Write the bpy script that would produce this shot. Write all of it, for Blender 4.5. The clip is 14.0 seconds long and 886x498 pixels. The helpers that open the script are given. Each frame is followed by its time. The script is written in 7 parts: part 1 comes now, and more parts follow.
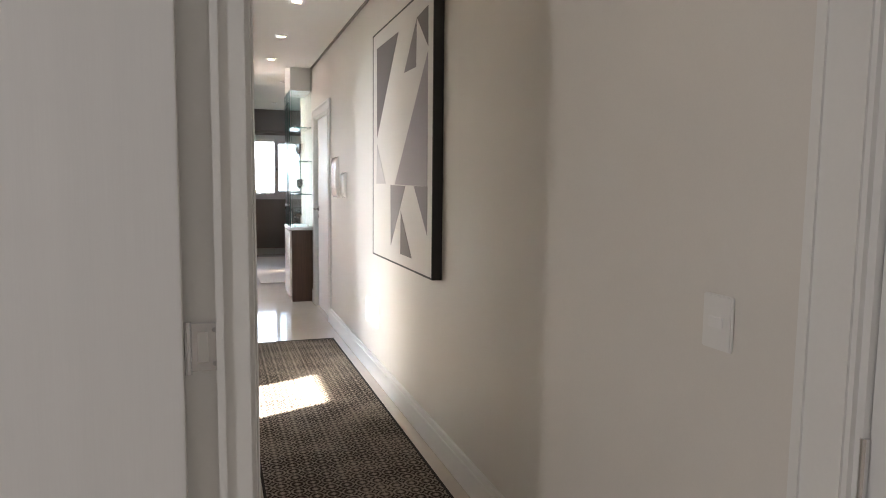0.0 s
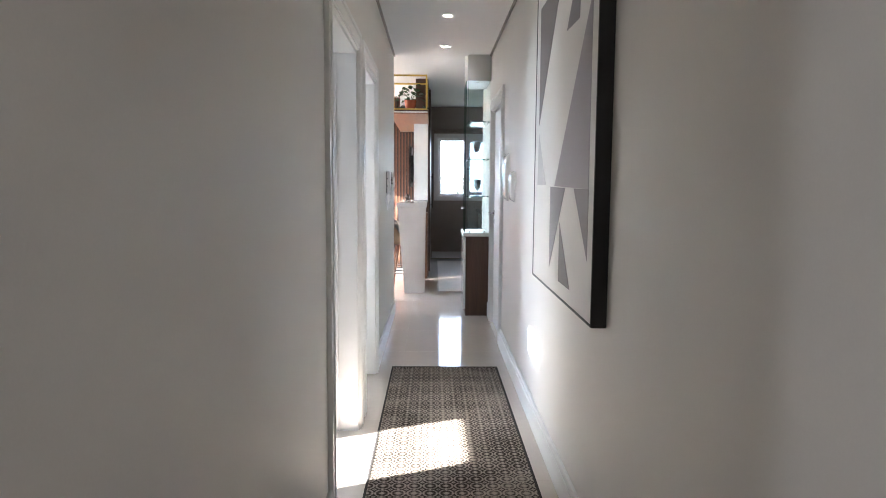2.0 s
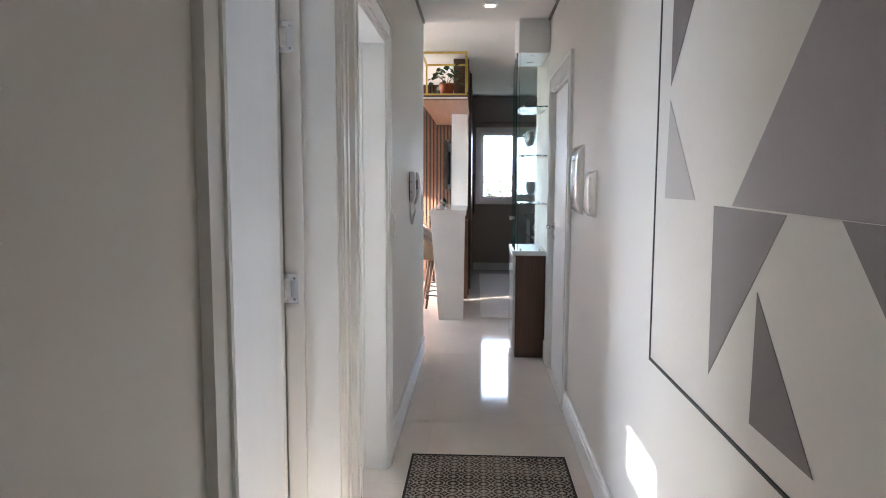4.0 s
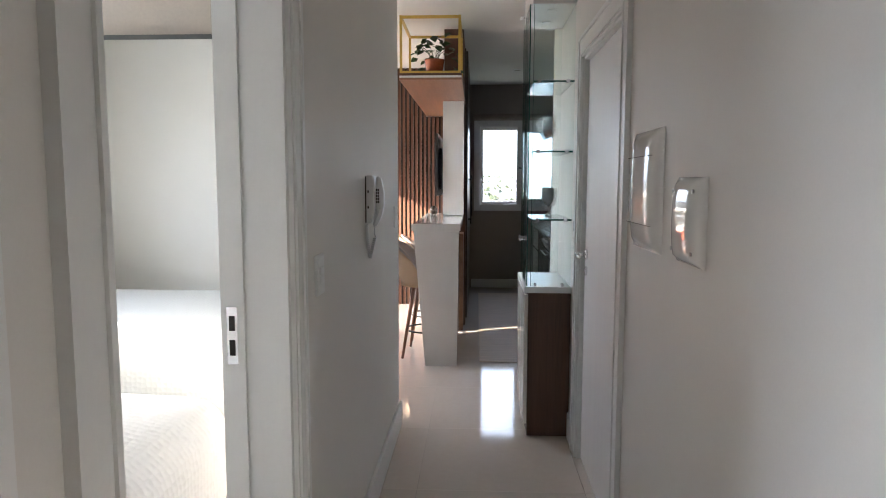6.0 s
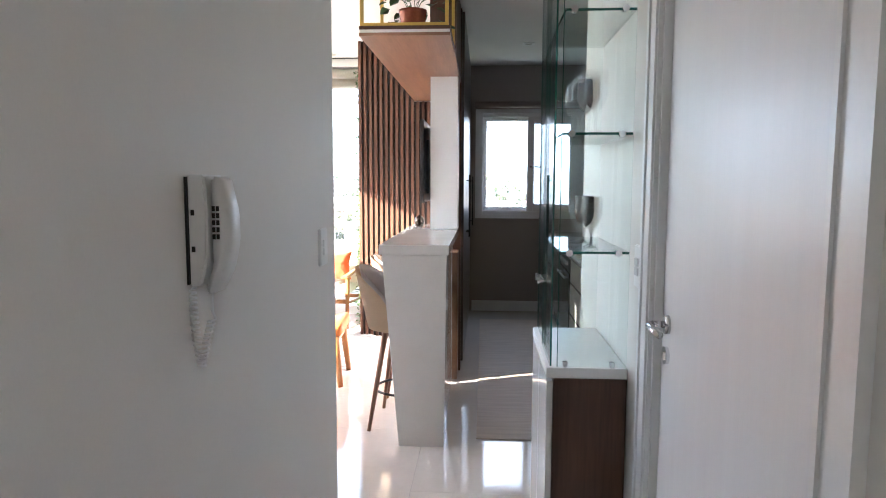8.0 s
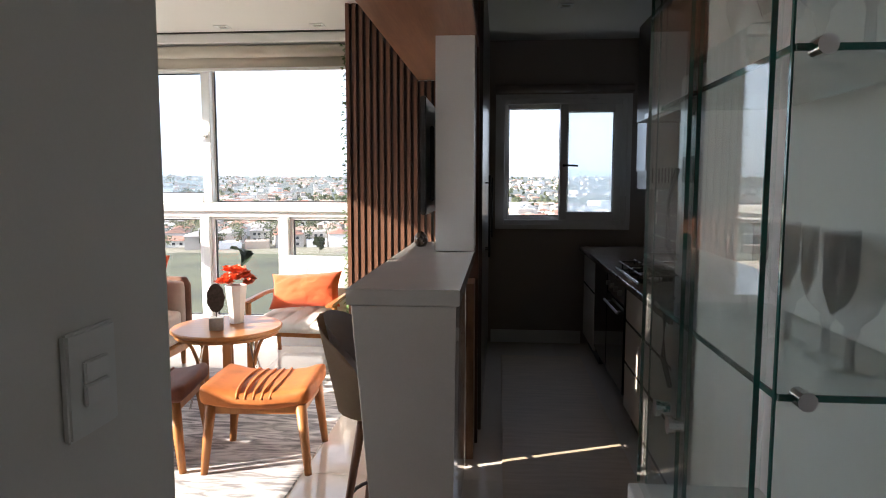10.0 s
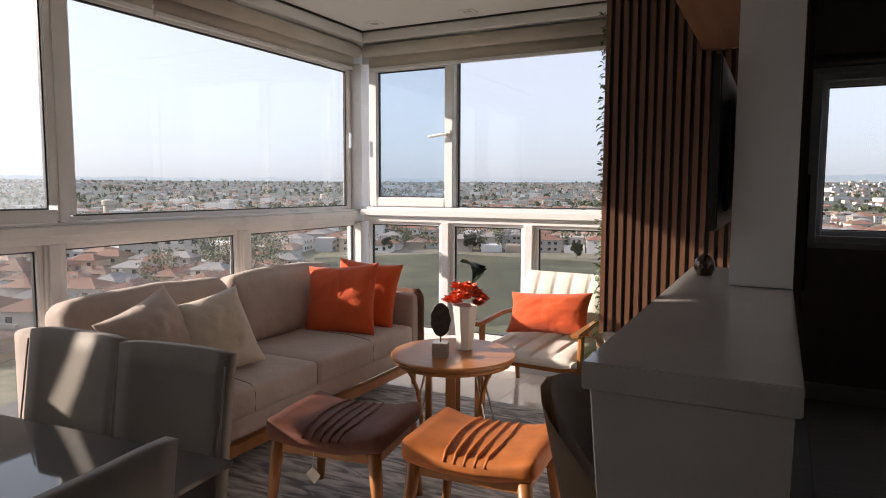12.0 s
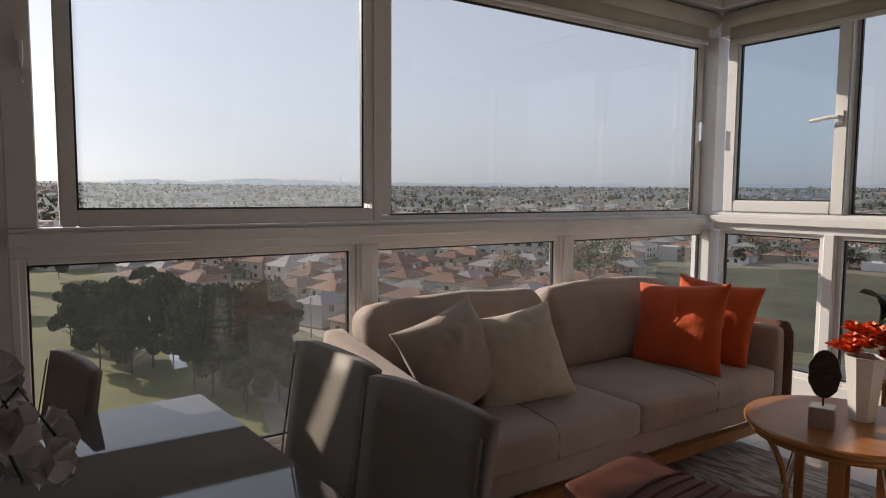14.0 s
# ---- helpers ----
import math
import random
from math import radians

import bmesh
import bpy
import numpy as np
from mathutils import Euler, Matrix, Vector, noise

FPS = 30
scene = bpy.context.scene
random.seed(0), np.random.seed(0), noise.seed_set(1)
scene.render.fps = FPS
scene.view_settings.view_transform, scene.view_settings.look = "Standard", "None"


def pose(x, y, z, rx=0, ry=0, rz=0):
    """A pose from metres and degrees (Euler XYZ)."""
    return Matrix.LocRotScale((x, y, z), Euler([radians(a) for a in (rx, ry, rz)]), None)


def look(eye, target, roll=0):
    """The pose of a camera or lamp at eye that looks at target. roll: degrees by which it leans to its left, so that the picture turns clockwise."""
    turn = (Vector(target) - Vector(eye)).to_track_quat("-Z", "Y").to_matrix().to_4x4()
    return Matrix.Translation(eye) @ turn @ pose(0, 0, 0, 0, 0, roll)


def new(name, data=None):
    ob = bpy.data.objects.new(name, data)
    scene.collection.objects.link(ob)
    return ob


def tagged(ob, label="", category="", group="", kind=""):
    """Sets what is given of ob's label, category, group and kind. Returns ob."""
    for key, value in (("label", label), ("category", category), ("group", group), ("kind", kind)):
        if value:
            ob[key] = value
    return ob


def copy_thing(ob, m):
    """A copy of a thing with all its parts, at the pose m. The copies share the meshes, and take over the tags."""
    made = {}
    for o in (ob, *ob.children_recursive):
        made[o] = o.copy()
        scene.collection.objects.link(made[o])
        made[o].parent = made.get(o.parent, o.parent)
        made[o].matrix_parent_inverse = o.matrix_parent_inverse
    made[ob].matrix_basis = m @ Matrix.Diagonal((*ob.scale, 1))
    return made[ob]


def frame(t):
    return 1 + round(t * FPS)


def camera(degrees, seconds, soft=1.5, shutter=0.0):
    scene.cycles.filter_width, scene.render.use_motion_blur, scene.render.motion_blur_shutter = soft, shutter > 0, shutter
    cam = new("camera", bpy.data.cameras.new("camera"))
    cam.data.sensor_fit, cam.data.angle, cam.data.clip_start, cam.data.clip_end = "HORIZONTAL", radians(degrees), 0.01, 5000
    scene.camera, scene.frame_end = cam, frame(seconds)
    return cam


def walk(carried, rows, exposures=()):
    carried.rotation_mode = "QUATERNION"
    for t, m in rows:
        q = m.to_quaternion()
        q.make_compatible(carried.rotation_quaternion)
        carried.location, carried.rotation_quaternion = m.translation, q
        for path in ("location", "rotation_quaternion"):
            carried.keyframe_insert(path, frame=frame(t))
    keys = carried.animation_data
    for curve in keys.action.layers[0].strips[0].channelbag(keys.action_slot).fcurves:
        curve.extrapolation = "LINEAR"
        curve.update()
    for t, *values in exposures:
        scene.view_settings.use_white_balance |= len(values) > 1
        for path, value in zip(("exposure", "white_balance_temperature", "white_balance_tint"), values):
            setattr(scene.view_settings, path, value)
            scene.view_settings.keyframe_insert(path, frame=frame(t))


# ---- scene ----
cam = camera(67.6, 14.0, soft=1.0)
PATH = [
    (0, (0.11, -0.165, 1.382), (0.754, 1.719, 1.19), 0.6),
    (0.3, (0.232, -0.002, 1.372), (0.849, 1.892, 1.183), 0.2),
    (0.6, (0.363, 0.121, 1.365), (0.931, 2.029, 1.169), -0.4),
    (1, (0.452, 0.221, 1.373), (0.847, 2.173, 1.185), 0.7),
    (1.5, (0.53, 0.406, 1.376), (0.7, 2.389, 1.179), 0.5),
    (2, (0.583, 0.757, 1.391), (0.613, 2.747, 1.194), 0.4),
    (2.5, (0.659, 1.146, 1.385), (0.618, 3.135, 1.185), 0.3),
    (3, (0.659, 1.518, 1.394), (0.57, 3.507, 1.195), 0.3),
    (3.2, (0.636, 1.675, 1.407), (0.537, 3.663, 1.206), 0.2),
    (5.3, (0.591, 3.377, 1.451), (0.493, 5.365, 1.25), 0.2),
    (5.5, (0.611, 3.534, 1.473), (0.512, 5.521, 1.271), 0.1),
    (6, (0.624, 3.911, 1.471), (0.525, 5.899, 1.269), 0.1),
    (6.5, (0.657, 4.292, 1.477), (0.555, 6.279, 1.276), 0.2),
    (7, (0.687, 4.701, 1.501), (0.581, 6.688, 1.297), 0.0),
    (7.5, (0.683, 5.115, 1.488), (0.56, 7.101, 1.286), 0.1),
    (8, (0.689, 5.505, 1.485), (0.568, 7.492, 1.284), 0.2),
    (8.2, (0.697, 5.664, 1.501), (0.577, 7.651, 1.303), 0.1),
    (10.3, (0.596, 7.103, 1.496), (0.401, 9.084, 1.299), 0.1),
    (10.5, (0.572, 7.221, 1.503), (0.345, 9.198, 1.308), 0.1),
    (11, (0.549, 7.485, 1.483), (0.159, 9.438, 1.295), 0.0),
    (11.5, (0.514, 7.677, 1.486), (-0.132, 9.561, 1.302), 0.1),
    (11.9, (0.461, 7.787, 1.468), (-0.394, 9.586, 1.292), 0.1),
    (12, (0.451, 7.829, 1.479), (-0.452, 9.604, 1.297), 0.2),
    (12.5, (0.347, 7.981, 1.464), (-0.752, 9.642, 1.286), 0.1),
    (13, (0.25, 8.163, 1.452), (-1.034, 9.687, 1.279), 0.1),
    (13.5, (0.184, 8.311, 1.45), (-1.314, 9.625, 1.28), 0.2),
    (14, (0.038, 8.448, 1.44), (-1.615, 9.561, 1.271), 0.4),
]
walk(cam, [(t, look(eye, aim, roll)) for t, eye, aim, roll in PATH],
     [(0, 4.78, 6100, 12), (1.0, 4.70, 5800, 12), (2.0, 4.60, 5500, 11), (3.0, 4.50, 5500, 11), (5.4, 3.75, 5850, 12), (6.5, 3.62, 5800, 12), (7.5, 4.0, 5650, 12), (8.2, 4.15, 5600, 12),
      (9.3, 2.9, 5800, 12), (10.4, 1.8, 6100, 14), (11.0, 1.3, 5950, 15), (11.5, 1.0, 6050, 16), (12.2, 0.68, 6350, 17), (13.2, 0.25, 6350, 16), (14.0, -0.05, 6350, 15)])

# ---------------------------------------------------------------- light
SUN_AZ = radians(22.5)      # the light travels along +x, turned this far to +y
SUN_EL = radians(21.9)
world = bpy.data.worlds.new("sky")
scene.world = world
world.use_nodes = True
wn = world.node_tree.nodes
sky = wn.new("ShaderNodeTexSky")
sky.sky_type = "NISHITA"
sky.sun_disc = False
sky.sun_elevation = SUN_EL
sky.sun_rotation = radians(270) - SUN_AZ
sky.altitude = 30
sky.air_density = 1.0
sky.dust_density = 1.6
sky.ozone_density = 3.5
wn["Background"].inputs["Strength"].default_value = 0.15
haze = wn.new("ShaderNodeHueSaturation")       # a hazy, pale sky
haze.inputs["Saturation"].default_value = 0.42
world.node_tree.links.new(sky.outputs[0], haze.inputs["Color"])
veil = wn.new("ShaderNodeMix")                    # bright even haze over the town
veil.data_type = "RGBA"
veil.inputs[0].default_value = 0.5
veil.inputs[7].default_value = (3.7, 3.85, 4.35, 1)
world.node_tree.links.new(haze.outputs[0], veil.inputs[6])
world.node_tree.links.new(veil.outputs[2], wn["Background"].inputs["Color"])

sun_data = bpy.data.lights.new("sun", "SUN")
sun_data.energy = 5.0
sun_data.angle = radians(0.6)
sun_data.color = (1.0, 0.87, 0.70)
sun = new("sun", sun_data)
toward = Vector((math.cos(SUN_AZ) * math.cos(SUN_EL), math.sin(SUN_AZ) * math.cos(SUN_EL), -math.sin(SUN_EL)))
sun.matrix_world = Matrix.Translation((-20, -10, 12)) @ toward.to_track_quat("-Z", "Y").to_matrix().to_4x4()


def window_light(name, place, aim, width, height, power, color=(0.86, 0.93, 1.0)):
    """Area lamp standing in for the sky's daylight in a window's opening."""
    data = bpy.data.lights.new(name, "AREA")
    data.shape, data.size, data.size_y, data.energy, data.color = "RECTANGLE", width, height, power, color
    ob = new(name, data)
    ob.matrix_world = look(place, aim)
    return ob


# Added lamp in the unseen hall room, tuned for the wall's light edge.
window_light("fill_hall_room", (-2.6, -0.56, 1.6), (0, 0.35, 1.5), 0.30, 1.5, 0.80, (1.0, 0.93, 0.85))
window_light("daylight_bedroom_a", (-2.55, 2.80, 1.65), (0, 2.95, 1.3), 0.9, 1.0, 0.7)
window_light("daylight_bedroom_b", (-2.58, 6.4, 1.65), (0, 6.4, 1.2), 1.0, 1.1, 1.3)


# ---------------------------------------------------------------- materials
def nodes_of(name):
    m = bpy.data.materials.new(name)
    m.use_nodes = True
    return m, m.node_tree.nodes, m.node_tree.links, m.node_tree.nodes["Principled BSDF"]


def surface(name, color, rough=0.6, vary=0.06, scale=3.0, fine=60.0, bump=0.05, metal=0.0, spec=0.5, stretch=(1, 1, 1), second=None,
            coat=0.0, sheen=0.0, depth=0.002, random_tone=0.0, rough_vary=0.08):
    """A surface with tone variation at two scales, uneven gloss and a fine relief. Object space, in metres."""
    m, n, l, p = nodes_of(name)
    tc = n.new("ShaderNodeTexCoord")
    mp = n.new("ShaderNodeMapping")
    mp.inputs["Scale"].default_value = stretch
    l.new(tc.outputs["Object"], mp.inputs["Vector"])
    big, small = n.new("ShaderNodeTexNoise"), n.new("ShaderNodeTexNoise")
    big.inputs["Scale"].default_value, small.inputs["Scale"].default_value = scale, fine
    big.inputs["Detail"].default_value, small.inputs["Detail"].default_value = 3, 2
    for t in (big, small):
        l.new(mp.outputs[0], t.inputs["Vector"])
    ramp = n.new("ShaderNodeValToRGB")
    lo = second if second else tuple(c * (1 - vary * 1.6) for c in color)
    hi = color if second else tuple(min(1, c * (1 + vary)) for c in color)
    ramp.color_ramp.elements[0].position, ramp.color_ramp.elements[1].position = 0.32, 0.68
    ramp.color_ramp.elements[0].color, ramp.color_ramp.elements[1].color = (*lo, 1), (*hi, 1)
    mixf = n.new("ShaderNodeMix")
    mixf.data_type = "FLOAT"
    mixf.inputs[0].default_value = 0.35
    l.new(big.outputs[0], mixf.inputs[2])
    l.new(small.outputs[0], mixf.inputs[3])
    l.new(mixf.outputs[0], ramp.inputs[0])
    if random_tone:
        info, hsv, mr = n.new("ShaderNodeObjectInfo"), n.new("ShaderNodeHueSaturation"), n.new("ShaderNodeMapRange")
        mr.inputs[3].default_value, mr.inputs[4].default_value = 1 - random_tone, 1 + random_tone
        l.new(info.outputs["Random"], mr.inputs[0])
        l.new(mr.outputs[0], hsv.inputs["Value"])
        l.new(ramp.outputs[0], hsv.inputs["Color"])
        l.new(hsv.outputs[0], p.inputs["Base Color"])
    else:
        l.new(ramp.outputs[0], p.inputs["Base Color"])
    rr = n.new("ShaderNodeMapRange")
    rr.inputs[3].default_value, rr.inputs[4].default_value = max(0.02, rough * (1 - rough_vary)), min(1, rough * (1 + rough_vary))
    l.new(big.outputs[0], rr.inputs[0])
    l.new(rr.outputs[0], p.inputs["Roughness"])
    p.inputs["Metallic"].default_value = metal
    p.inputs["Specular IOR Level"].default_value = spec
    p.inputs["Coat Weight"].default_value = coat
    p.inputs["Coat Roughness"].default_value = 0.08
    p.inputs["Sheen Weight"].default_value = sheen
    if bump:
        b = n.new("ShaderNodeBump")
        b.inputs["Strength"].default_value, b.inputs["Distance"].default_value = bump, depth
        l.new(small.outputs[0], b.inputs["Height"])
        l.new(b.outputs[0], p.inputs["Normal"])
    return m


def wood(name, light, dark, axis="z", rough=0.4, grain=14.0, coat=0.0, random_tone=0.0):
    """Long grain along one axis."""
    k = {"x": (0.06, 1, 1), "y": (1, 0.06, 1), "z": (1, 1, 0.06)}[axis]
    return surface(name, light, rough, second=dark, scale=grain, fine=grain * 7, bump=0.12, stretch=k, coat=coat, depth=0.001, random_tone=random_tone)


def weave(name, color, dark, pitch=900.0, rough=0.85, sheen=0.3):
    """Woven cloth: crossing threads over soft tone changes."""
    m, n, l, p = nodes_of(name)
    tc = n.new("ShaderNodeTexCoord")
    big = n.new("ShaderNodeTexNoise")
    big.inputs["Scale"].default_value = 5.0
    big.inputs["Detail"].default_value = 4
    l.new(tc.outputs["Object"], big.inputs["Vector"])
    fine = n.new("ShaderNodeTexVoronoi")
    fine.inputs["Scale"].default_value = pitch
    l.new(tc.outputs["Object"], fine.inputs["Vector"])
    ramp = n.new("ShaderNodeValToRGB")
    ramp.color_ramp.elements[0].position, ramp.color_ramp.elements[1].position = 0.3, 0.7
    ramp.color_ramp.elements[0].color, ramp.color_ramp.elements[1].color = (*dark, 1), (*color, 1)
    l.new(big.outputs[0], ramp.inputs[0])
    l.new(ramp.outputs[0], p.inputs["Base Color"])
    p.inputs["Roughness"].default_value = rough
    p.inputs["Sheen Weight"].default_value = sheen
    p.inputs["Specular IOR Level"].default_value = 0.25
    b = n.new("ShaderNodeBump")
    b.inputs["Strength"].default_value, b.inputs["Distance"].default_value = 0.35, 0.001
    l.new(fine.outputs["Distance"], b.inputs["Height"])
    crease, b2 = n.new("ShaderNodeTexNoise"), n.new("ShaderNodeBump")      # soft rumples of the cloth
    crease.inputs["Scale"].default_value, crease.inputs["Detail"].default_value, crease.inputs["Distortion"].default_value = 7.0, 3, 1.2
    l.new(tc.outputs["Object"], crease.inputs["Vector"])
    b2.inputs["Strength"].default_value, b2.inputs["Distance"].default_value = 0.5, 0.014
    l.new(crease.outputs[0], b2.inputs["Height"])
    l.new(b2.outputs[0], b.inputs["Normal"])
    l.new(b.outputs[0], p.inputs["Normal"])
    return m


def clear_glass(name, tint=(0.97, 0.99, 0.98), rough=0.0, fog=0.0, mirror=0.75):
    """Thin pane: mostly clear, with a mirror part by Fresnel, and a little fog where asked."""
    m, n, l, p = nodes_of(name)
    n.remove(p)
    out = n["Material Output"]
    tr, gl, mix, lw = n.new("ShaderNodeBsdfTransparent"), n.new("ShaderNodeBsdfGlossy"), n.new("ShaderNodeMixShader"), n.new("ShaderNodeLayerWeight")
    pw, fr = n.new("ShaderNodeMath"), n.new("ShaderNodeMapRange")
    tr.inputs[0].default_value = (*tint, 1)
    gl.inputs["Roughness"].default_value = rough
    lw.inputs[0].default_value = 0.5
    pw.operation = "POWER"
    pw.inputs[1].default_value = 4.5
    l.new(lw.outputs["Facing"], pw.inputs[0])
    l.new(pw.outputs[0], fr.inputs[0])
    fr.inputs[3].default_value, fr.inputs[4].default_value = 0.035, mirror
    l.new(fr.outputs[0], mix.inputs[0])
    l.new(tr.outputs[0], mix.inputs[1])
    l.new(gl.outputs[0], mix.inputs[2])
    last = mix
    if fog:
        tl, m2 = n.new("ShaderNodeBsdfTranslucent"), n.new("ShaderNodeMixShader")
        tl.inputs[0].default_value = (0.75, 0.82, 0.85, 1)
        m2.inputs[0].default_value = fog
        l.new(mix.outputs[0], m2.inputs[1])
        l.new(tl.outputs[0], m2.inputs[2])
        last = m2
    l.new(last.outputs[0], out.inputs[0])
    return m


def glow(name, color, strength):
    m, n, l, p = nodes_of(name)
    p.inputs["Base Color"].default_value = (0.8, 0.8, 0.8, 1)
    p.inputs["Emission Color"].default_value = (*color, 1)
    p.inputs["Emission Strength"].default_value = strength
    return m


WALL = surface("wall_paint", (0.74, 0.715, 0.68), 0.55, vary=0.02, scale=1.6, fine=220, bump=0.10, depth=0.0006)
WHITE = surface("white_lacquer", (0.80, 0.80, 0.79), 0.30, vary=0.015, scale=2.0, fine=90, bump=0.03, depth=0.0005)
DOOR_PAINT = surface("door_paint", (0.78, 0.78, 0.78), 0.35, vary=0.02, scale=3, fine=60, bump=0.10, stretch=(6, 6, 0.15), depth=0.0006)
CEIL = surface("ceiling_paint", (0.80, 0.79, 0.77), 0.8, vary=0.015, scale=1.2, fine=160, bump=0.05)
# Near-black that stands for the shade inside gaps and holes.
GAP = surface("dark_gap", (0.05, 0.045, 0.04), 0.9, bump=0)
PVC = surface("white_upvc", (0.82, 0.82, 0.82), 0.28, vary=0.02, scale=2, fine=50, bump=0.02)
TILE = surface("polished_tile", (0.66, 0.60, 0.54), 0.07, vary=0.03, scale=2.2, fine=26, bump=0.0, spec=0.6, random_tone=0.02, rough_vary=0.3)
GROUT = surface("grout", (0.50, 0.46, 0.42), 0.8, bump=0.1)
# A little fog stands in for outdoor haze seen through the panes.
PANE = clear_glass("window_glass", (0.97, 0.985, 0.98), fog=0.010)
GLASS = clear_glass("cabinet_glass", (0.955, 0.985, 0.975))
GLASS_EDGE = surface("green_glass_edge", (0.02, 0.12, 0.10), 0.1, bump=0, spec=0.7)
CRYSTAL = clear_glass("crystal", (0.99, 0.992, 0.995), 0.02, fog=0.03, mirror=0.30)
CHROME = surface("chrome", (0.75, 0.75, 0.76), 0.16, metal=1.0, vary=0.02, bump=0.02)
STEEL = surface("brushed_steel", (0.48, 0.48, 0.49), 0.30, metal=0.9, vary=0.05, fine=120, stretch=(1, 1, 0.04), bump=0.05)
BLACK = surface("black_plastic", (0.015, 0.015, 0.016), 0.30, vary=0.1, bump=0.03)
BLACK_SATIN = surface("black_satin_frame", (0.02, 0.02, 0.022), 0.45, vary=0.1, bump=0.05)
GOLD = surface("gold_lacquer", (0.62, 0.44, 0.10), 0.32, metal=0.55, vary=0.06, bump=0.03)
SLAT = wood("walnut_slats", (0.145, 0.066, 0.036), (0.07, 0.031, 0.017), "z", 0.45, random_tone=0.10)
SLAT_BACK = surface("slat_backing", (0.014, 0.010, 0.008), 0.7, bump=0.05)
WALNUT = wood("dark_walnut", (0.115, 0.058, 0.038), (0.060, 0.030, 0.020), "z", 0.4)
WALNUT_Y = wood("soffit_wood", (0.36, 0.20, 0.12), (0.22, 0.11, 0.065), "y", 0.35)
OAK = wood("honey_wood", (0.40, 0.165, 0.045), (0.26, 0.095, 0.025), "z", 0.42, coat=0.1)
OAK_X = wood("honey_wood_top", (0.43, 0.175, 0.048), (0.30, 0.115, 0.032), "x", 0.38, coat=0.12)
QUARTZ = surface("white_quartz", (0.62, 0.60, 0.57), 0.10, vary=0.03, scale=5, fine=150, bump=0.0)
GRANITE = surface("brown_granite", (0.24, 0.20, 0.17), 0.16, vary=0.3, scale=30, fine=240, bump=0.0)


# ---------------------------------------------------------------- mesh helpers
def box(bm, x0, x1, y0, y1, z0, z1):
    """A block into bm; returns its vertices."""
    m = Matrix.Translation(((x0 + x1) / 2, (y0 + y1) / 2, (z0 + z1) / 2)) @ Matrix.Diagonal((abs(x1 - x0), abs(y1 - y0), abs(z1 - z0), 1))
    return bmesh.ops.create_cube(bm, size=1, matrix=m)["verts"]


def rod(bm, a, b, r0, r1=None, seg=12):
    """A round bar from a to b."""
    a, b = Vector(a), Vector(b)
    m = Matrix.Translation((a + b) / 2) @ (b - a).to_track_quat("Z", "Y").to_matrix().to_4x4()
    return bmesh.ops.create_cone(bm, cap_ends=True, segments=seg, radius1=r0, radius2=r0 if r1 is None else r1, depth=(b - a).length, matrix=m)["verts"]


def tube(bm, points, r, seg=8):
    """A round bar along points."""
    pts = [Vector(p) for p in points]
    rings = []
    for i, p in enumerate(pts):
        d = (pts[min(i + 1, len(pts) - 1)] - pts[max(i - 1, 0)]).normalized()
        side = d.cross(Vector((0, 0, 1)))
        side = side.normalized() if side.length > 1e-4 else Vector((1, 0, 0))
        up = side.cross(d)
        rings.append([bm.verts.new(p + (side * math.cos(a) + up * math.sin(a)) * r) for a in [2 * math.pi * k / seg for k in range(seg)]])
    for a, b in zip(rings, rings[1:]):
        for k in range(seg):
            bm.faces.new((a[k], a[(k + 1) % seg], b[(k + 1) % seg], b[k]))
    bm.faces.new(rings[0][::-1])
    bm.faces.new(rings[-1])


def lathe(bm, profile, seg=24, centre=(0, 0, 0), caps=True):
    """Turns (radius, height) pairs round z."""
    cx, cy, cz = centre
    rings = [[bm.verts.new((cx + r * math.cos(2 * math.pi * k / seg), cy + r * math.sin(2 * math.pi * k / seg), cz + z)) for k in range(seg)] for r, z in profile]
    for a, b in zip(rings, rings[1:]):
        for k in range(seg):
            bm.faces.new((a[k], a[(k + 1) % seg], b[(k + 1) % seg], b[k]))
    if caps:
        bm.faces.new(rings[0][::-1])
        bm.faces.new(rings[-1])


def prism(bm, outline, depth):
    """Extrudes a closed outline of points by the vector depth."""
    d = Vector(depth)
    a = [bm.verts.new(p) for p in outline]
    b = [bm.verts.new(Vector(p) + d) for p in outline]
    n = len(a)
    bm.faces.new(a)
    bm.faces.new(b[::-1])
    for k in range(n):
        bm.faces.new((a[k], b[k], b[(k + 1) % n], a[(k + 1) % n]))
    bmesh.ops.recalc_face_normals(bm, faces=bm.faces)


def soften(bm, width, seg=2):
    bmesh.ops.bevel(bm, geom=[e for e in bm.edges], offset=width, segments=seg, affect="EDGES", clamp_overlap=True)


def mesh_of(name, bm, material, smooth=False):
    me = bpy.data.meshes.new(name)
    bm.to_mesh(me)
    bm.free()
    me.materials.append(material)
    if smooth:
        me.polygons.foreach_set("use_smooth", [True] * len(me.polygons))
    return me


def part(name, bm, material, parent=None, label="", smooth=False):
    ob = new(name, mesh_of(name, bm, material, smooth))
    if parent is not None:
        ob.parent = parent
    return tagged(ob, label)


def block(name, span, material, parent=None, label="", bevel=0.0, seg=2):
    """One bevelled block as a part."""
    bm = bmesh.new()
    box(bm, *span)
    if bevel:
        soften(bm, bevel, seg)
    return part(name, bm, material, parent, label)


def thing(name, label, category, place=(0, 0, 0), turn=0, group="", kind=""):
    """The Empty at a thing's base that carries its parts."""
    ob = new(name)
    ob.empty_display_size = 0.1
    ob.matrix_basis = pose(*place, 0, 0, turn)
    return tagged(ob, label, category, group, kind)


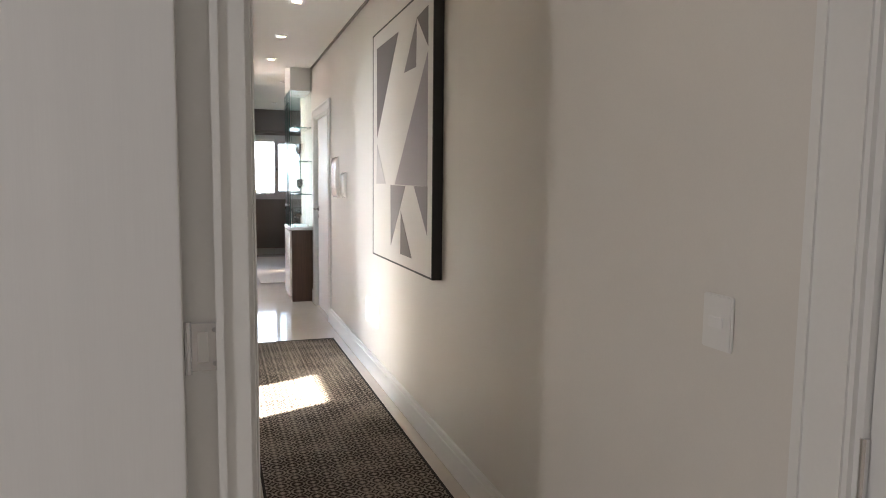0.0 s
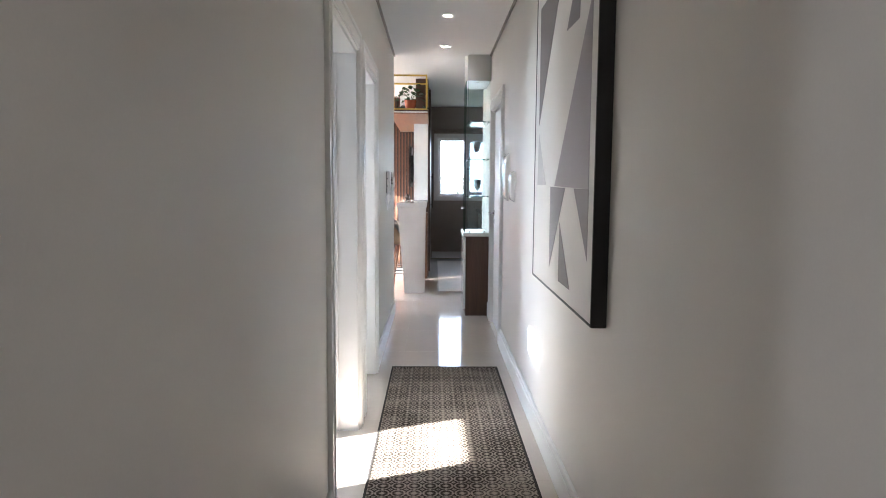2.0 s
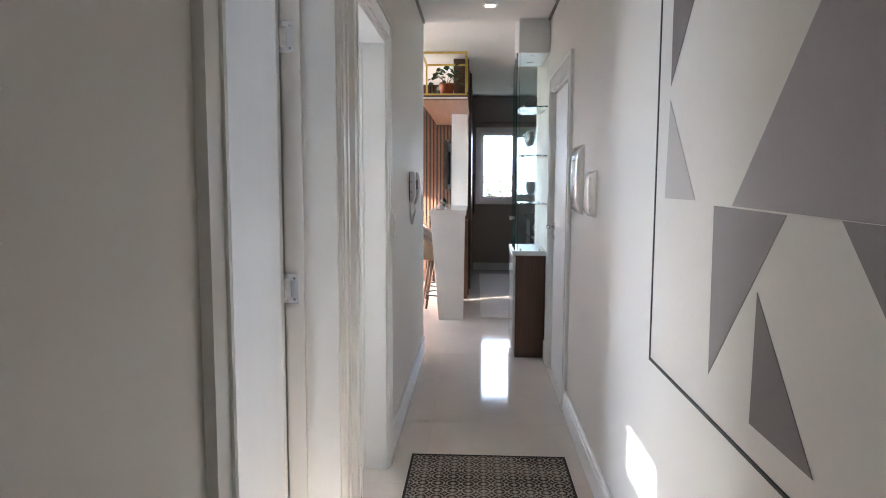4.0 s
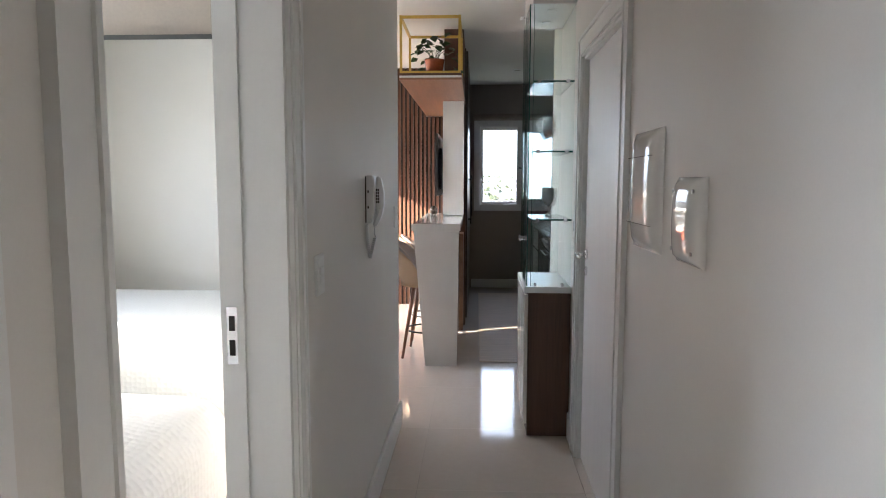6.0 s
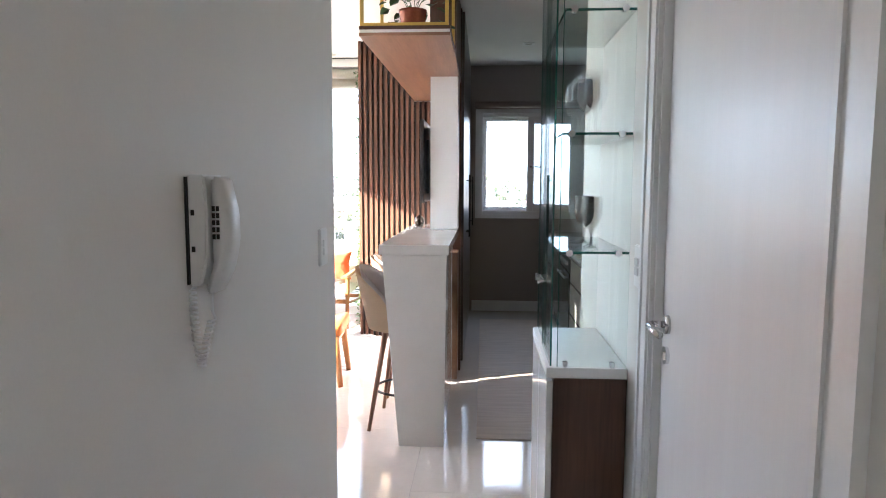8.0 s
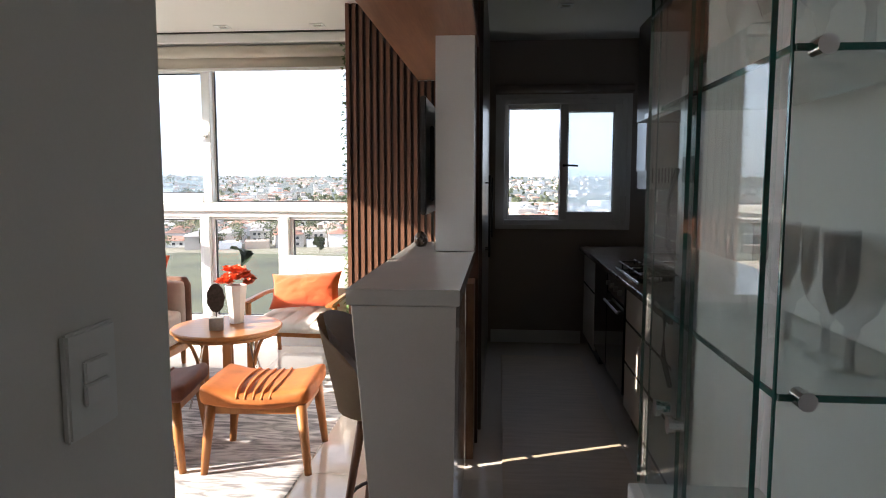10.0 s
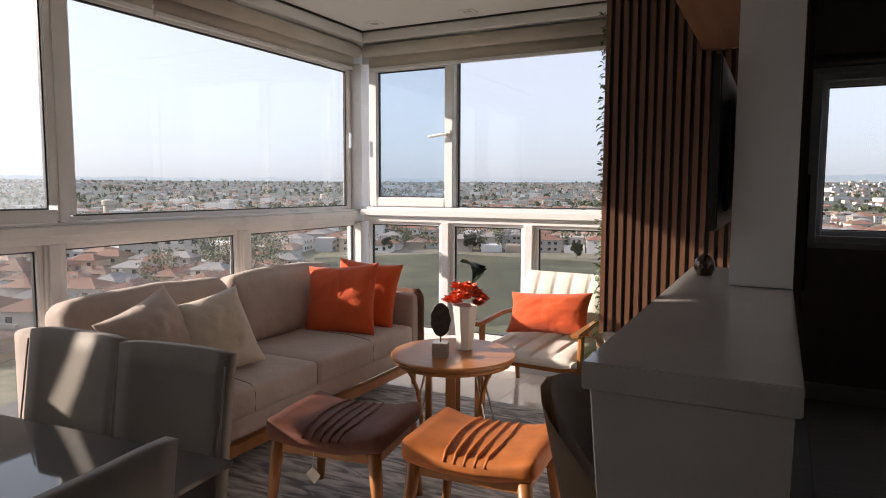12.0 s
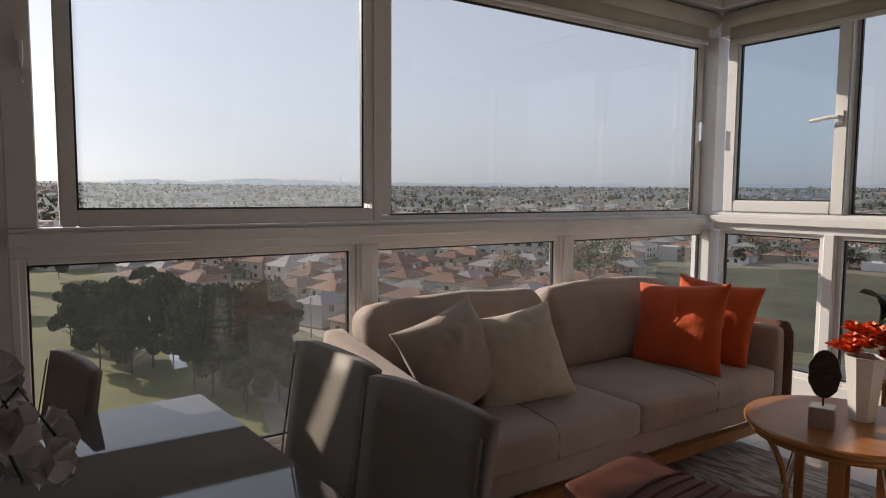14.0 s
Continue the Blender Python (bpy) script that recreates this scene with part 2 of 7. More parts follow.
def structure(name, spans, material, label="", category="", bevel=0.0):
    """A piece of the setting made of blocks."""
    bm = bmesh.new()
    for s in spans:
        box(bm, *s)
    if bevel:
        soften(bm, bevel, 1)
    return tagged(part(name, bm, material), label, category, kind="structure")


def pillow(bm, w, h, t, n=22, pinch=0.10):
    """A stuffed square in the xz plane, thick along y, with drawn-in sides and pointed corners."""
    grids = []
    for side in (-1, 1):
        grid = {}
        for i in range(n + 1):
            for j in range(n + 1):
                u, v = 2 * i / n - 1, 2 * j / n - 1
                bulge = (max(0, 1 - u * u) ** 0.55) * (max(0, 1 - v * v) ** 0.55)
                x = u * w / 2 * (1 - pinch * (1 - v * v) * abs(u) ** 2 * 0.9)
                z = v * h / 2 * (1 - pinch * (1 - u * u) * abs(v) ** 2 * 0.9)
                wob = 0.014 * noise.noise(Vector((u * 2.3 + w * 7, v * 2.3, side * 3.1))) + 0.010 * noise.noise(Vector((u * 5.5 - v * 2 + h * 9, v * 6.0 + u * 3, side * 2.1 + w * 31)))
                fold = abs(noise.noise(Vector(((u + v) * 3.1 + w * 13, (u - v) * 1.3, side * 5.7 + h))))
                wob -= 0.010 * max(0.0, 1 - fold * 9)
                grid[i, j] = bm.verts.new((x, side * (t / 2 * bulge + wob * bulge + 0.004), z))
        for i in range(n):
            for j in range(n):
                q = [grid[i, j], grid[i + 1, j], grid[i + 1, j + 1], grid[i, j + 1]]
                bm.faces.new(q if side < 0 else q[::-1])
        grids.append(grid)
    rim = [(i, 0) for i in range(n)] + [(n, j) for j in range(n)] + [(i, n) for i in range(n, 0, -1)] + [(0, j) for j in range(n, 0, -1)]
    for a, b in zip(rim, rim[1:] + rim[:1]):
        bm.faces.new((grids[0][b], grids[0][a], grids[1][a], grids[1][b]))


def cushion_block(bm, x0, x1, y0, y1, z0, z1, puff=0.02, n=10, r=0.03):
    """A rounded upholstered block with a softly domed surface."""
    half = Vector(((x1 - x0) / 2, (y1 - y0) / 2, (z1 - z0) / 2))
    mid = Vector(((x0 + x1) / 2, (y0 + y1) / 2, (z0 + z1) / 2))
    r = min(r, min(half) * 0.95)
    old = set(bm.verts)
    cube = bmesh.ops.create_cube(bm, size=2)["verts"]
    edges = list({e for v in cube for e in v.link_edges})
    bmesh.ops.subdivide_edges(bm, edges=edges, cuts=n, use_grid_fill=True)
    for v in bm.verts:
        if v in old:
            continue
        q = [math.copysign(1 - (1 - abs(c)) ** 1.6, c) for c in v.co]
        p = Vector([c * h for c, h in zip(q, half)])
        inner = Vector([max(-(h - r), min(h - r, c)) for c, h in zip(p, half)])
        d = p - inner
        p = inner + d.normalized() * r if d.length > 1e-9 else p
        for a in range(3):
            b, c = (a + 1) % 3, (a + 2) % 3
            if abs(v.co[a]) > 0.999:
                p[a] += math.copysign(puff, q[a]) * (1 if a == 2 else 0.6) * (1 - q[b] ** 2) * (1 - q[c] ** 2)
        v.co = mid + p


# ---------------------------------------------------------------- the large structure
# the glazing of the living room is drawn at a smaller size and set at its true one about this point
SET_OUT = Matrix.Translation((0.25, 8.05, 1.465)) @ Matrix.Scale(1.088, 4) @ Matrix.Translation((-0.25, -8.05, -1.465))


def set_out(ob):
    ob.matrix_basis = SET_OUT @ ob.matrix_basis
    return ob


XL, XR = 0.165, 1.17          # faces of the corridor walls
XW, YW = -2.67, 12.40         # inner faces of the glazing
HC, HL = 2.70, 2.79           # ceilings of corridor and living room

structure("wall_corridor_west", [(0, XL, 1.22, 3.44, 0, HC), (0, XL, 3.44, 4.40, 2.10, HC), (0, XL, 4.40, 4.70, 0, HC),
                                 (0, XL, 4.70, 5.51, 2.10, HC), (0, XL, 5.51, 7.72, 0, HC)], WALL, "warm white painted corridor wall with two doorways", "wall")
structure("wall_living_south", [(-2.927, XL, 7.72, 7.805, 0, HL)], WALL, "warm white painted wall between bedroom and living room", "wall")
structure("wall_corridor_east", [(XR, 1.32, -1.7, -0.19, 0, HC), (XR, 1.32, -0.19, 0.67, 2.10, HC), (XR, 1.32, 0.67, 6.44, 0, HC),
                                 (XR, 1.32, 6.44, 7.37, 2.10, HC), (XR, 1.32, 7.37, 8.75, 0, HL)], WALL, "warm white painted long corridor wall", "wall")
structure("wall_west", [(-2.87, -2.67, -1.7, -1.5, 0, HC), (-2.87, -2.67, -1.5, -0.4, 0, 1.10), (-2.87, -2.67, -1.5, -0.4, 2.2, HC), (-2.87, -2.67, -0.4, 2.40, 0, HC),
                        (-2.87, -2.67, 2.40, 3.15, 0, 1.12), (-2.87, -2.67, 2.40, 3.15, 2.31, HC), (-2.87, -2.67, 3.15, 5.85, 0, HC),
                        (-2.87, -2.67, 5.85, 6.95, 0, 1.0), (-2.87, -2.67, 5.85, 6.95, 2.2, HC), (-2.87, -2.67, 6.95, 7.72, 0, HC), (-3.14, -2.927, 7.72, 8.474, 0, HL)], WALL,
          "painted outer wall with bedroom windows", "wall")
structure("wall_south", [(-2.87, 1.32, -1.85, -1.7, 0, HC)], WALL, "plain painted wall closing the hall", "wall")
structure("wall_bedrooms", [(-2.67, 0, 1.30, 1.42, 0, HC), (-2.67, 0, 4.49, 4.61, 0, HC)], WALL, "painted partition walls between the bedrooms", "wall")
structure("wall_kitchen_east", [(1.32, 2.17, 8.63, 8.75, 0, HL), (2.05, 2.17, 8.75, 13.3, 0, HL)], WALL, "painted kitchen side wall", "wall")
KX0, KX1, KZ0, KZ1 = 0.622, 1.792, 1.105, 2.275
structure("wall_kitchen_north", [(0.45, KX0, 13.12, 13.3, 0, HL), (KX1, 2.05, 13.12, 13.3, 0, HL), (KX0, KX1, 13.12, 13.3, 0, KZ0), (KX0, KX1, 13.12, 13.3, KZ1, HL)],
          surface("taupe_paint", (0.36, 0.32, 0.30), 0.6, vary=0.03, scale=1.5, fine=200, bump=0.08, depth=0.0006), "taupe painted kitchen end wall around the window", "wall")
structure("wall_divider", [(-0.44, 0.45, 11.81, 13.3, 0, HL), (0.302, 0.45, 10.62, 11.81, 0, HL), (0.302, 0.500, 10.325, 10.62, 1.147, HL), (-0.50, -0.44, 12.76, 13.3, 0, HL)], WHITE,
          "white wall and pillar between living room and kitchen", "wall")
structure("ceiling", [(XL, XR, -1.7, 7.754, HC, 2.85), (-2.87, XL, -1.7, 7.72, HC, 2.85), (-3.2, XL, 7.72, 13.3, HL, 2.94), (XL, 2.17, 7.754, 13.3, HL, 2.94)], CEIL, "matt white plaster ceiling", "ceiling")
# Grey strips paint the shade of the gap along both walls.
structure("ceiling_gap", [(XL, XL + 0.018, 1.22, 7.75, HC - 0.012, HC), (XR - 0.018, XR, -1.7, 7.75, HC - 0.012, HC)], surface("gap_shade_grey", (0.30, 0.28, 0.26), 0.9, bump=0),
          "grey strip with a gap's shade in its colour, along the corridor ceiling", "trim")
# plaster pelmet under the ceiling above the glazing; a dark strip paints the gap's shade
set_out(structure("pelmet", [(-2.67, -2.50, 7.87, 12.40, 2.60, 2.675), (-2.50, -0.44, 12.23, 12.40, 2.60, 2.675)], WHITE, "white plaster pelmet above the glazing", "trim", bevel=0.006))
set_out(structure("pelmet_gap", [(-2.67, -2.485, 7.87, 12.40, 2.6755, 2.6825), (-2.485, -0.44, 12.215, 12.40, 2.6755, 2.6825)], GAP, "dark strip with a gap's shade in its colour, above the pelmet", "trim"))
structure("baseboard", [(XR - 0.016, XR, 0.79, 6.33, 0, 0.15), (XR - 0.022, XR - 0.016, 0.79, 6.33, 0, 0.12), (XR - 0.016, XR, 7.48, 7.645, 0, 0.15),
                        (XL, XL + 0.016, 1.34, 3.34, 0, 0.15), (XL, XL + 0.016, 5.61, 7.805, 0, 0.15), (-2.92, XL, 7.805, 7.821, 0, 0.15),
                        (0.56, 1.40, 13.10, 13.12, 0, 0.12), (-2.67, -0.03, 4.61, 4.625, 0, 0.12)], WHITE, "white lacquered skirting board", "baseboard", bevel=0.003)


def casing(name, face, out, y0, y1, top, width=0.10):
    """Door casing on one wall face, with a raised outer lip; out is the side that it stands proud to."""
    bm = bmesh.new()
    a, b, c = face, face + out * 0.014, face + out * 0.020
    for s in ((y0 - width, y0, 0, top + width), (y1, y1 + width, 0, top + width), (y0, y1, top, top + width)):
        box(bm, a, b, *s)
    for s in ((y0 - width, y0 - width + 0.022, 0, top + width), (y1 + width - 0.022, y1 + width, 0, top + width), (y0 - width + 0.022, y1 + width - 0.022, top + width - 0.022, top + width),
              (y0 - 0.024, y0 - 0.010, 0, top + 0.01), (y1 + 0.010, y1 + 0.024, 0, top + 0.01), (y0 - 0.024, y1 + 0.024, top + 0.010, top + 0.024)):
        box(bm, b, c, *s)
    return tagged(part(name, bm, WHITE), "white lacquered door casing", "trim", kind="structure")


def jamb(name, y0, y1, top, x0=-0.002, x1=0.167):
    bm = bmesh.new()
    for s in ((x0, x1, y0, y0 + 0.022, 0, top), (x0, x1, y1 - 0.022, y1, 0, top), (x0, x1, y0 + 0.022, y1 - 0.022, top - 0.022, top)):
        box(bm, *s)
    for s in ((x0 + 0.045, x0 + 0.062, y0 + 0.022, y0 + 0.034, 0, top - 0.022), (x0 + 0.045, x0 + 0.062, y1 - 0.034, y1 - 0.022, 0, top - 0.022)):
        box(bm, *s)
    return tagged(part(name, bm, WHITE), "white lacquered door lining", "trim", kind="structure")


def hinge(parent, x, y, z, sx=1):
    h = block("hinge", (x - 0.030 * sx, x + 0.030 * sx, y - 0.004, y, z - 0.048, z + 0.048), CHROME, parent, "brushed steel butt hinge with slotted leaf", 0.0015, 1)
    bm = bmesh.new()
    rod(bm, (x - 0.034 * sx, y - 0.006, z - 0.052), (x - 0.034 * sx, y - 0.006, z + 0.052), 0.008, seg=10)
    part("pin", bm, CHROME, h)
    for dz in (-0.034, 0.034):
        bm = bmesh.new()
        rod(bm, (x + 0.016 * sx, y - 0.006, z + dz), (x + 0.016 * sx, y - 0.003, z + dz), 0.0045, seg=8)
        part("screw", bm, STEEL, h)
    block("cut_out", (x - 0.016, x + 0.004, y - 0.0055, y - 0.0042, z - 0.030, z + 0.030), WHITE, h, "white cut-out in the leaf", 0.0005, 1)
    return h


def lever(parent, x, y, z, out, along):
    """Door lever with rose, and the cylinder's rose under it."""
    bm = bmesh.new()
    rod(bm, (x, y, z), (x + out * 0.010, y, z), 0.026, seg=20)
    rod(bm, (x + out * 0.010, y, z), (x + out * 0.045, y, z), 0.010, seg=12)
    tube(bm, [(x + out * 0.045, y, z), (x + out * 0.056, y + along * 0.02, z), (x + out * 0.058, y + along * 0.07, z), (x + out * 0.056, y + along * 0.125, z - 0.002)], 0.010, 10)
    part("handle", bm, CHROME, parent, "brushed steel lever handle", True)
    bm = bmesh.new()
    rod(bm, (x, y, z - 0.085), (x + out * 0.009, y, z - 0.085), 0.024, seg=20)
    box(bm, x + out * 0.009, x + out * 0.012, y - 0.003, y + 0.003, z - 0.096, z - 0.075)
    part("keyhole", bm, CHROME, parent, "steel keyhole rose")


# doorway of the hall room: far lining only, leaf swung open into the room
structure("door_lining_hall", [(-0.002, 0.167, 1.198, 1.222, 0, HC - 0.4), (0.103, 0.118, 1.186, 1.198, 0, HC - 0.4)], WHITE, "white lacquered door lining", "trim")
structure("door_casing_hall", [(XL, XL + 0.014, 1.222, 1.34, 0, 2.22), (XL + 0.014, XL + 0.020, 1.315, 1.34, 0, 2.22), (XL + 0.014, XL + 0.020, 1.232, 1.246, 0, 2.2)], WHITE, "white lacquered door casing", "trim", bevel=0.002)
d = thing("door_1", "open white hall door on steel hinges", "door", kind="structure")
block("leaf", (-0.78, 0.044, 1.150, 1.186, 0.01, 2.09), DOOR_PAINT, d, "white lacquered door leaf", 0.002)
hinge(d, 0.084, 1.198, 1.06)
hinge(d, 0.084, 1.198, 1.83)
hinge(d, 0.084, 1.198, 0.24)

for tag, y0, y1 in (("a", 3.44, 4.40), ("b", 4.70, 5.51)):
    casing("door_casing_" + tag, XL, 1, y0, y1, 2.10)
    jamb("door_lining_" + tag, y0, y1, 2.10)
d = thing("door_2", "white bedroom door standing open against the far side", "door", kind="structure")
block("leaf", (-0.86, -0.004, 4.334, 4.370, 0.01, 2.075), DOOR_PAINT, d, "white lacquered door leaf", 0.002)
for z in (1.09, 1.87, 0.27):
    hinge(d, 0.012, 4.378, z)
d = thing("door_3", "white bedroom door standing open inside the room", "door", kind="structure")
block("leaf", (-0.79, -0.008, 4.64, 4.676, 0.01, 2.075), DOOR_PAINT, d, "white lacquered door leaf", 0.002)
sp = thing("strike_plate", "steel door strike plate let into the lining", "strike plate")
block("plate", (0.012, 0.040, 5.484, 5.4885, 1.02, 1.165), CHROME, sp, "", 0.001, 1)
block("latch_hole", (0.019, 0.033, 5.4825, 5.4845, 1.105, 1.142), GAP, sp)
block("bolt_hole", (0.019, 0.033, 5.4825, 5.4845, 1.043, 1.082), GAP, sp)

# closed entrance door in the east wall, and the door at the start
casing("door_casing_entrance", XR, -1, 6.44, 7.37, 2.10, 0.11)
structure("door_lining_entrance", [(XR - 0.002, 1.32, 6.44, 6.455, 0, 2.10), (XR - 0.002, 1.32, 7.355, 7.37, 0, 2.10), (XR - 0.002, 1.32, 6.455, 7.355, 2.085, 2.10)], WHITE, "white door lining", "trim")
d = thing("door_4", "closed pale grey-white entrance door with a steel lever", "door", kind="structure")
block("leaf", (XR + 0.020, XR + 0.060, 6.458, 7.352, 0.008, 2.082), DOOR_PAINT, d, "pale grey-white door leaf", 0.002)
lever(d, XR + 0.020, 7.295, 1.105, -1, -1)
casing("door_casing_start", XR, -1, -0.19, 0.67, 2.10, 0.12)
structure("door_lining_start", [(XR - 0.002, 1.32, -0.19, -0.175, 0, 2.10), (XR - 0.002, 1.32, 0.655, 0.67, 0, 2.10)], WHITE, "white door lining", "trim")
d = thing("door_5", "closed white door with steel hinges", "door", kind="structure")
block("leaf", (XR + 0.012, XR + 0.05, -0.173, 0.653, 0.008, 2.09), DOOR_PAINT, d, "white lacquered door leaf", 0.002)
bm = bmesh.new()
rod(bm, (XR + 0.002, 0.654, 0.84), (XR + 0.002, 0.654, 0.95), 0.008, seg=10)
part("hinge", bm, CHROME, d, "steel hinge knuckle")

# ---------------------------------------------------------------- windows
FROST = clear_glass("frosted_glass", (0.90, 0.93, 0.95), 0.05, fog=0.08)
# Made-up darkening of an unseen pane, so little sun enters the hall room.
DIMMED = clear_glass("dimmed_glass", (0.10, 0.10, 0.10), 0.2, fog=0.02)
MATT_PANE = clear_glass("matt_glass", (0.8, 0.85, 0.88), 0.2, fog=0.35)


def bars(name, spans, parent, material=None, label=""):
    bm = bmesh.new()
    for s in spans:
        box(bm, *s)
    soften(bm, 0.004, 1)
    return part(name, bm, material or PVC, parent, label)


def glazed(name, parent, axis, at, a0, a1, z0, z1, glass=None, seal=True):
    """A pane in the plane axis = at, from a0 to a1, with its dark seal."""
    bm = bmesh.new()
    t = 0.004
    box(bm, *((at - t, at + t, a0, a1, z0, z1) if axis == "x" else (a0, a1, at - t, at + t, z0, z1)))
    pane = part(name, bm, glass or PANE, parent)
    # Only the darkened pane casts shade, which keeps sun from the hall room.
    pane.visible_shadow = glass is DIMMED
    if seal:
        bm = bmesh.new()
        s = 0.008
        for u0, u1, w0, w1 in ((a0, a0 + s, z0, z1), (a1 - s, a1, z0, z1), (a0 + s, a1 - s, z0, z0 + s), (a0 + s, a1 - s, z1 - s, z1)):
            box(bm, *((at - 0.010, at + 0.010, u0, u1, w0, w1) if axis == "x" else (u0, u1, at - 0.010, at + 0.010, w0, w1)))
        part("seal", bm, BLACK_SATIN, pane)
    return pane


def ring(bm, axis, lo, hi, a0, a1, z0, z1, w, foot=None):
    """Four frame members round an opening."""
    f = w if foot is None else foot
    for u0, u1, w0, w1 in ((a0, a0 + w, z0, z1), (a1 - w, a1, z0, z1), (a0 + w, a1 - w, z0, z0 + f), (a0 + w, a1 - w, z1 - w, z1)):
        box(bm, *((lo, hi, u0, u1, w0, w1) if axis == "x" else (u0, u1, lo, hi, w0, w1)))


# west glazing of the living room: low fixed lights, a deep rail, and two sliding sashes above
w1 = thing("window_1", "white upvc glazing from floor to ceiling with low fixed lights and sliding sashes", "window", kind="structure")
bars("window_frame", [(XW - 0.10, XW, 8.44, 12.50, 1.203, 1.307), (XW - 0.10, XW, 8.44, 12.50, 0, 0.34), (XW - 0.10, XW, 8.44, 12.50, 2.47, 2.60),
                      (XW - 0.09, XW - 0.005, 8.44, 8.47, 0.34, 1.203), (XW - 0.09, XW - 0.005, 8.44, 8.535, 1.307, 2.47)], w1, label="white upvc rails")
bars("rail_cap", [(XW, XW + 0.035, 8.44, 12.36, 1.242, 1.292), (XW, XW + 0.012, 8.44, 12.36, 1.292, 1.307)], w1)
for y in (9.824, 11.108):
    bars("mullion", [(XW - 0.09, XW - 0.005, y - 0.045, y + 0.045, 0.34, 1.203), (XW - 0.005, XW + 0.008, y - 0.03, y + 0.03, 0.34, 1.203)], w1)
bars("corner_post", [(XW - 0.10, XW + 0.04, 12.385, 12.50, 0.34, 1.203), (XW - 0.10, XW + 0.05, 12.385, 12.50, 1.307, 2.47)], w1)
for y0, y1 in ((8.465, 9.779), (9.869, 11.063), (11.153, 12.412)):
    bm = bmesh.new()
    ring(bm, "x", XW - 0.075, XW - 0.020, y0, y1, 0.34, 1.203, 0.028)
    soften(bm, 0.004, 1)
    part("low_sash", bm, PVC, w1)
    glazed("pane", w1, "x", XW - 0.05, y0 + 0.028, y1 - 0.028, 0.368, 1.175)
bm = bmesh.new()
ring(bm, "x", XW - 0.045, XW + 0.005, 8.60, 9.91, 1.309, 2.468, 0.055, 0.062)
box(bm, XW - 0.044, XW + 0.004, 9.815, 9.856, 1.39, 2.42)
soften(bm, 0.006, 2)
part("inner_sash", bm, PVC, w1, "white upvc sliding sash")
glazed("pane", w1, "x", XW - 0.02, 8.655, 9.815, 1.370, 2.413, FROST)
bm = bmesh.new()
ring(bm, "x", XW - 0.098, XW - 0.052, 9.86, 12.385, 1.309, 2.468, 0.055, 0.024)
soften(bm, 0.006, 2)
part("outer_sash", bm, PVC, w1, "white upvc sliding sash")
bars("meeting_stile", [(XW - 0.099, XW - 0.051, 9.90, 9.985, 1.34, 2.412)], w1)
glazed("pane", w1, "x", XW - 0.075, 9.985, 12.33, 1.333, 2.413)
bm = bmesh.new()
box(bm, XW - 0.02, XW - 0.005, 12.31, 12.326, 1.80, 1.92)
part("latch", bm, CHROME, w1, "small sash latch")
# grey pulled edge of the second sash behind the near one
bars("sash_edge", [(XW - 0.09, XW - 0.06, 8.605, 8.65, 1.34, 2.45)], w1, surface("grey_gasket", (0.22, 0.23, 0.22), 0.5))

# north glazing
w2 = thing("window_2", "white upvc glazing with an open-tilt frosted casement and fixed panes", "window", kind="structure")
bars("window_frame", [(-2.62, -0.44, YW, YW + 0.10, 1.21, 1.33), (-2.62, -0.44, YW, YW + 0.10, 0, 0.34), (-2.62, -0.44, YW, YW + 0.10, 2.47, 2.60)], w2, label="white upvc rails")
bars("rail_cap", [(-2.63, -0.44, YW - 0.030, YW, 1.258, 1.308), (-2.63, -0.44, YW - 0.012, YW, 1.308, 1.33)], w2)
for x in (-1.863, -1.184):
    bars("mullion", [(x - 0.037, x + 0.037, YW + 0.005, YW + 0.09, 0.34, 1.215), (x - 0.03, x + 0.03, YW - 0.008, YW + 0.005, 0.34, 1.215)], w2)
for x0, x1 in ((-2.578, -1.900), (-1.826, -1.221), (-1.147, -0.44)):
    bm = bmesh.new()
    ring(bm, "y", YW + 0.020, YW + 0.075, x0, x1, 0.34, 1.215, 0.028)
    soften(bm, 0.004, 1)
    part("low_sash", bm, PVC, w2)
    glazed("pane", w2, "y", YW + 0.05, x0 + 0.028, x1 - 0.028, 0.368, 1.187)
bars("upper_mullion", [(-1.85, -1.778, YW + 0.052, YW + 0.09, 1.33, 2.47)], w2)
glazed("pane", w2, "y", YW + 0.06, -1.778, -0.44, 1.335, 2.46)
bm = bmesh.new()
ring(bm, "y", YW - 0.02, YW + 0.05, -2.545, -1.79, 1.332, 2.47, 0.075)
soften(bm, 0.007, 2)
case = part("casement", bm, PVC, w2, "white upvc casement sash")
glazed("pane", w2, "y", YW + 0.02, -2.47, -1.865, 1.407, 2.395, clear_glass("misty_glass", (0.86, 0.92, 0.95), 0.05, fog=0.10))
bm = bmesh.new()
rod(bm, (-1.828, YW - 0.02, 1.88), (-1.828, YW - 0.05, 1.88), 0.014, seg=12)
tube(bm, [(-1.828, YW - 0.05, 1.885), (-1.886, YW - 0.055, 1.882), (-1.986, YW - 0.05, 1.87)], 0.011, 8)
box(bm, -1.843, -1.813, YW - 0.026, YW - 0.018, 1.84, 1.92)
part("casement_handle", bm, PVC, w2, "white casement handle")

bm = bmesh.new()
box(bm, XW - 0.004, XW + 0.010, 8.488, 8.512, 1.86, 1.98)
tube(bm, [(XW + 0.008, 8.50, 1.94), (XW + 0.045, 8.50, 1.94), (XW + 0.048, 8.50, 1.88), (XW + 0.046, 8.50, 1.80)], 0.010, 8)
part("sash_handle", bm, PVC, w1, "white sash handle")
set_out(w1)
set_out(w2)

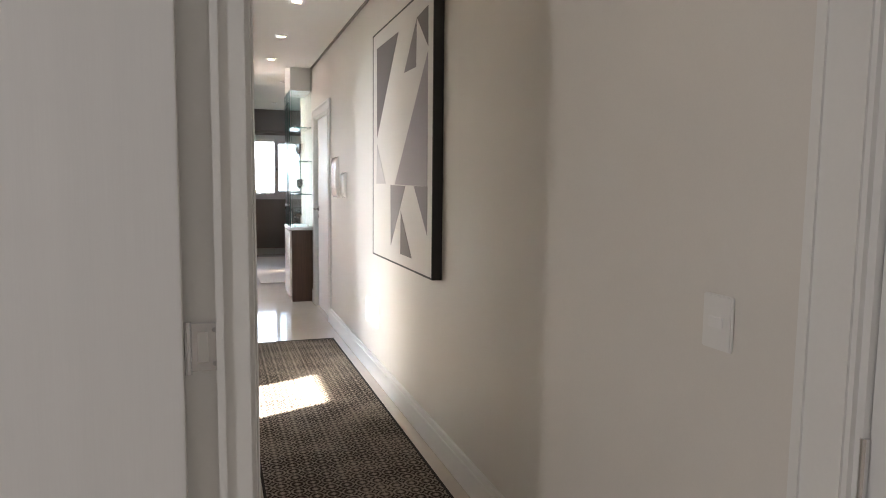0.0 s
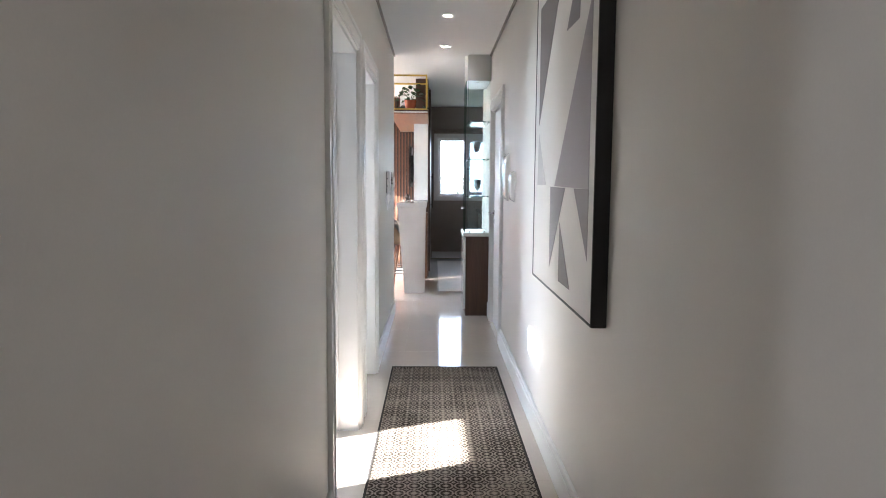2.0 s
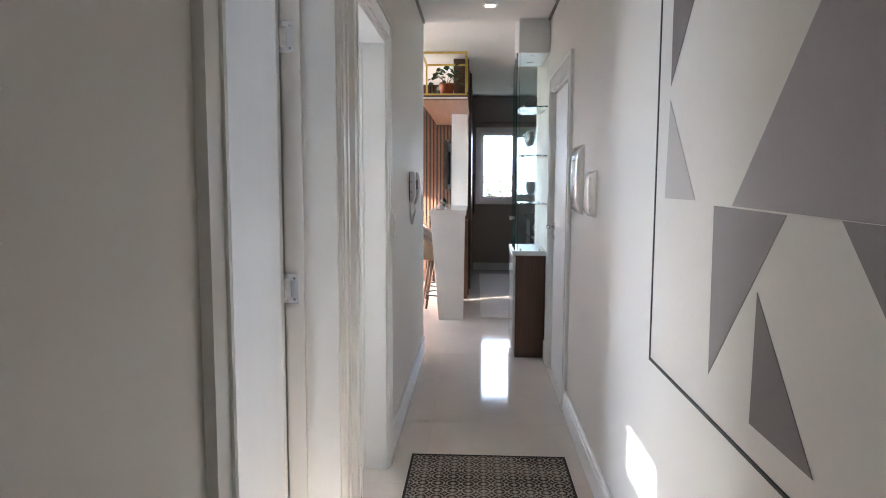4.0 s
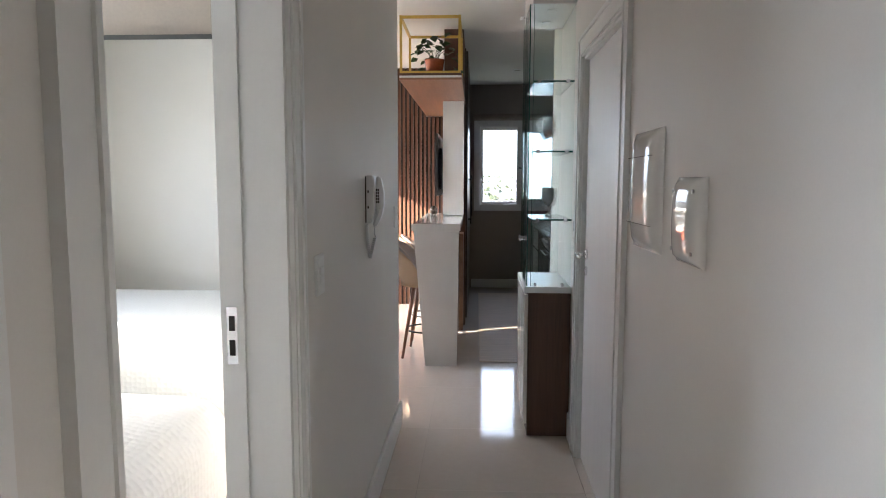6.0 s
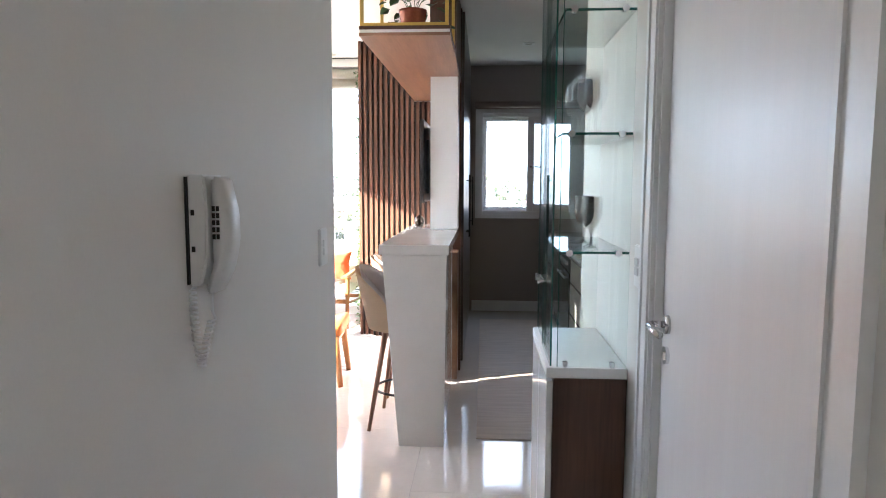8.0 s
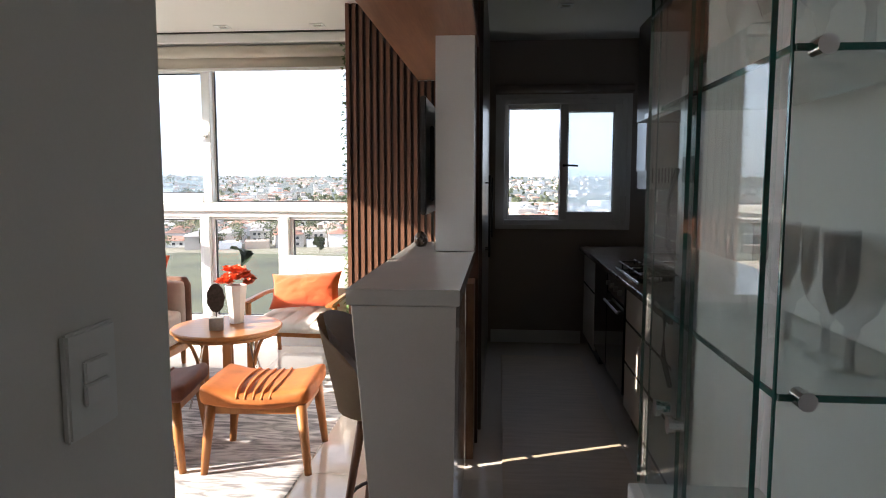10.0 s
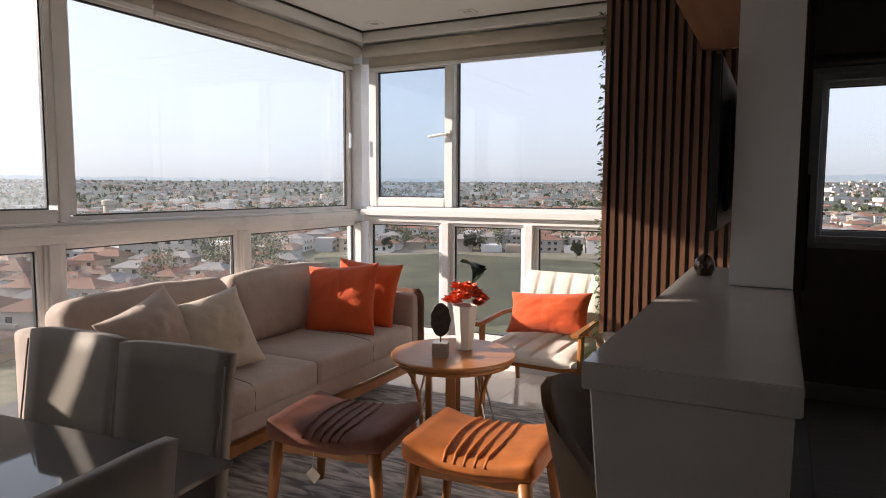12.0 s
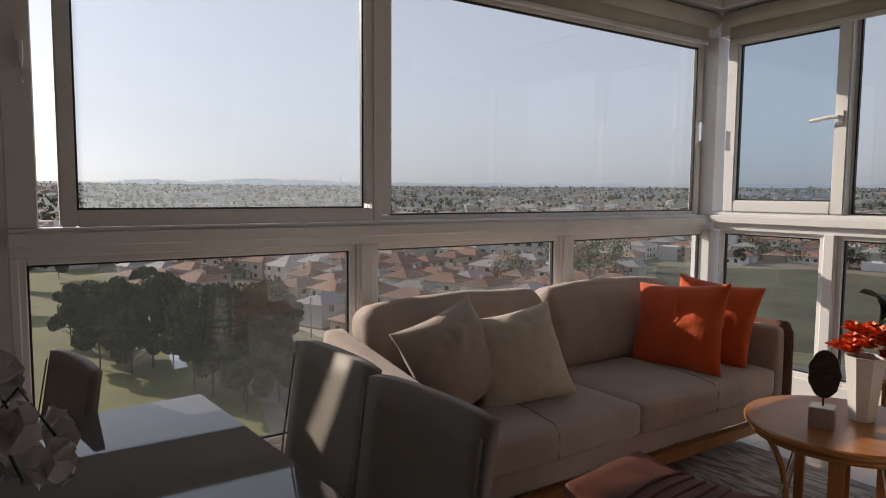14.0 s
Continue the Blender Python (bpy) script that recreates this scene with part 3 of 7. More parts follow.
# kitchen window: two sashes
w3 = thing("window_3", "white two-sash kitchen window with a dark handle", "window", kind="structure")
bm = bmesh.new()
ring(bm, "y", 13.125, 13.24, KX0, KX1, KZ0, KZ1, 0.055)
soften(bm, 0.004, 1)
part("window_frame", bm, PVC, w3)
bm = bmesh.new()
ring(bm, "y", 13.105, 13.125, KX0 - 0.03, KX1 + 0.03, KZ0 - 0.03, KZ1 + 0.03, 0.04)
part("window_trim", bm, PVC, w3)
bm = bmesh.new()
ring(bm, "y", 13.17, 13.22, KX0 + 0.055, 1.222, KZ0 + 0.055, KZ1 - 0.055, 0.035)
soften(bm, 0.004, 1)
part("fixed_sash", bm, PVC, w3)
glazed("pane", w3, "y", 13.20, 0.712, 1.187, 1.195, 2.185)
bm = bmesh.new()
ring(bm, "y", 13.12, 13.17, 1.182, KX1 - 0.055, KZ0 + 0.055, KZ1 - 0.055, 0.07)
soften(bm, 0.004, 1)
part("opening_sash", bm, PVC, w3)
glazed("pane", w3, "y", 13.15, 1.252, 1.667, 1.23, 2.15, MATT_PANE)
bm = bmesh.new()
rod(bm, (1.217, 13.12, 1.66), (1.217, 13.08, 1.66), 0.012, seg=10)
tube(bm, [(1.217, 13.08, 1.66), (1.272, 13.075, 1.66), (1.342, 13.08, 1.658)], 0.009, 8)
part("sash_handle", bm, BLACK, w3, "dark sash handle")

# unseen windows of the west wall, added for the light of hall room and bedrooms
for tag, y0, y1, z0, rail, glass in (("window_4", -1.5, -0.4, 1.10, None, DIMMED), ("window_5", 2.40, 3.15, 1.12, (1.56, 2.07), PANE), ("window_6", 5.85, 6.95, 1.0, None, PANE)):
    w = thing(tag, "unseen white upvc window in the west wall", "window", kind="structure")
    bm = bmesh.new()
    head = 2.31 if rail else 2.2
    ring(bm, "x", -2.82, -2.72, y0, y1, z0, head, 0.05)
    # Wide rail and side block are added to shape the corridor's sun patch.
    if rail:
        box(bm, -2.82, -2.72, y0 + 0.05, y1 - 0.05, *rail)
        box(bm, -2.82, -2.72, y0 + 0.05, y0 + 0.30, rail[1] + 0.001, head - 0.05)
    part("window_frame", bm, PVC, w)
    glazed("pane", w, "x", -2.78, y0 + 0.05, y1 - 0.05, z0 + 0.05, head - 0.05, glass)

# roller blinds rolled up above the glazing
BLIND = weave("blind_cloth", (0.62, 0.57, 0.50), (0.54, 0.49, 0.43), 600)


def roller(name, spans, label):
    t = thing(name, label, "blind")
    for k, (a, b, along) in enumerate(spans):
        bm = bmesh.new()
        if along == "y":
            rod(bm, (-2.575, a, 2.545), (-2.575, b, 2.545), 0.048, seg=20)
            box(bm, -2.632, -2.620, a, b, 2.430, 2.56)
        else:
            rod(bm, (a, 12.305, 2.545), (b, 12.305, 2.545), 0.048, seg=20)
            box(bm, a, b, 12.350, 12.362, 2.424, 2.56)
        part("rolled_cloth", bm, BLIND, t, "", True)
        bm = bmesh.new()
        if along == "y":
            box(bm, -2.638, -2.614, a, b, 2.405, 2.431)
        else:
            box(bm, a, b, 12.344, 12.368, 2.400, 2.426)
        soften(bm, 0.004, 1)
        part("bottom_bar", bm, PVC, t)
    return set_out(t)


roller("roller_blind", [(10.415, 12.27, "y")], "rolled-up beige roller blind over the wide sliding window")
roller("roller_blind", [(7.92, 10.395, "y")], "rolled-up beige roller blind beside the dining table")
roller("roller_blind", [(-2.52, -0.47, "x")], "rolled-up beige roller blind over the casement window")
t = thing("roller_blind", "rolled-up taupe roller blind above the kitchen window", "blind")
bm = bmesh.new()
rod(bm, (0.585, 13.06, 2.35), (1.825, 13.06, 2.35), 0.035, seg=16)
part("rolled_cloth", bm, surface("taupe_cloth", (0.30, 0.26, 0.24), 0.9), t, "", True)

# ---------------------------------------------------------------- recessed square spots
LAMP_ON = glow("lamp_lit", (1.0, 0.78, 0.48), 1.2)


def downlight(x, y, z, lit):
    t = thing("ceiling_spot", "small square recessed ceiling spot, switched on" if lit else "small square recessed ceiling spot, switched off", "ceiling light", (x, y, z), group="recessed ceiling spots")
    bm = bmesh.new()
    for s in ((-0.055, -0.036, -0.055, 0.055), (0.036, 0.055, -0.055, 0.055), (-0.036, 0.036, -0.055, -0.036), (-0.036, 0.036, 0.036, 0.055)):
        box(bm, *s, -0.008, -0.001)
    part("frame", bm, PVC, t)
    bm = bmesh.new()
    rod(bm, (0, 0, -0.006), (0, 0, -0.001), 0.030, seg=16)
    part("bulb", bm, LAMP_ON if lit else surface("bulb_glass", (0.7, 0.68, 0.62), 0.2), t, "lit warm bulb" if lit else "")
    if lit:
        data = bpy.data.lights.new("spot_light", "SPOT")
        data.energy, data.color, data.spot_size, data.spot_blend, data.shadow_soft_size = 0.12, (1.0, 0.80, 0.55), radians(80), 0.7, 0.03
        ob = new("spot_light", data)
        ob.location = (x, y, z - 0.02)


for y in (1.2, 2.4, 3.6, 4.86, 6.08, 7.25):
    downlight(0.69, y, HC, True)
for x, y in ((-2.27, 12.05), (-1.52, 12.05), (-0.78, 12.05), (-2.27, 11.3), (-2.27, 10.2), (-2.27, 9.1), (-1.0, 10.2), (-1.0, 8.8), (1.03, 9.43), (1.10, 11.95)):
    downlight(0.25 + 1.088 * (x - 0.25) if x < 0 else x, 8.05 + 1.088 * (y - 8.05) if x < 0 else y, HL, False)
# ---------------------------------------------------------------- corridor things
def runner_material():
    """Dark brown runner with a worn lattice of small medallions."""
    m, n, l, p = nodes_of("runner_pile")
    tc = n.new("ShaderNodeTexCoord")
    sep = n.new("ShaderNodeSeparateXYZ")
    l.new(tc.outputs["Object"], sep.inputs[0])

    def wave(src, k, op="SINE"):
        a, b = n.new("ShaderNodeMath"), n.new("ShaderNodeMath")
        a.operation, b.operation = "MULTIPLY", op
        a.inputs[1].default_value = k
        l.new(src, a.inputs[0])
        l.new(a.outputs[0], b.inputs[0])
        return b.outputs[0]

    def join(a, b, op):
        q = n.new("ShaderNodeMath")
        q.operation = op
        l.new(a, q.inputs[0])
        l.new(b, q.inputs[1])
        return q.outputs[0]

    pitch_, parts_ = 0.072, []
    for axis in (0, 1):
        a, b = n.new("ShaderNodeMath"), n.new("ShaderNodeMath")
        a.operation, b.operation = "MULTIPLY", "PINGPONG"
        a.inputs[1].default_value, b.inputs[1].default_value = 1 / pitch_, 0.5
        l.new(sep.outputs[axis], a.inputs[0])
        l.new(a.outputs[0], b.inputs[0])
        parts_.append(b.outputs[0])
    spread = join(join(parts_[0], parts_[0], "MULTIPLY"), join(parts_[1], parts_[1], "MULTIPLY"), "ADD")
    rings = wave(spread, 34.0, "COSINE")                       # rings of the medallion
    petals = wave(join(parts_[0], parts_[1], "MULTIPLY"), 60.0, "COSINE")
    bars_ = wave(join(parts_[0], parts_[1], "ADD"), 2 * math.pi * 2, "COSINE")
    pattern = join(join(rings, petals, "ADD"), bars_, "ADD")
    worn, grain = n.new("ShaderNodeTexNoise"), n.new("ShaderNodeTexNoise")
    worn.inputs["Scale"].default_value, worn.inputs["Detail"].default_value = 3.5, 5
    grain.inputs["Scale"].default_value = 230
    for t in (worn, grain):
        l.new(tc.outputs["Object"], t.inputs["Vector"])
    a = n.new("ShaderNodeMapRange")
    a.inputs[1].default_value, a.inputs[2].default_value = -2.4, 2.4
    l.new(pattern, a.inputs[0])
    mix = n.new("ShaderNodeMix")
    mix.data_type = "FLOAT"
    mix.inputs[0].default_value = 0.50
    l.new(a.outputs[0], mix.inputs[2])
    l.new(worn.outputs[0], mix.inputs[3])
    mix2 = n.new("ShaderNodeMix")
    mix2.data_type = "FLOAT"
    mix2.inputs[0].default_value = 0.35
    l.new(mix.outputs[0], mix2.inputs[2])
    l.new(grain.outputs[0], mix2.inputs[3])
    ramp = n.new("ShaderNodeValToRGB")
    ramp.color_ramp.elements[0].position, ramp.color_ramp.elements[1].position = 0.43, 0.60
    ramp.color_ramp.elements[0].color, ramp.color_ramp.elements[1].color = (0.028, 0.022, 0.018, 1), (0.33, 0.285, 0.24, 1)
    l.new(mix2.outputs[0], ramp.inputs[0])
    l.new(ramp.outputs[0], p.inputs["Base Color"])
    p.inputs["Roughness"].default_value = 0.95
    p.inputs["Specular IOR Level"].default_value = 0.1
    b = n.new("ShaderNodeBump")
    b.inputs["Strength"].default_value, b.inputs["Distance"].default_value = 0.5, 0.002
    l.new(mix2.outputs[0], b.inputs["Height"])
    l.new(b.outputs[0], p.inputs["Normal"])
    return m


t = thing("runner_rug", "dark brown patterned runner rug lying in the corridor", "rug")
block("rug_body", (0.286, 1.064, 2.25, 5.65, 0.001, 0.010), runner_material(), t, "brown pile with a worn lattice pattern", 0.002, 1)
bm = bmesh.new()
for s in ((0.278, 0.290, 2.242, 5.658), (1.060, 1.072, 2.242, 5.658), (0.290, 1.060, 2.242, 2.254), (0.290, 1.060, 5.646, 5.658)):
    box(bm, *s, 0.001, 0.012)
part("edging", bm, surface("rug_edging", (0.02, 0.017, 0.015), 0.95), t, "dark sewn edging")

# abstract picture on the east wall, black floating frame
t = thing("framed_picture", "large abstract print of grey triangles in a black frame", "picture")
PY0, PY1, PZ0, PZ1 = 2.945, 4.266, 0.908, 2.362
XF = 1.115
bm = bmesh.new()
for s in ((PY0, PY0 + 0.010, PZ0, PZ1), (PY1 - 0.010, PY1, PZ0, PZ1), (PY0 + 0.010, PY1 - 0.010, PZ0, PZ0 + 0.010), (PY0 + 0.010, PY1 - 0.010, PZ1 - 0.010, PZ1)):
    box(bm, XF, XR - 0.001, *s)
soften(bm, 0.0015, 1)
part("frame", bm, BLACK_SATIN, t, "black picture frame")
block("canvas", (XF + 0.003, XR - 0.004, PY0 + 0.010, PY1 - 0.010, PZ0 + 0.010, PZ1 - 0.010), surface("print_white", (0.70, 0.68, 0.66), 0.6, vary=0.02, bump=0.05), t, "off-white print")
MAUVE = surface("print_mauve", (0.34, 0.31, 0.34), 0.6, vary=0.03, bump=0.05)
CHARCOAL = surface("print_charcoal", (0.155, 0.135, 0.14), 0.6, vary=0.04, bump=0.05)
GREYM = surface("print_grey", (0.24, 0.22, 0.235), 0.6, vary=0.03, bump=0.05)
PALE = surface("print_pale", (0.47, 0.45, 0.455), 0.6, vary=0.03, bump=0.05)
for colour, shape in ((CHARCOAL, ((4.153, 2.259), (3.613, 2.255), (4.145, 1.686))),
                      (PALE, ((4.146, 1.648), (3.913, 1.388), (4.164, 1.387))),
                      (MAUVE, ((3.042, 2.045), (3.038, 1.375), (3.686, 1.383))),
                      (GREYM, ((3.241, 2.25), (3.251, 2.0), (3.486, 2.005))),
                      (CHARCOAL, ((3.043, 2.266), (3.039, 2.066), (3.241, 2.25))),
                      (GREYM, ((3.787, 1.38), (3.448, 1.376), (3.777, 1.01))),
                      (GREYM, ((3.28, 1.376), (3.034, 1.375), (3.036, 1.126))),
                      (CHARCOAL, ((3.547, 1.23), (3.316, 0.979), (3.553, 0.98)))):
    bm = bmesh.new()
    prism(bm, [(XF + 0.0028, y, z) for y, z in shape], (-0.0012, 0, 0))
    part("printed_shape", bm, colour, t)


def wall_plate(x, out, y0, y1, z0, z1, label, rockers=1):
    t = thing("light_switch", label, "switch")
    block("plate", (x, x + out * 0.010, y0, y1, z0, z1), WHITE, t, "", 0.003)
    ym, zm, h = (y0 + y1) / 2, (z0 + z1) / 2, (z1 - z0)
    for k in range(rockers):
        zc = zm + (k - (rockers - 1) / 2) * h * 0.22
        block("rocker", (x + out * 0.010, x + out * 0.015, ym - (y1 - y0) * 0.24, ym + (y1 - y0) * 0.24, zc - h * 0.10, zc + h * 0.10), PVC, t, "", 0.0015)


wall_plate(XR, -1, 0.970, 1.060, 1.022, 1.146, "white light switch on the corridor wall near the start", 1)
wall_plate(XL, 1, 5.757, 5.845, 1.142, 1.26, "white light switch beside the bedroom door", 2)
wall_plate(XL, 1, 7.570, 7.660, 1.215, 1.335, "white light switch at the end of the corridor wall", 2)
wall_plate(XR, -1, 7.505, 7.59, 1.165, 1.295, "white light switch beside the entrance door", 2)

# two glossy bulging cover panels
GLOSSY = surface("glossy_white_plastic", (0.78, 0.77, 0.75), 0.06, vary=0.01, bump=0.0, spec=0.6)


def cover_panel(name, y0, y1, z0, z1, label, hatch):
    t = thing(name, label, "electrical panel")
    bm = bmesh.new()
    n = 12
    v = [[None] * (n + 1) for _ in range(n + 1)]
    for i in range(n + 1):
        for j in range(n + 1):
            a, b = 2 * i / n - 1, 2 * j / n - 1
            bow = 0.030 * (1 - min(1, abs(a)) ** 6) * (1 - 0.25 * b * b) * (1 - abs(b) ** 14)
            v[i][j] = bm.verts.new((XR - 0.004 - bow, (y0 + y1) / 2 + a * (y1 - y0) / 2, (z0 + z1) / 2 + b * (z1 - z0) / 2))
    for i in range(n):
        for j in range(n):
            bm.faces.new((v[i][j], v[i][j + 1], v[i + 1][j + 1], v[i + 1][j]))
    edge = [e for e in bm.edges if e.is_boundary]
    back = bmesh.ops.extrude_edge_only(bm, edges=edge)
    for g in back["geom"]:
        if isinstance(g, bmesh.types.BMVert):
            g.co.x = XR - 0.0005
    bmesh.ops.recalc_face_normals(bm, faces=bm.faces)
    part("cover", bm, GLOSSY, t, "", True)
    if hatch:
        yb, zb, h, w = (y0 + y1) / 2, (z0 + z1) / 2, (z1 - z0), (y1 - y0)
        for s in ((yb - w * 0.44, yb + w * 0.44, zb + h * 0.28, zb + h * 0.283), (yb - w * 0.44, yb + w * 0.44, zb - h * 0.283, zb - h * 0.28)):
            block("hatch_joint", (XR - 0.0345, XR - 0.030, *s), GAP, t)
    else:
        for a in (y0 + 0.03, y1 - 0.03):
            for b in (z0 + 0.035, z1 - 0.035):
                bm = bmesh.new()
                rod(bm, (XR - 0.030, a, b), (XR - 0.025, a, b), 0.005, seg=8)
                part("screw", bm, STEEL, t)


cover_panel("meter_panel", 5.875, 6.215, 1.258, 1.632, "glossy white bulging meter cover with a hatch", True)
cover_panel("junction_panel", 5.50, 5.72, 1.262, 1.484, "glossy white bulging junction cover with four screws", False)

# intercom receiver
t = thing("intercom_phone", "white wall intercom receiver with a coiled cord", "intercom", (0, -0.042, -0.010))
bm = bmesh.new()
prism(bm, [(XL + 0.001, 6.685, 1.308), (XL + 0.001, 6.685, 1.507), (XL + 0.034, 6.685, 1.507), (XL + 0.038, 6.685, 1.45), (XL + 0.036, 6.685, 1.36), (XL + 0.024, 6.685, 1.308)], (0, 0.09, 0))
soften(bm, 0.004)
part("base", bm, PVC, t)
block("back_plate", (XL, XL + 0.004, 6.680, 6.780, 1.312, 1.503), BLACK, t, "dark mounting plate")
for z in (1.44, 1.375):
    block("port", (XL + 0.009, XL + 0.015, 6.6835, 6.686, z - 0.005, z + 0.005), BLACK, t, "small dark port")
bm = bmesh.new()
prism(bm, [(XL + 0.042, 6.694, 1.503), (XL + 0.058, 6.694, 1.503), (XL + 0.072, 6.694, 1.44), (XL + 0.073, 6.694, 1.385), (XL + 0.062, 6.694, 1.335), (XL + 0.038, 6.694, 1.290), (XL + 0.026, 6.694, 1.298),
           (XL + 0.042, 6.694, 1.345), (XL + 0.041, 6.694, 1.40), (XL + 0.041, 6.694, 1.46)], (0, 0.062, 0))
soften(bm, 0.005, 2)
part("receiver", bm, PVC, t, "glossy white receiver", True)
for k in range(5):
    for j in range(2):
        x, z = XL + 0.0435 + 0.0075 * j, 1.447 - 0.0125 * k
        block("key", (x, x + 0.0055, 6.6925, 6.6945, z - 0.0045, z + 0.0045), BLACK, t)
bm = bmesh.new()
pts = []
for k in range(190):
    u = k / 189
    c = Vector((XL + 0.004 + 0.034 * u ** 1.6, 6.692 - 0.004 * math.sin(u * 3.1), 1.305 - 0.142 * min(1, u * 1.7) + 0.085 * max(0, u - 0.59) / 0.41))
    pts.append(c + Vector((math.cos(k * 0.9), math.sin(k * 0.9), 0)) * 0.0065)
pts += [(XL + 0.036, 6.70, 1.262), (XL + 0.034, 6.71, 1.295)]
tube(bm, pts, 0.0024, 5)
part("coiled_cord", bm, PVC, t, "coiled white cord", True)

# ---------------------------------------------------------------- glass display cabinet
t = thing("display_cabinet", "glass display cabinet on a dark walnut base with white doors", "cabinet")
CY0, CY1, CX0, CX1 = 7.66, 8.27, 0.908, 1.166
block("base", (CX0 + 0.018, CX1, CY0, CY1, 0.0, 0.840), WALNUT, t, "dark walnut base body", 0.002)
for a, b in ((CY0 + 0.004, (CY0 + CY1) / 2 - 0.002), ((CY0 + CY1) / 2 + 0.002, CY1 - 0.004)):
    block("door", (CX0 - 0.004, CX0 + 0.016, a, b, 0.07, 0.828), GLOSSY, t, "glossy white cabinet door", 0.002)
block("top", (CX0 - 0.006, CX1, CY0 - 0.004, CY1 + 0.002, 0.842, 0.877), WHITE, t, "white cabinet top", 0.002)
block("header", (CX0 + 0.02, CX1, CY0, CY1, 2.44, 2.788), WHITE, t, "white header box with small lamps", 0.003)
for name, s in (("side_pane", (CX0 + 0.03, CX1 - 0.003, CY0 + 0.004, CY0 + 0.010, 0.879, 2.438)), ("side_pane", (CX0 + 0.03, CX1 - 0.003, CY1 - 0.010, CY1 - 0.004, 0.879, 2.438)),
                ("glass_door", (CX0 + 0.004, CX0 + 0.010, CY0 + 0.002, (CY0 + CY1) / 2 - 0.003, 0.882, 2.436)),
                ("glass_door", (CX0 + 0.012, CX0 + 0.018, (CY0 + CY1) / 2 - 0.02, CY1 - 0.002, 0.882, 2.436))):
    g = block(name, s, GLASS, t)
    x0, x1, y0, y1, z0, z1 = s
    e = 0.0022
    bm = bmesh.new()
    if name == "side_pane":
        box(bm, x0 - e, x0, y0, y1, z0, z1)
    else:
        box(bm, x0, x1, y0 - e, y0, z0, z1)
        box(bm, x0, x1, y1, y1 + e, z0, z1)
    part("edge", bm, GLASS_EDGE, g, "dark green cut edge")
for z in (1.262, 1.645, 2.03):
    g = block("shelf", (CX0 + 0.035, CX1 - 0.004, CY0 + 0.012, CY1 - 0.012, z - 0.008, z), GLASS, t, "glass shelf")
    bm = bmesh.new()
    box(bm, CX0 + 0.035, CX1 - 0.004, CY0 + 0.0095, CY0 + 0.0118, z - 0.008, z)
    box(bm, CX0 + 0.0325, CX0 + 0.0348, CY0 + 0.012, CY1 - 0.012, z - 0.008, z)
    part("edge", bm, GLASS_EDGE, g)
    for x in (CX0 + 0.06, CX1 - 0.04):
        bm = bmesh.new()
        rod(bm, (x, CY0 - 0.006, z - 0.004), (x, CY0 + 0.020, z - 0.004), 0.011, seg=12)
        part("shelf_clamp", bm, CHROME, g)
for y in ((CY0 + CY1) / 2 - 0.04, (CY0 + CY1) / 2 + 0.04):
    bm = bmesh.new()
    rod(bm, (CX0 + 0.003, y, 1.13), (CX0 - 0.012, y, 1.13), 0.010, seg=12)
    rod(bm, (CX0 - 0.012, y, 1.13), (CX0 - 0.020, y, 1.13), 0.014, seg=12)
    part("knob", bm, CHROME, t, "small round door knob")
for x in (CX0 + 0.055, CX1 - 0.05):
    block("glass_clip", (x - 0.008, x + 0.008, CY0 + 0.001, CY0 + 0.016, 0.877, 0.897), CHROME, t, "", 0.002, 1)
for y in (7.80, 8.1):
    bm = bmesh.new()
    rod(bm, (1.05, y, 2.436), (1.05, y, 2.441), 0.030, seg=16)
    part("lamp", bm, surface("lamp_face", (0.8, 0.8, 0.78), 0.3), t, "small round lamp")


def goblet(h, r):
    bm = bmesh.new()
    prof = [(r * 0.72, 0), (r * 0.70, 0.004), (r * 0.16, 0.012), (r * 0.13, h * 0.26), (r * 0.26, h * 0.32), (r * 0.22, h * 0.36), (r * 0.72, h * 0.46), (r * 0.98, h * 0.62), (r * 0.94, h)]
    lathe(bm, prof, 16, caps=False)
    for k, v in enumerate(bm.verts):
        if 6 * 16 <= k < 8 * 16 and k % 2:
            v.co.x *= 0.90
            v.co.y *= 0.90
    return mesh_of("goblet", bm, CRYSTAL)


CUP, FLUTE = goblet(0.175, 0.036), goblet(0.205, 0.040)
for data, z, label in ((CUP, 1.263, "cut crystal water goblet standing on a glass shelf"), (FLUTE, 1.646, "tall cut crystal wine glass standing on a glass shelf")):
    for k in range(5 if data is CUP else 4):
        ob = new("goblet" if data is CUP else "wine_glass", data)
        ob.location = (1.050 + 0.012 * (k % 2) if data is CUP else 1.055 - 0.008 * k, (7.735 + k * 0.086) if data is CUP else 7.745 + k * 0.105, z)
        tagged(ob, label, "glass", "crystal glasses in the cabinet")

# ---------------------------------------------------------------- bar, soffit, slats, television
t = thing("bar_counter", "white quartz bar counter on a tapering end panel", "bar counter", (-0.018, 0.015, -0.004))
block("top", (0.135, 0.520, 9.070, 10.90, 1.092, 1.147), QUARTZ, t, "polished white quartz top", 0.003)
bm = bmesh.new()
prism(bm, [(0.150, 9.078, 1.0915), (0.508, 9.078, 1.0915), (0.496, 9.078, 0.0), (0.241, 9.078, 0.0)], (0, 0.20, 0))
soften(bm, 0.003, 1)
part("end_panel", bm, QUARTZ, t, "tapering white stone-look end panel")
for y0, y1 in ((9.280, 10.245), (10.290, 10.39)):
    block("back_panel", (0.440, 0.480, y0, y1, 0.0, 1.0915), QUARTZ, t, "white panel under the top", 0.002)
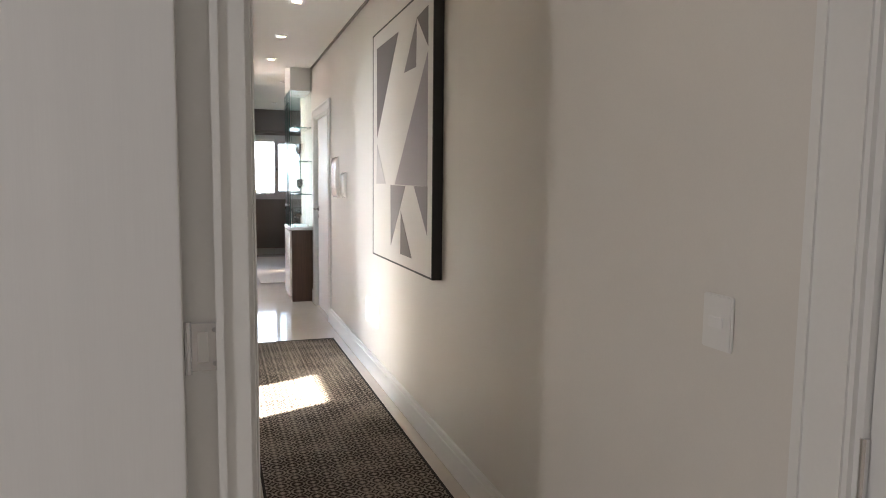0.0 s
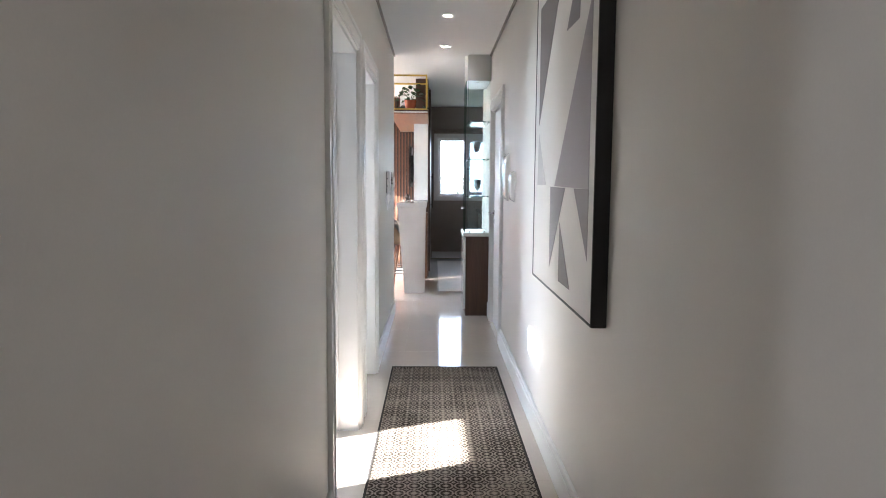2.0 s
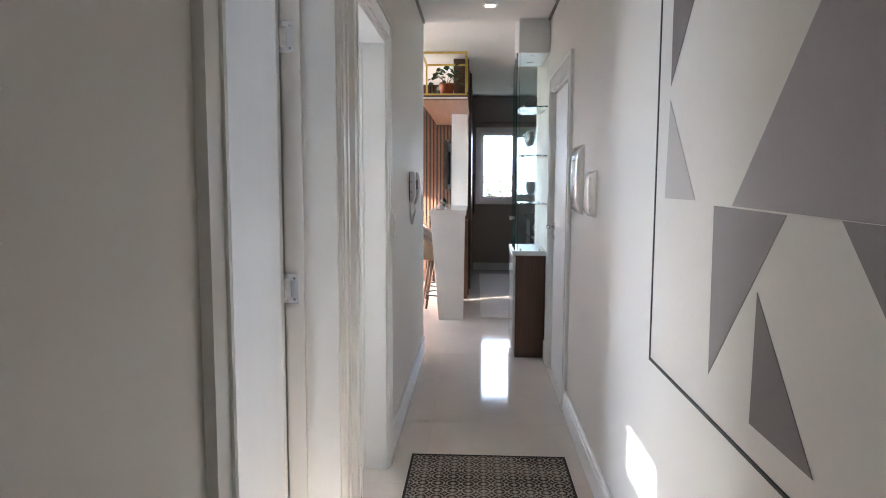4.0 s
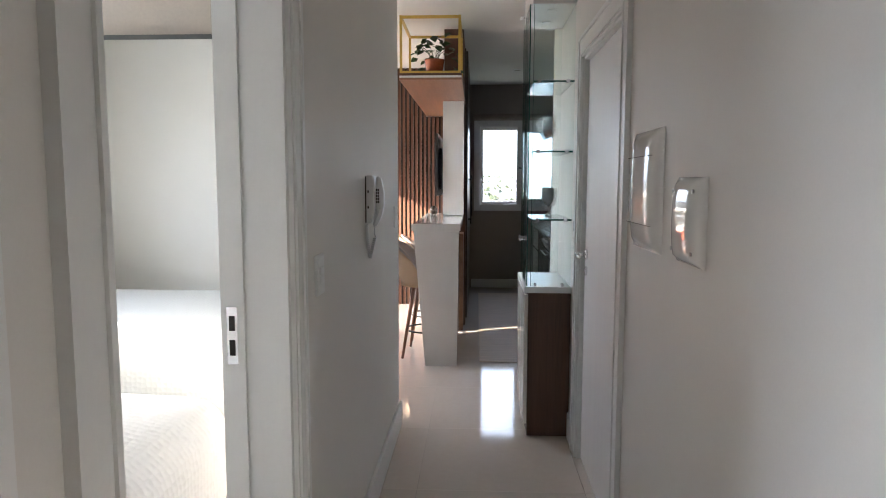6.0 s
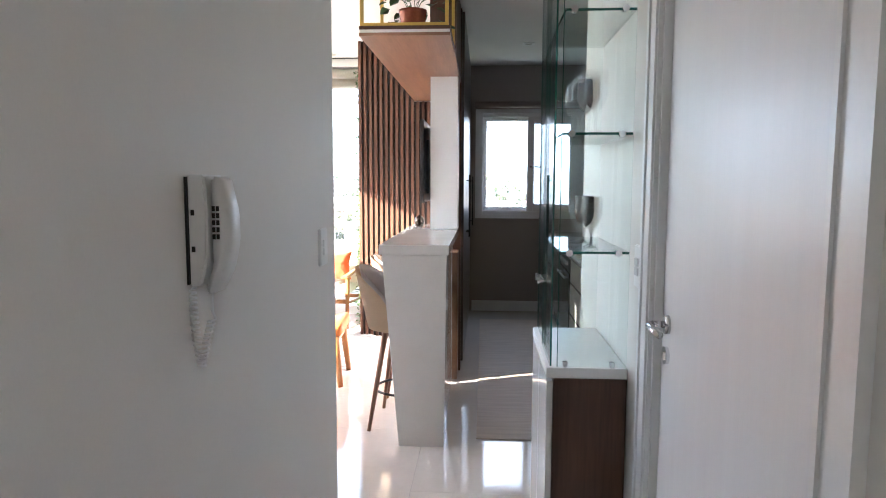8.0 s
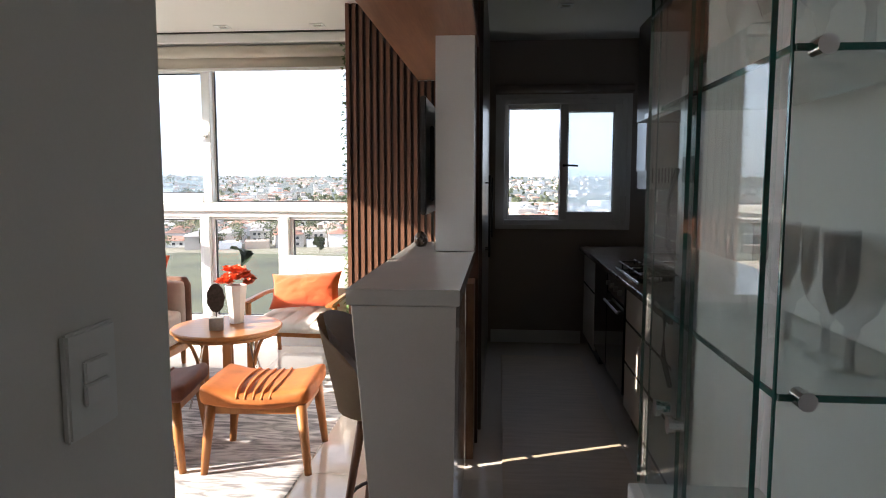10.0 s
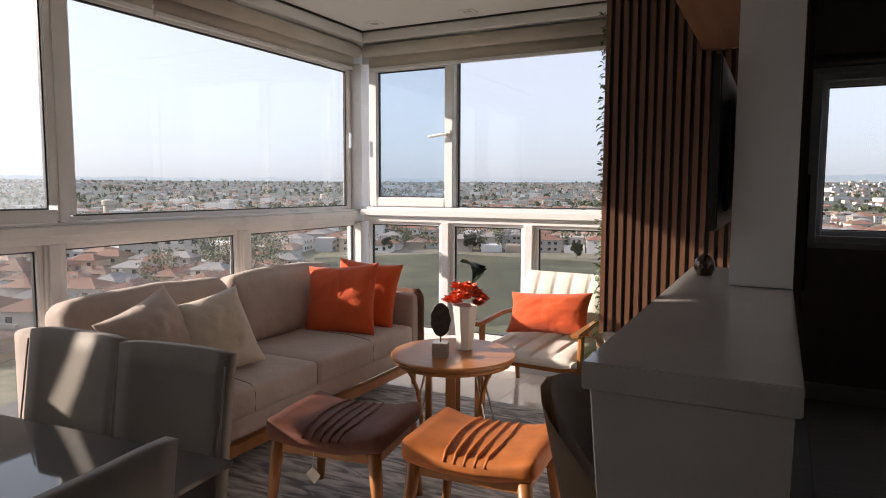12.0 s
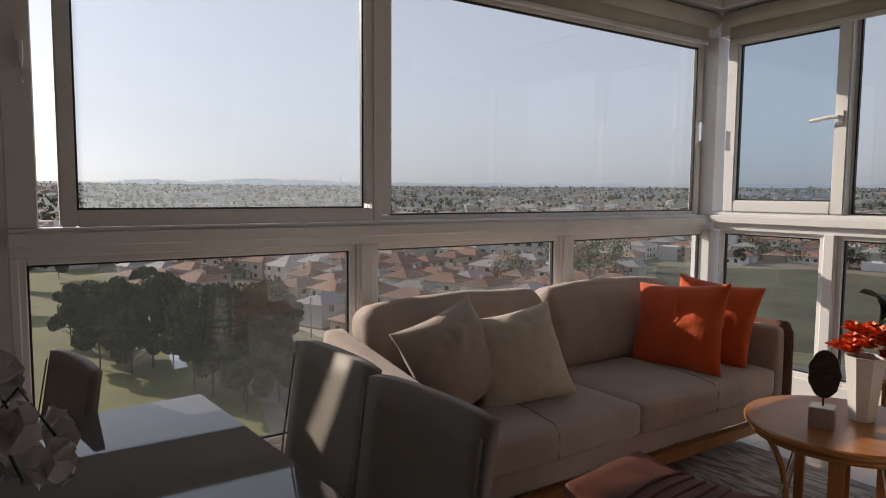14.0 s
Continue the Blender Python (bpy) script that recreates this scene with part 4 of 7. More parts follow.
ob = block("end_cabinet", (0.315, 0.500, 10.395, 10.618, 0.0, 0.965), WALNUT_Y, None, "", 0.002)
tagged(ob, "brown wooden base under the bar's pillar end", "cabinet")
bm = bmesh.new()
lathe(bm, [(0.004, 0), (0.028, 0.006), (0.040, 0.035), (0.036, 0.062), (0.020, 0.082), (0.003, 0.09)], 18)
for v in bm.verts:
    v.co += v.co.normalized() * 0.003 * noise.noise(v.co * 90)
ob = part("ornament", bm, surface("bronze_ornament", (0.10, 0.075, 0.06), 0.25, metal=0.7, vary=0.4, scale=40), None, "", True)
ob.location = (0.20, 10.55, 1.144)
tagged(ob, "small dark bronze egg-shaped ornament on the bar", "ornament")

t = thing("bar_soffit", "wooden hanging soffit over the bar with a white inlay line", "soffit", (-0.018, 0, 0))
block("body", (0.055, 0.528, 8.985, 11.765, 2.236, 2.252), WALNUT_Y, t, "", 0.001)
block("inlay", (0.058, 0.525, 8.988, 11.765, 2.252, 2.268), WHITE, t, "white inlay line")
block("upper_board", (0.055, 0.528, 8.985, 11.765, 2.268, 2.286), WALNUT, t, "dark wooden top board", 0.001)
t = thing("gold_shelf_frame", "gold square-bar frame standing on the soffit up to the ceiling", "shelf frame", (-0.020, 0, -0.004))
g = 0.009
for x in (0.070, 0.512):
    for y in (9.005, 9.70):
        block("post", (x - g, x + g, y - g, y + g, 2.287, 2.716), GOLD, t)
for z0 in (2.2875, 2.694):
    for s in ((0.079, 0.503, 8.996, 9.014), (0.079, 0.503, 9.691, 9.709), (0.061, 0.079, 9.014, 9.691), (0.503, 0.521, 9.014, 9.691)):
        bm = bmesh.new()
        box(bm, *s, z0, z0 + 0.020)
        part("rail", bm, GOLD, t)
ob = block("wood_box", (0.34, 0.507, 9.80, 11.765, 2.288, 2.786), WALNUT, None, "", 0.002)
tagged(ob, "dark walnut box cabinet above the soffit", "cabinet")

LEAF = surface("ivy_leaf", (0.045, 0.10, 0.030), 0.45, vary=0.35, scale=20, fine=80, random_tone=0.2)


def leaf(bm, at, size, yaw, tilt, roll=0.0, fold=0.25, slim=0.45):
    m = Matrix.Translation(at) @ Euler((tilt, roll, yaw)).to_matrix().to_4x4()
    v = [bm.verts.new(m @ Vector(c)) for c in ((0, 0, 0), (size * slim, size * 0.45, size * fold * 0.5), (size * slim * 0.6, size * 0.8, size * fold * 0.3), (0, size, -size * 0.08),
                                               (-size * slim * 0.6, size * 0.8, size * fold * 0.3), (-size * slim, size * 0.45, size * fold * 0.5), (0, size * 0.5, 0))]
    for a, b in ((0, 1), (1, 2), (2, 3), (3, 4), (4, 5), (5, 0)):
        bm.faces.new((v[a], v[b], v[6]))


t = thing("potted_plant", "leafy green plant in a copper-red pot on the gold-framed shelf", "plant", (0.285, 9.30, 2.287))
bm = bmesh.new()
lathe(bm, [(0.050, 0), (0.060, 0.01), (0.078, 0.14), (0.080, 0.15), (0.072, 0.15), (0.068, 0.12), (0.01, 0.115)], 24)
part("pot", bm, surface("copper_pot", (0.42, 0.12, 0.06), 0.25, metal=0.4, vary=0.2), t, "copper-red pot", True)
rnd = random.Random(5)
bm = bmesh.new()
for k in range(46):
    a, u = rnd.uniform(0, 6.28), rnd.random()
    r = 0.03 + 0.15 * u
    z = 0.13 + 0.21 * math.sqrt(max(0, 1 - u * u)) * rnd.uniform(0.5, 1) - (0.10 * u if rnd.random() < 0.4 else 0)
    leaf(bm, (r * math.cos(a) * 0.95, r * math.sin(a), min(z, 0.37)), rnd.uniform(0.05, 0.085), a - 1.57 + rnd.uniform(-0.6, 0.6), rnd.uniform(-0.9, 0.5), rnd.uniform(-0.5, 0.5))
for k in range(9):
    leaf(bm, (-0.08 - 0.012 * k, -0.10 + rnd.uniform(-0.05, 0.05), 0.08 - 0.008 * k), 0.055, rnd.uniform(0, 6), rnd.uniform(-0.9, 0.2))
part("foliage", bm, LEAF, t, "dark green ivy leaves")
bm = bmesh.new()
for k in range(10):
    a = k * 0.63
    tube(bm, [(0, 0, 0.11), (0.05 * math.cos(a), 0.05 * math.sin(a), 0.20), (0.11 * math.cos(a), 0.11 * math.sin(a), 0.24)], 0.002, 5)
part("stems", bm, LEAF, t)

# television on the pillar's side, seen from its edge
t = thing("television", "black flat television on a wall bracket beside the pillar", "television", (0.262, 10.285, 0))
tv = block("screen_body", (-0.034, -0.004, 0.0, 1.06, 1.335, 1.935), BLACK, t, "black screen body", 0.006)
block("back_bulge", (-0.004, 0.020, 0.18, 0.90, 1.40, 1.80), BLACK, t, "black rear housing", 0.006)
block("bracket", (0.018, 0.036, 0.42, 0.66, 1.52, 1.72), BLACK_SATIN, t, "wall bracket", 0.002)
block("glass_front", (-0.0365, -0.0345, 0.012, 1.048, 1.350, 1.922), surface("screen_glass", (0.008, 0.008, 0.01), 0.06, bump=0), t, "dark glass screen")

t = thing("slat_panel", "vertical walnut slat panel on a dark backing", "wall panel", kind="structure")
block("backing", (-0.495, 0.301, 11.785, 11.808, 0.0, 2.234), SLAT_BACK, t, "dark backing board")
block("upper_backing", (-0.495, 0.032, 11.785, 11.808, 2.236, 2.788), SLAT_BACK, t, "dark backing board")
n_slats = 16
pitch = (0.301 + 0.495) / n_slats
slat_low = bmesh.new()
box(slat_low, 0, 0.0265, 0, 0.024, 0.0, 2.234)
low_mesh = mesh_of("slat", slat_low, SLAT)
slat_high = bmesh.new()
box(slat_high, 0, 0.0265, 0, 0.024, 0.0, 2.787)
high_mesh = mesh_of("slat", slat_high, SLAT)
for k in range(n_slats):
    x = -0.495 + k * pitch + 0.002
    ob = new("slat", high_mesh if x < 0.005 else low_mesh)
    ob.location = (x, 11.763, 0)
    ob.parent = t

# hanging green on the slat wall's end
t = thing("green_wall", "vertical garden of small green leaves on the end of the slat wall", "plant")
GREEN = surface("garden_leaf", (0.075, 0.15, 0.035), 0.5, vary=0.45, scale=14, fine=60)
block("planting_mat", (-0.492, -0.442, 11.812, 12.745, 0.10, 2.60), surface("moss_mat", (0.04, 0.07, 0.025), 0.95, vary=0.5, scale=20, bump=0.6, depth=0.01), t)
rnd = random.Random(8)
bm = bmesh.new()
for k in range(2400):
    z = rnd.uniform(0.08, 2.55)
    y = rnd.uniform(11.80, 12.70)
    leaf(bm, (-0.492 - rnd.uniform(0, 0.035), y, z), rnd.uniform(0.02, 0.045), rnd.uniform(0.4, 2.7), rnd.uniform(-1.0, 0.8), rnd.uniform(-0.8, 0.8), slim=0.22)
part("leaves", bm, GREEN, t, "feathery green leaves")

# ---------------------------------------------------------------- living room
SOFA_CLOTH = weave("sofa_linen", (0.46, 0.375, 0.325), (0.40, 0.325, 0.28), 700)
CREAM_CLOTH = weave("cream_linen", (0.58, 0.50, 0.41), (0.52, 0.45, 0.37), 800)
ORANGE = weave("orange_cotton", (0.62, 0.095, 0.022), (0.52, 0.075, 0.018), 600)
WHITE_CLOTH = weave("white_cotton", (0.74, 0.70, 0.64), (0.68, 0.64, 0.58), 700)
# Darker than the linen: the seam's shadow is put into the colour.
SEAM_SHADE = surface("seam_shade", (0.30, 0.25, 0.21), 0.9, bump=0)
BROWN_HIDE = surface("brown_leather", (0.135, 0.045, 0.026), 0.58, spec=0.3, vary=0.25, scale=9, fine=260, bump=0.25, depth=0.001)
TAN_HIDE = surface("tan_leather", (0.44, 0.135, 0.03), 0.6, spec=0.3, vary=0.2, scale=9, fine=260, bump=0.25, depth=0.001)


def rug_material():
    m, n, l, p = nodes_of("grey_rug")
    tc, mp = n.new("ShaderNodeTexCoord"), n.new("ShaderNodeMapping")
    mp.inputs["Rotation"].default_value = (0, 0, 0.5)
    mp.inputs["Scale"].default_value = (1.4, 6.0, 1)
    l.new(tc.outputs["Object"], mp.inputs["Vector"])
    w = n.new("ShaderNodeTexNoise")
    w.inputs["Scale"].default_value, w.inputs["Detail"].default_value, w.inputs["Distortion"].default_value = 2.4, 6, 1.6
    l.new(mp.outputs[0], w.inputs["Vector"])
    f = n.new("ShaderNodeTexNoise")
    f.inputs["Scale"].default_value = 300
    l.new(tc.outputs["Object"], f.inputs["Vector"])
    r = n.new("ShaderNodeValToRGB")
    r.color_ramp.elements[0].position, r.color_ramp.elements[1].position = 0.38, 0.62
    r.color_ramp.elements[0].color, r.color_ramp.elements[1].color = (0.15, 0.145, 0.15, 1), (0.62, 0.60, 0.59, 1)
    l.new(w.outputs[0], r.inputs[0])
    l.new(r.outputs[0], p.inputs["Base Color"])
    p.inputs["Roughness"].default_value = 0.8
    p.inputs["Sheen Weight"].default_value = 0.2
    b = n.new("ShaderNodeBump")
    b.inputs["Strength"].default_value, b.inputs["Distance"].default_value = 0.4, 0.002
    l.new(f.outputs[0], b.inputs["Height"])
    l.new(b.outputs[0], p.inputs["Normal"])
    return m


ob = block("area_rug", (-2.30, -0.37, 9.55, 11.98, 0.001, 0.011), rug_material(), None, "", 0.003, 1)
tagged(ob, "grey and cream brush-stroke area rug under the coffee table", "rug")

# sofa along the west glazing, facing +x
t = thing("sofa", "long beige linen sofa on a wooden plinth under the window", "sofa")
SX0, SX1, SY0, SY1 = -2.88, -1.98, 9.70, 12.20
bm = bmesh.new()
for s in ((SX0 + 0.02, SX1 + 0.03, SY0 + 0.04, SY0 + 0.09, 0.12, 0.18), (SX0 + 0.02, SX1 + 0.03, SY1 - 0.09, SY1 - 0.04, 0.12, 0.18), (SX1 - 0.02, SX1 + 0.03, SY0 + 0.09, SY1 - 0.09, 0.12, 0.18), (SX0 + 0.02, SX0 + 0.07, SY0 + 0.09, SY1 - 0.09, 0.12, 0.18)):
    box(bm, *s)
soften(bm, 0.005)
part("plinth", bm, OAK, t, "brown wooden plinth frame")
for x in (SX0 + 0.06, SX1):
    for y in (SY0 + 0.10, SY1 - 0.08):
        bm = bmesh.new()
        rod(bm, (x, y, 0.0), (x, y, 0.12), 0.016, 0.024)
        part("leg", bm, OAK, t)
bm = bmesh.new()
cushion_block(bm, SX0, SX1, SY0 + 0.12, SY1 - 0.12, 0.18, 0.32, 0.004)
part("seat_base", bm, SOFA_CLOTH, t, "", True)
for y0, y1 in ((SY0 + 0.13, 10.93), (10.935, SY1 - 0.13)):
    bm = bmesh.new()
    cushion_block(bm, SX0 + 0.12, SX1 + 0.03, y0, y1, 0.30, 0.46, 0.022, r=0.035)
    c = part("seat_cushion", bm, SOFA_CLOTH, t, "beige seat cushion", True)
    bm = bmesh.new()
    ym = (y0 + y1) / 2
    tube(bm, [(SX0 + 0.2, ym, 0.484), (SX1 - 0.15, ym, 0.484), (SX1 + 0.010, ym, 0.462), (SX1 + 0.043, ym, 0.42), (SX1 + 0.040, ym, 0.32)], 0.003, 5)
    part("seam", bm, SEAM_SHADE, c)
for y0, y1, lean in ((SY0 + 0.15, 10.955, 0.0), (10.985, SY1 - 0.15, 0.0)):
    bm = bmesh.new()
    cushion_block(bm, -0.11, 0.11, y0, y1, 0.0, 0.475, 0.022, n=22, r=0.075)
    for v in bm.verts:
        v.co.z += 0.009 * noise.noise(v.co * 5.5) + 0.008 * (1 if v.co.z > 0.3 else 0) * math.sin((v.co.y - y0) / (y1 - y0) * math.pi)
        v.co.x += 0.014 * noise.noise(v.co * 4.0 + Vector((5, 0, 0))) + 0.03 * max(0, 1 - ((v.co.z - 0.22) / 0.22) ** 2) * (1 if v.co.x > 0 else 0)
    c = part("back_cushion", bm, SOFA_CLOTH, t, "plump beige back cushion", True)
    c.matrix_basis = pose(SX0 + 0.20, 0, 0.43, 0, -12, 0)
    for dy in (0.30, 0.62):
        bm = bmesh.new()
        bmesh.ops.create_uvsphere(bm, u_segments=10, v_segments=6, radius=0.011)
        b = part("button", bm, SOFA_CLOTH, c, "", True)
        b.location = (0.128, y0 + dy, 0.26)
bm = bmesh.new()
cushion_block(bm, SX0, SX0 + 0.11, SY0 + 0.02, SY1 - 0.02, 0.18, 0.74, 0.004)
part("back_frame", bm, SOFA_CLOTH, t, "", True)
for y0, y1, top, lab in ((SY0, SY0 + 0.12, 0.765, "beige armrest"), (SY1 - 0.12, SY1 - 0.03, 0.69, "beige armrest")):
    bm = bmesh.new()
    cushion_block(bm, SX0 + 0.02, SX1 + 0.02, y0, y1, 0.18, top, 0.006, r=0.035)
    if y0 == SY0:                # this arm falls away towards its front
        for v in bm.verts:
            if v.co.z > 0.4:
                v.co.z += 0.03 - 0.12 * (v.co.x - SX0) / (SX1 - SX0)
    part("armrest", bm, SOFA_CLOTH, t, lab, True)
bm = bmesh.new()
prism(bm, [(SX0 + 0.1, SY1 - 0.028, 0.14), (SX1 + 0.055, SY1 - 0.028, 0.14), (SX1 + 0.055, SY1 - 0.028, 0.66), (SX1 + 0.02, SY1 - 0.028, 0.72), (SX0 + 0.1, SY1 - 0.028, 0.72)], (0, 0.022, 0))
soften(bm, 0.006)
part("arm_panel", bm, surface("arm_hide", (0.20, 0.115, 0.08), 0.5, vary=0.15), t, "brown hide panel on the armrest's end")


def scatter_cushion(place, rot, cloth, label, w=0.46, h=0.46, th=0.17, group="", seams=()):
    tt = new("throw_pillow")
    tt.matrix_basis = pose(*place, *rot)
    tagged(tt, label, "pillow", group)
    bm = bmesh.new()
    pillow(bm, w, h, th)
    c = part("cover", bm, cloth, tt, "", True)
    for s in seams:
        bm = bmesh.new()
        tube(bm, s, 0.004, 5)
        part("seam", bm, cloth, c)
    return tt


scatter_cushion((-2.30, 11.64, 0.690), (-21, -5, 10), ORANGE, "orange square cushion with a centre seam on the sofa", 0.55, 0.52, group="orange cushions",
                seams=([(0.02, -0.088, 0.18), (0.02, -0.092, 0.05), (0.02, -0.09, -0.06)],))
scatter_cushion((-2.28, 11.93, 0.695), (-18, 5, 14), ORANGE, "orange square cushion leaning behind another on the sofa", 0.50, 0.50, group="orange cushions")
scatter_cushion((-2.32, 10.46, 0.665), (-26, -9, 74), CREAM_CLOTH, "cream square cushion on the sofa's seat", 0.49, 0.47, 0.25)
scatter_cushion((-2.40, 10.15, 0.680), (-24, -16, 96), SOFA_CLOTH, "beige linen cushion with an orange trim, leaning at the armrest", 0.48, 0.47, 0.25)

# armchair in the corner by the slat wall, facing -y
t = thing("armchair", "wooden armchair with white channelled cushions", "armchair", (-1.0, 12.32, 0), -5)
t.scale = (1.07, 1.07, 0.90)
for x in (-0.335, 0.335):
    for y0, y1, z in ((-0.29, -0.27, 0.60), (0.27, 0.22, 0.60)):
        bm = bmesh.new()
        rod(bm, (x, y0, 0), (x * 1.02, y1, z), 0.016, 0.022, 10)
        part("leg", bm, OAK, t)
    bm = bmesh.new()
    prism(bm, [(x - 0.034, -0.37, 0.585), (x + 0.034, -0.37, 0.585), (x + 0.022, 0.0, 0.612), (x + 0.02, 0.30, 0.60), (x - 0.02, 0.30, 0.60), (x - 0.022, 0.0, 0.612)], (0, 0, 0.032))
    soften(bm, 0.010, 2)
    part("armrest", bm, OAK, t, "curved honey-coloured armrest")
    bm = bmesh.new()
    rod(bm, (x, -0.28, 0.30), (x, 0.26, 0.27), 0.014, seg=8)
    part("side_rail", bm, OAK, t)
for y, z in ((-0.28, 0.32), (0.26, 0.28)):
    bm = bmesh.new()
    box(bm, -0.335, 0.335, y - 0.012, y + 0.012, z - 0.022, z + 0.022)
    part("cross_rail", bm, OAK, t)


def channelled(name, w, h, th, ribs, parent, m, label):
    bm = bmesh.new()
    n = ribs * 10
    rows = 8
    top, bot = [], []
    for i in range(n + 1):
        u = i / n
        rib = abs(math.sin(u * ribs * math.pi)) ** 0.25
        ct, cb = [], []
        for j in range(rows + 1):
            v = j / rows
            ends = (1 - abs(2 * v - 1) ** 8)
            sides = (1 - abs(2 * u - 1) ** 10)
            d = th / 2 * (0.62 + 0.38 * rib * ends) * (0.35 + 0.65 * sides)
            ct.append(bm.verts.new(((u - 0.5) * w, (v - 0.5) * h, d)))
            cb.append(bm.verts.new(((u - 0.5) * w, (v - 0.5) * h, -d * 0.7)))
        top.append(ct)
        bot.append(cb)
    for i in range(n):
        for j in range(rows):
            bm.faces.new((top[i][j], top[i + 1][j], top[i + 1][j + 1], top[i][j + 1]))
            bm.faces.new((bot[i][j], bot[i][j + 1], bot[i + 1][j + 1], bot[i + 1][j]))
        bm.faces.new((top[i][0], bot[i][0], bot[i + 1][0], top[i + 1][0]))
        bm.faces.new((top[i][rows], top[i + 1][rows], bot[i + 1][rows], bot[i][rows]))
    for e in (0, n):
        for j in range(rows):
            q = (top[e][j], top[e][j + 1], bot[e][j + 1], bot[e][j])
            bm.faces.new(q if e else q[::-1])
    ob = part(name, bm, WHITE_CLOTH, parent, label, True)
    ob.matrix_basis = m
    return ob


channelled("seat", 0.645, 0.66, 0.12, 5, t, pose(0, -0.06, 0.405, 3, 0, 0), "white channelled seat cushion")
channelled("backrest", 0.62, 0.56, 0.10, 5, t, pose(0, 0.25, 0.675, 68, 0, 0), "white channelled back cushion")
scatter_cushion((-0.985, 12.31, 0.60), (-26, -4, -4), ORANGE, "long orange cushion on the armchair", 0.62, 0.31, 0.20, "orange cushions")

# round coffee table
t = thing("coffee_table", "round honey-coloured wooden coffee table with arched legs", "coffee table", (-1.245, 11.305, 0.011))
bm = bmesh.new()
lathe(bm, [(0.34, 0.465), (0.362, 0.470), (0.372, 0.480), (0.372, 0.492), (0.366, 0.499), (0.30, 0.500)], 48)
part("tabletop", bm, OAK_X, t, "round wooden top", False)
bm = bmesh.new()
lathe(bm, [(0.33, 0.440), (0.345, 0.442), (0.345, 0.464), (0.33, 0.464)], 48)
part("apron", bm, OAK, t, "", True)
for k in range(4):
    a = radians(20 + 90 * k)
    c, s = math.cos(a), math.sin(a)
    bm = bmesh.new()
    m = Matrix.Rotation(a, 4, "Z")
    v = box(bm, 0.13, 0.165, -0.028, 0.028, 0.0, 0.44)
    bmesh.ops.transform(bm, matrix=m, verts=v)
    soften(bm, 0.004)
    part("leg", bm, OAK, t, "flat wooden leg")
    a2 = a + radians(45)
    c, s = math.cos(a2), math.sin(a2)
    bm = bmesh.new()
    tube(bm, [(c * r, s * r, z) for r, z in ((0.335, 0.452), (0.30, 0.40), (0.265, 0.32), (0.245, 0.22), (0.235, 0.10), (0.232, 0.0))], 0.012, 8)
    part("arched_leg", bm, OAK, t, "arched wooden leg", True)
    bm = bmesh.new()
    rod(bm, (c * 0.20, s * 0.20, 0.44), (c * 0.335, s * 0.335, 0.0), 0.007, seg=8)
    part("brace", bm, CHROME, t, "thin metal brace")

t = thing("flower_vase", "white faceted vase with orange flowers on the coffee table", "vase", (-1.215, 11.40, 0.511))
bm = bmesh.new()
lathe(bm, [(0.045, 0), (0.050, 0.003), (0.078, 0.26), (0.080, 0.27), (0.070, 0.27), (0.05, 0.05), (0.004, 0.04)], 8)
part("vase", bm, surface("white_ceramic", (0.66, 0.64, 0.62), 0.3, vary=0.04), t, "white faceted ceramic vase")
rnd = random.Random(21)
PETAL = surface("orange_petal", (0.72, 0.10, 0.02), 0.5, vary=0.25, scale=30, fine=120)
for k in range(18):
    a, r = k * 2.4, 0.01 + 0.105 * (k / 18) ** 0.6
    bm = bmesh.new()
    cx, cy, cz = r * math.cos(a), r * math.sin(a), 0.40 - 1.05 * r + rnd.uniform(-0.03, 0.025)
    for j in range(22):
        b = j * 2.4
        leaf(bm, (cx, cy, cz), rnd.uniform(0.040, 0.06), b, 0.15 + 1.0 * (1 - j / 22), 0, 0.3, 0.5)
    part("flower", bm, PETAL, t, "orange ruffled flower")
bm = bmesh.new()
for k in range(5):
    leaf(bm, (0.03 + 0.010 * k, 0.02, 0.39 + 0.026 * k), 0.14, -0.6 + 0.5 * k, 0.9 - 0.15 * k, 0.3, 0.3, 0.3)
part("leaf", bm, surface("dark_leaf", (0.02, 0.035, 0.02), 0.35, vary=0.3), t, "dark glossy leaves")
bm = bmesh.new()
for k in range(5):
    tube(bm, [(0, 0, 0.05), (0.02 * math.cos(k), 0.02 * math.sin(k), 0.15), (0.05 * math.cos(k * 1.3), 0.05 * math.sin(k * 1.3), 0.25)], 0.003, 5)
part("stem", bm, LEAF, t)
t = thing("trophy_ornament", "dark leaf-shaped ornament on a silver cube", "ornament", (-1.265, 11.175, 0.511), 20)
block("cube", (-0.045, 0.045, -0.045, 0.045, 0.0, 0.085), surface("pewter", (0.42, 0.40, 0.37), 0.3, metal=0.7, vary=0.15), t, "pewter cube", 0.003)
bm = bmesh.new()
rod(bm, (0, 0, 0.085), (0, 0, 0.125), 0.005, seg=8)
prism(bm, [(0.058 * math.sin(q) * (1 + 0.06 * math.sin(9 * q)), -0.007, 0.215 - 0.098 * math.cos(q)) for q in [2 * math.pi * k / 28 for k in range(28)]], (0, 0.014, 0))
soften(bm, 0.003, 1)
part("disc", bm, surface("dark_bronze", (0.035, 0.025, 0.02), 0.45, metal=0.5, vary=0.3, scale=60, bump=0.4), t, "dark ribbed disc")


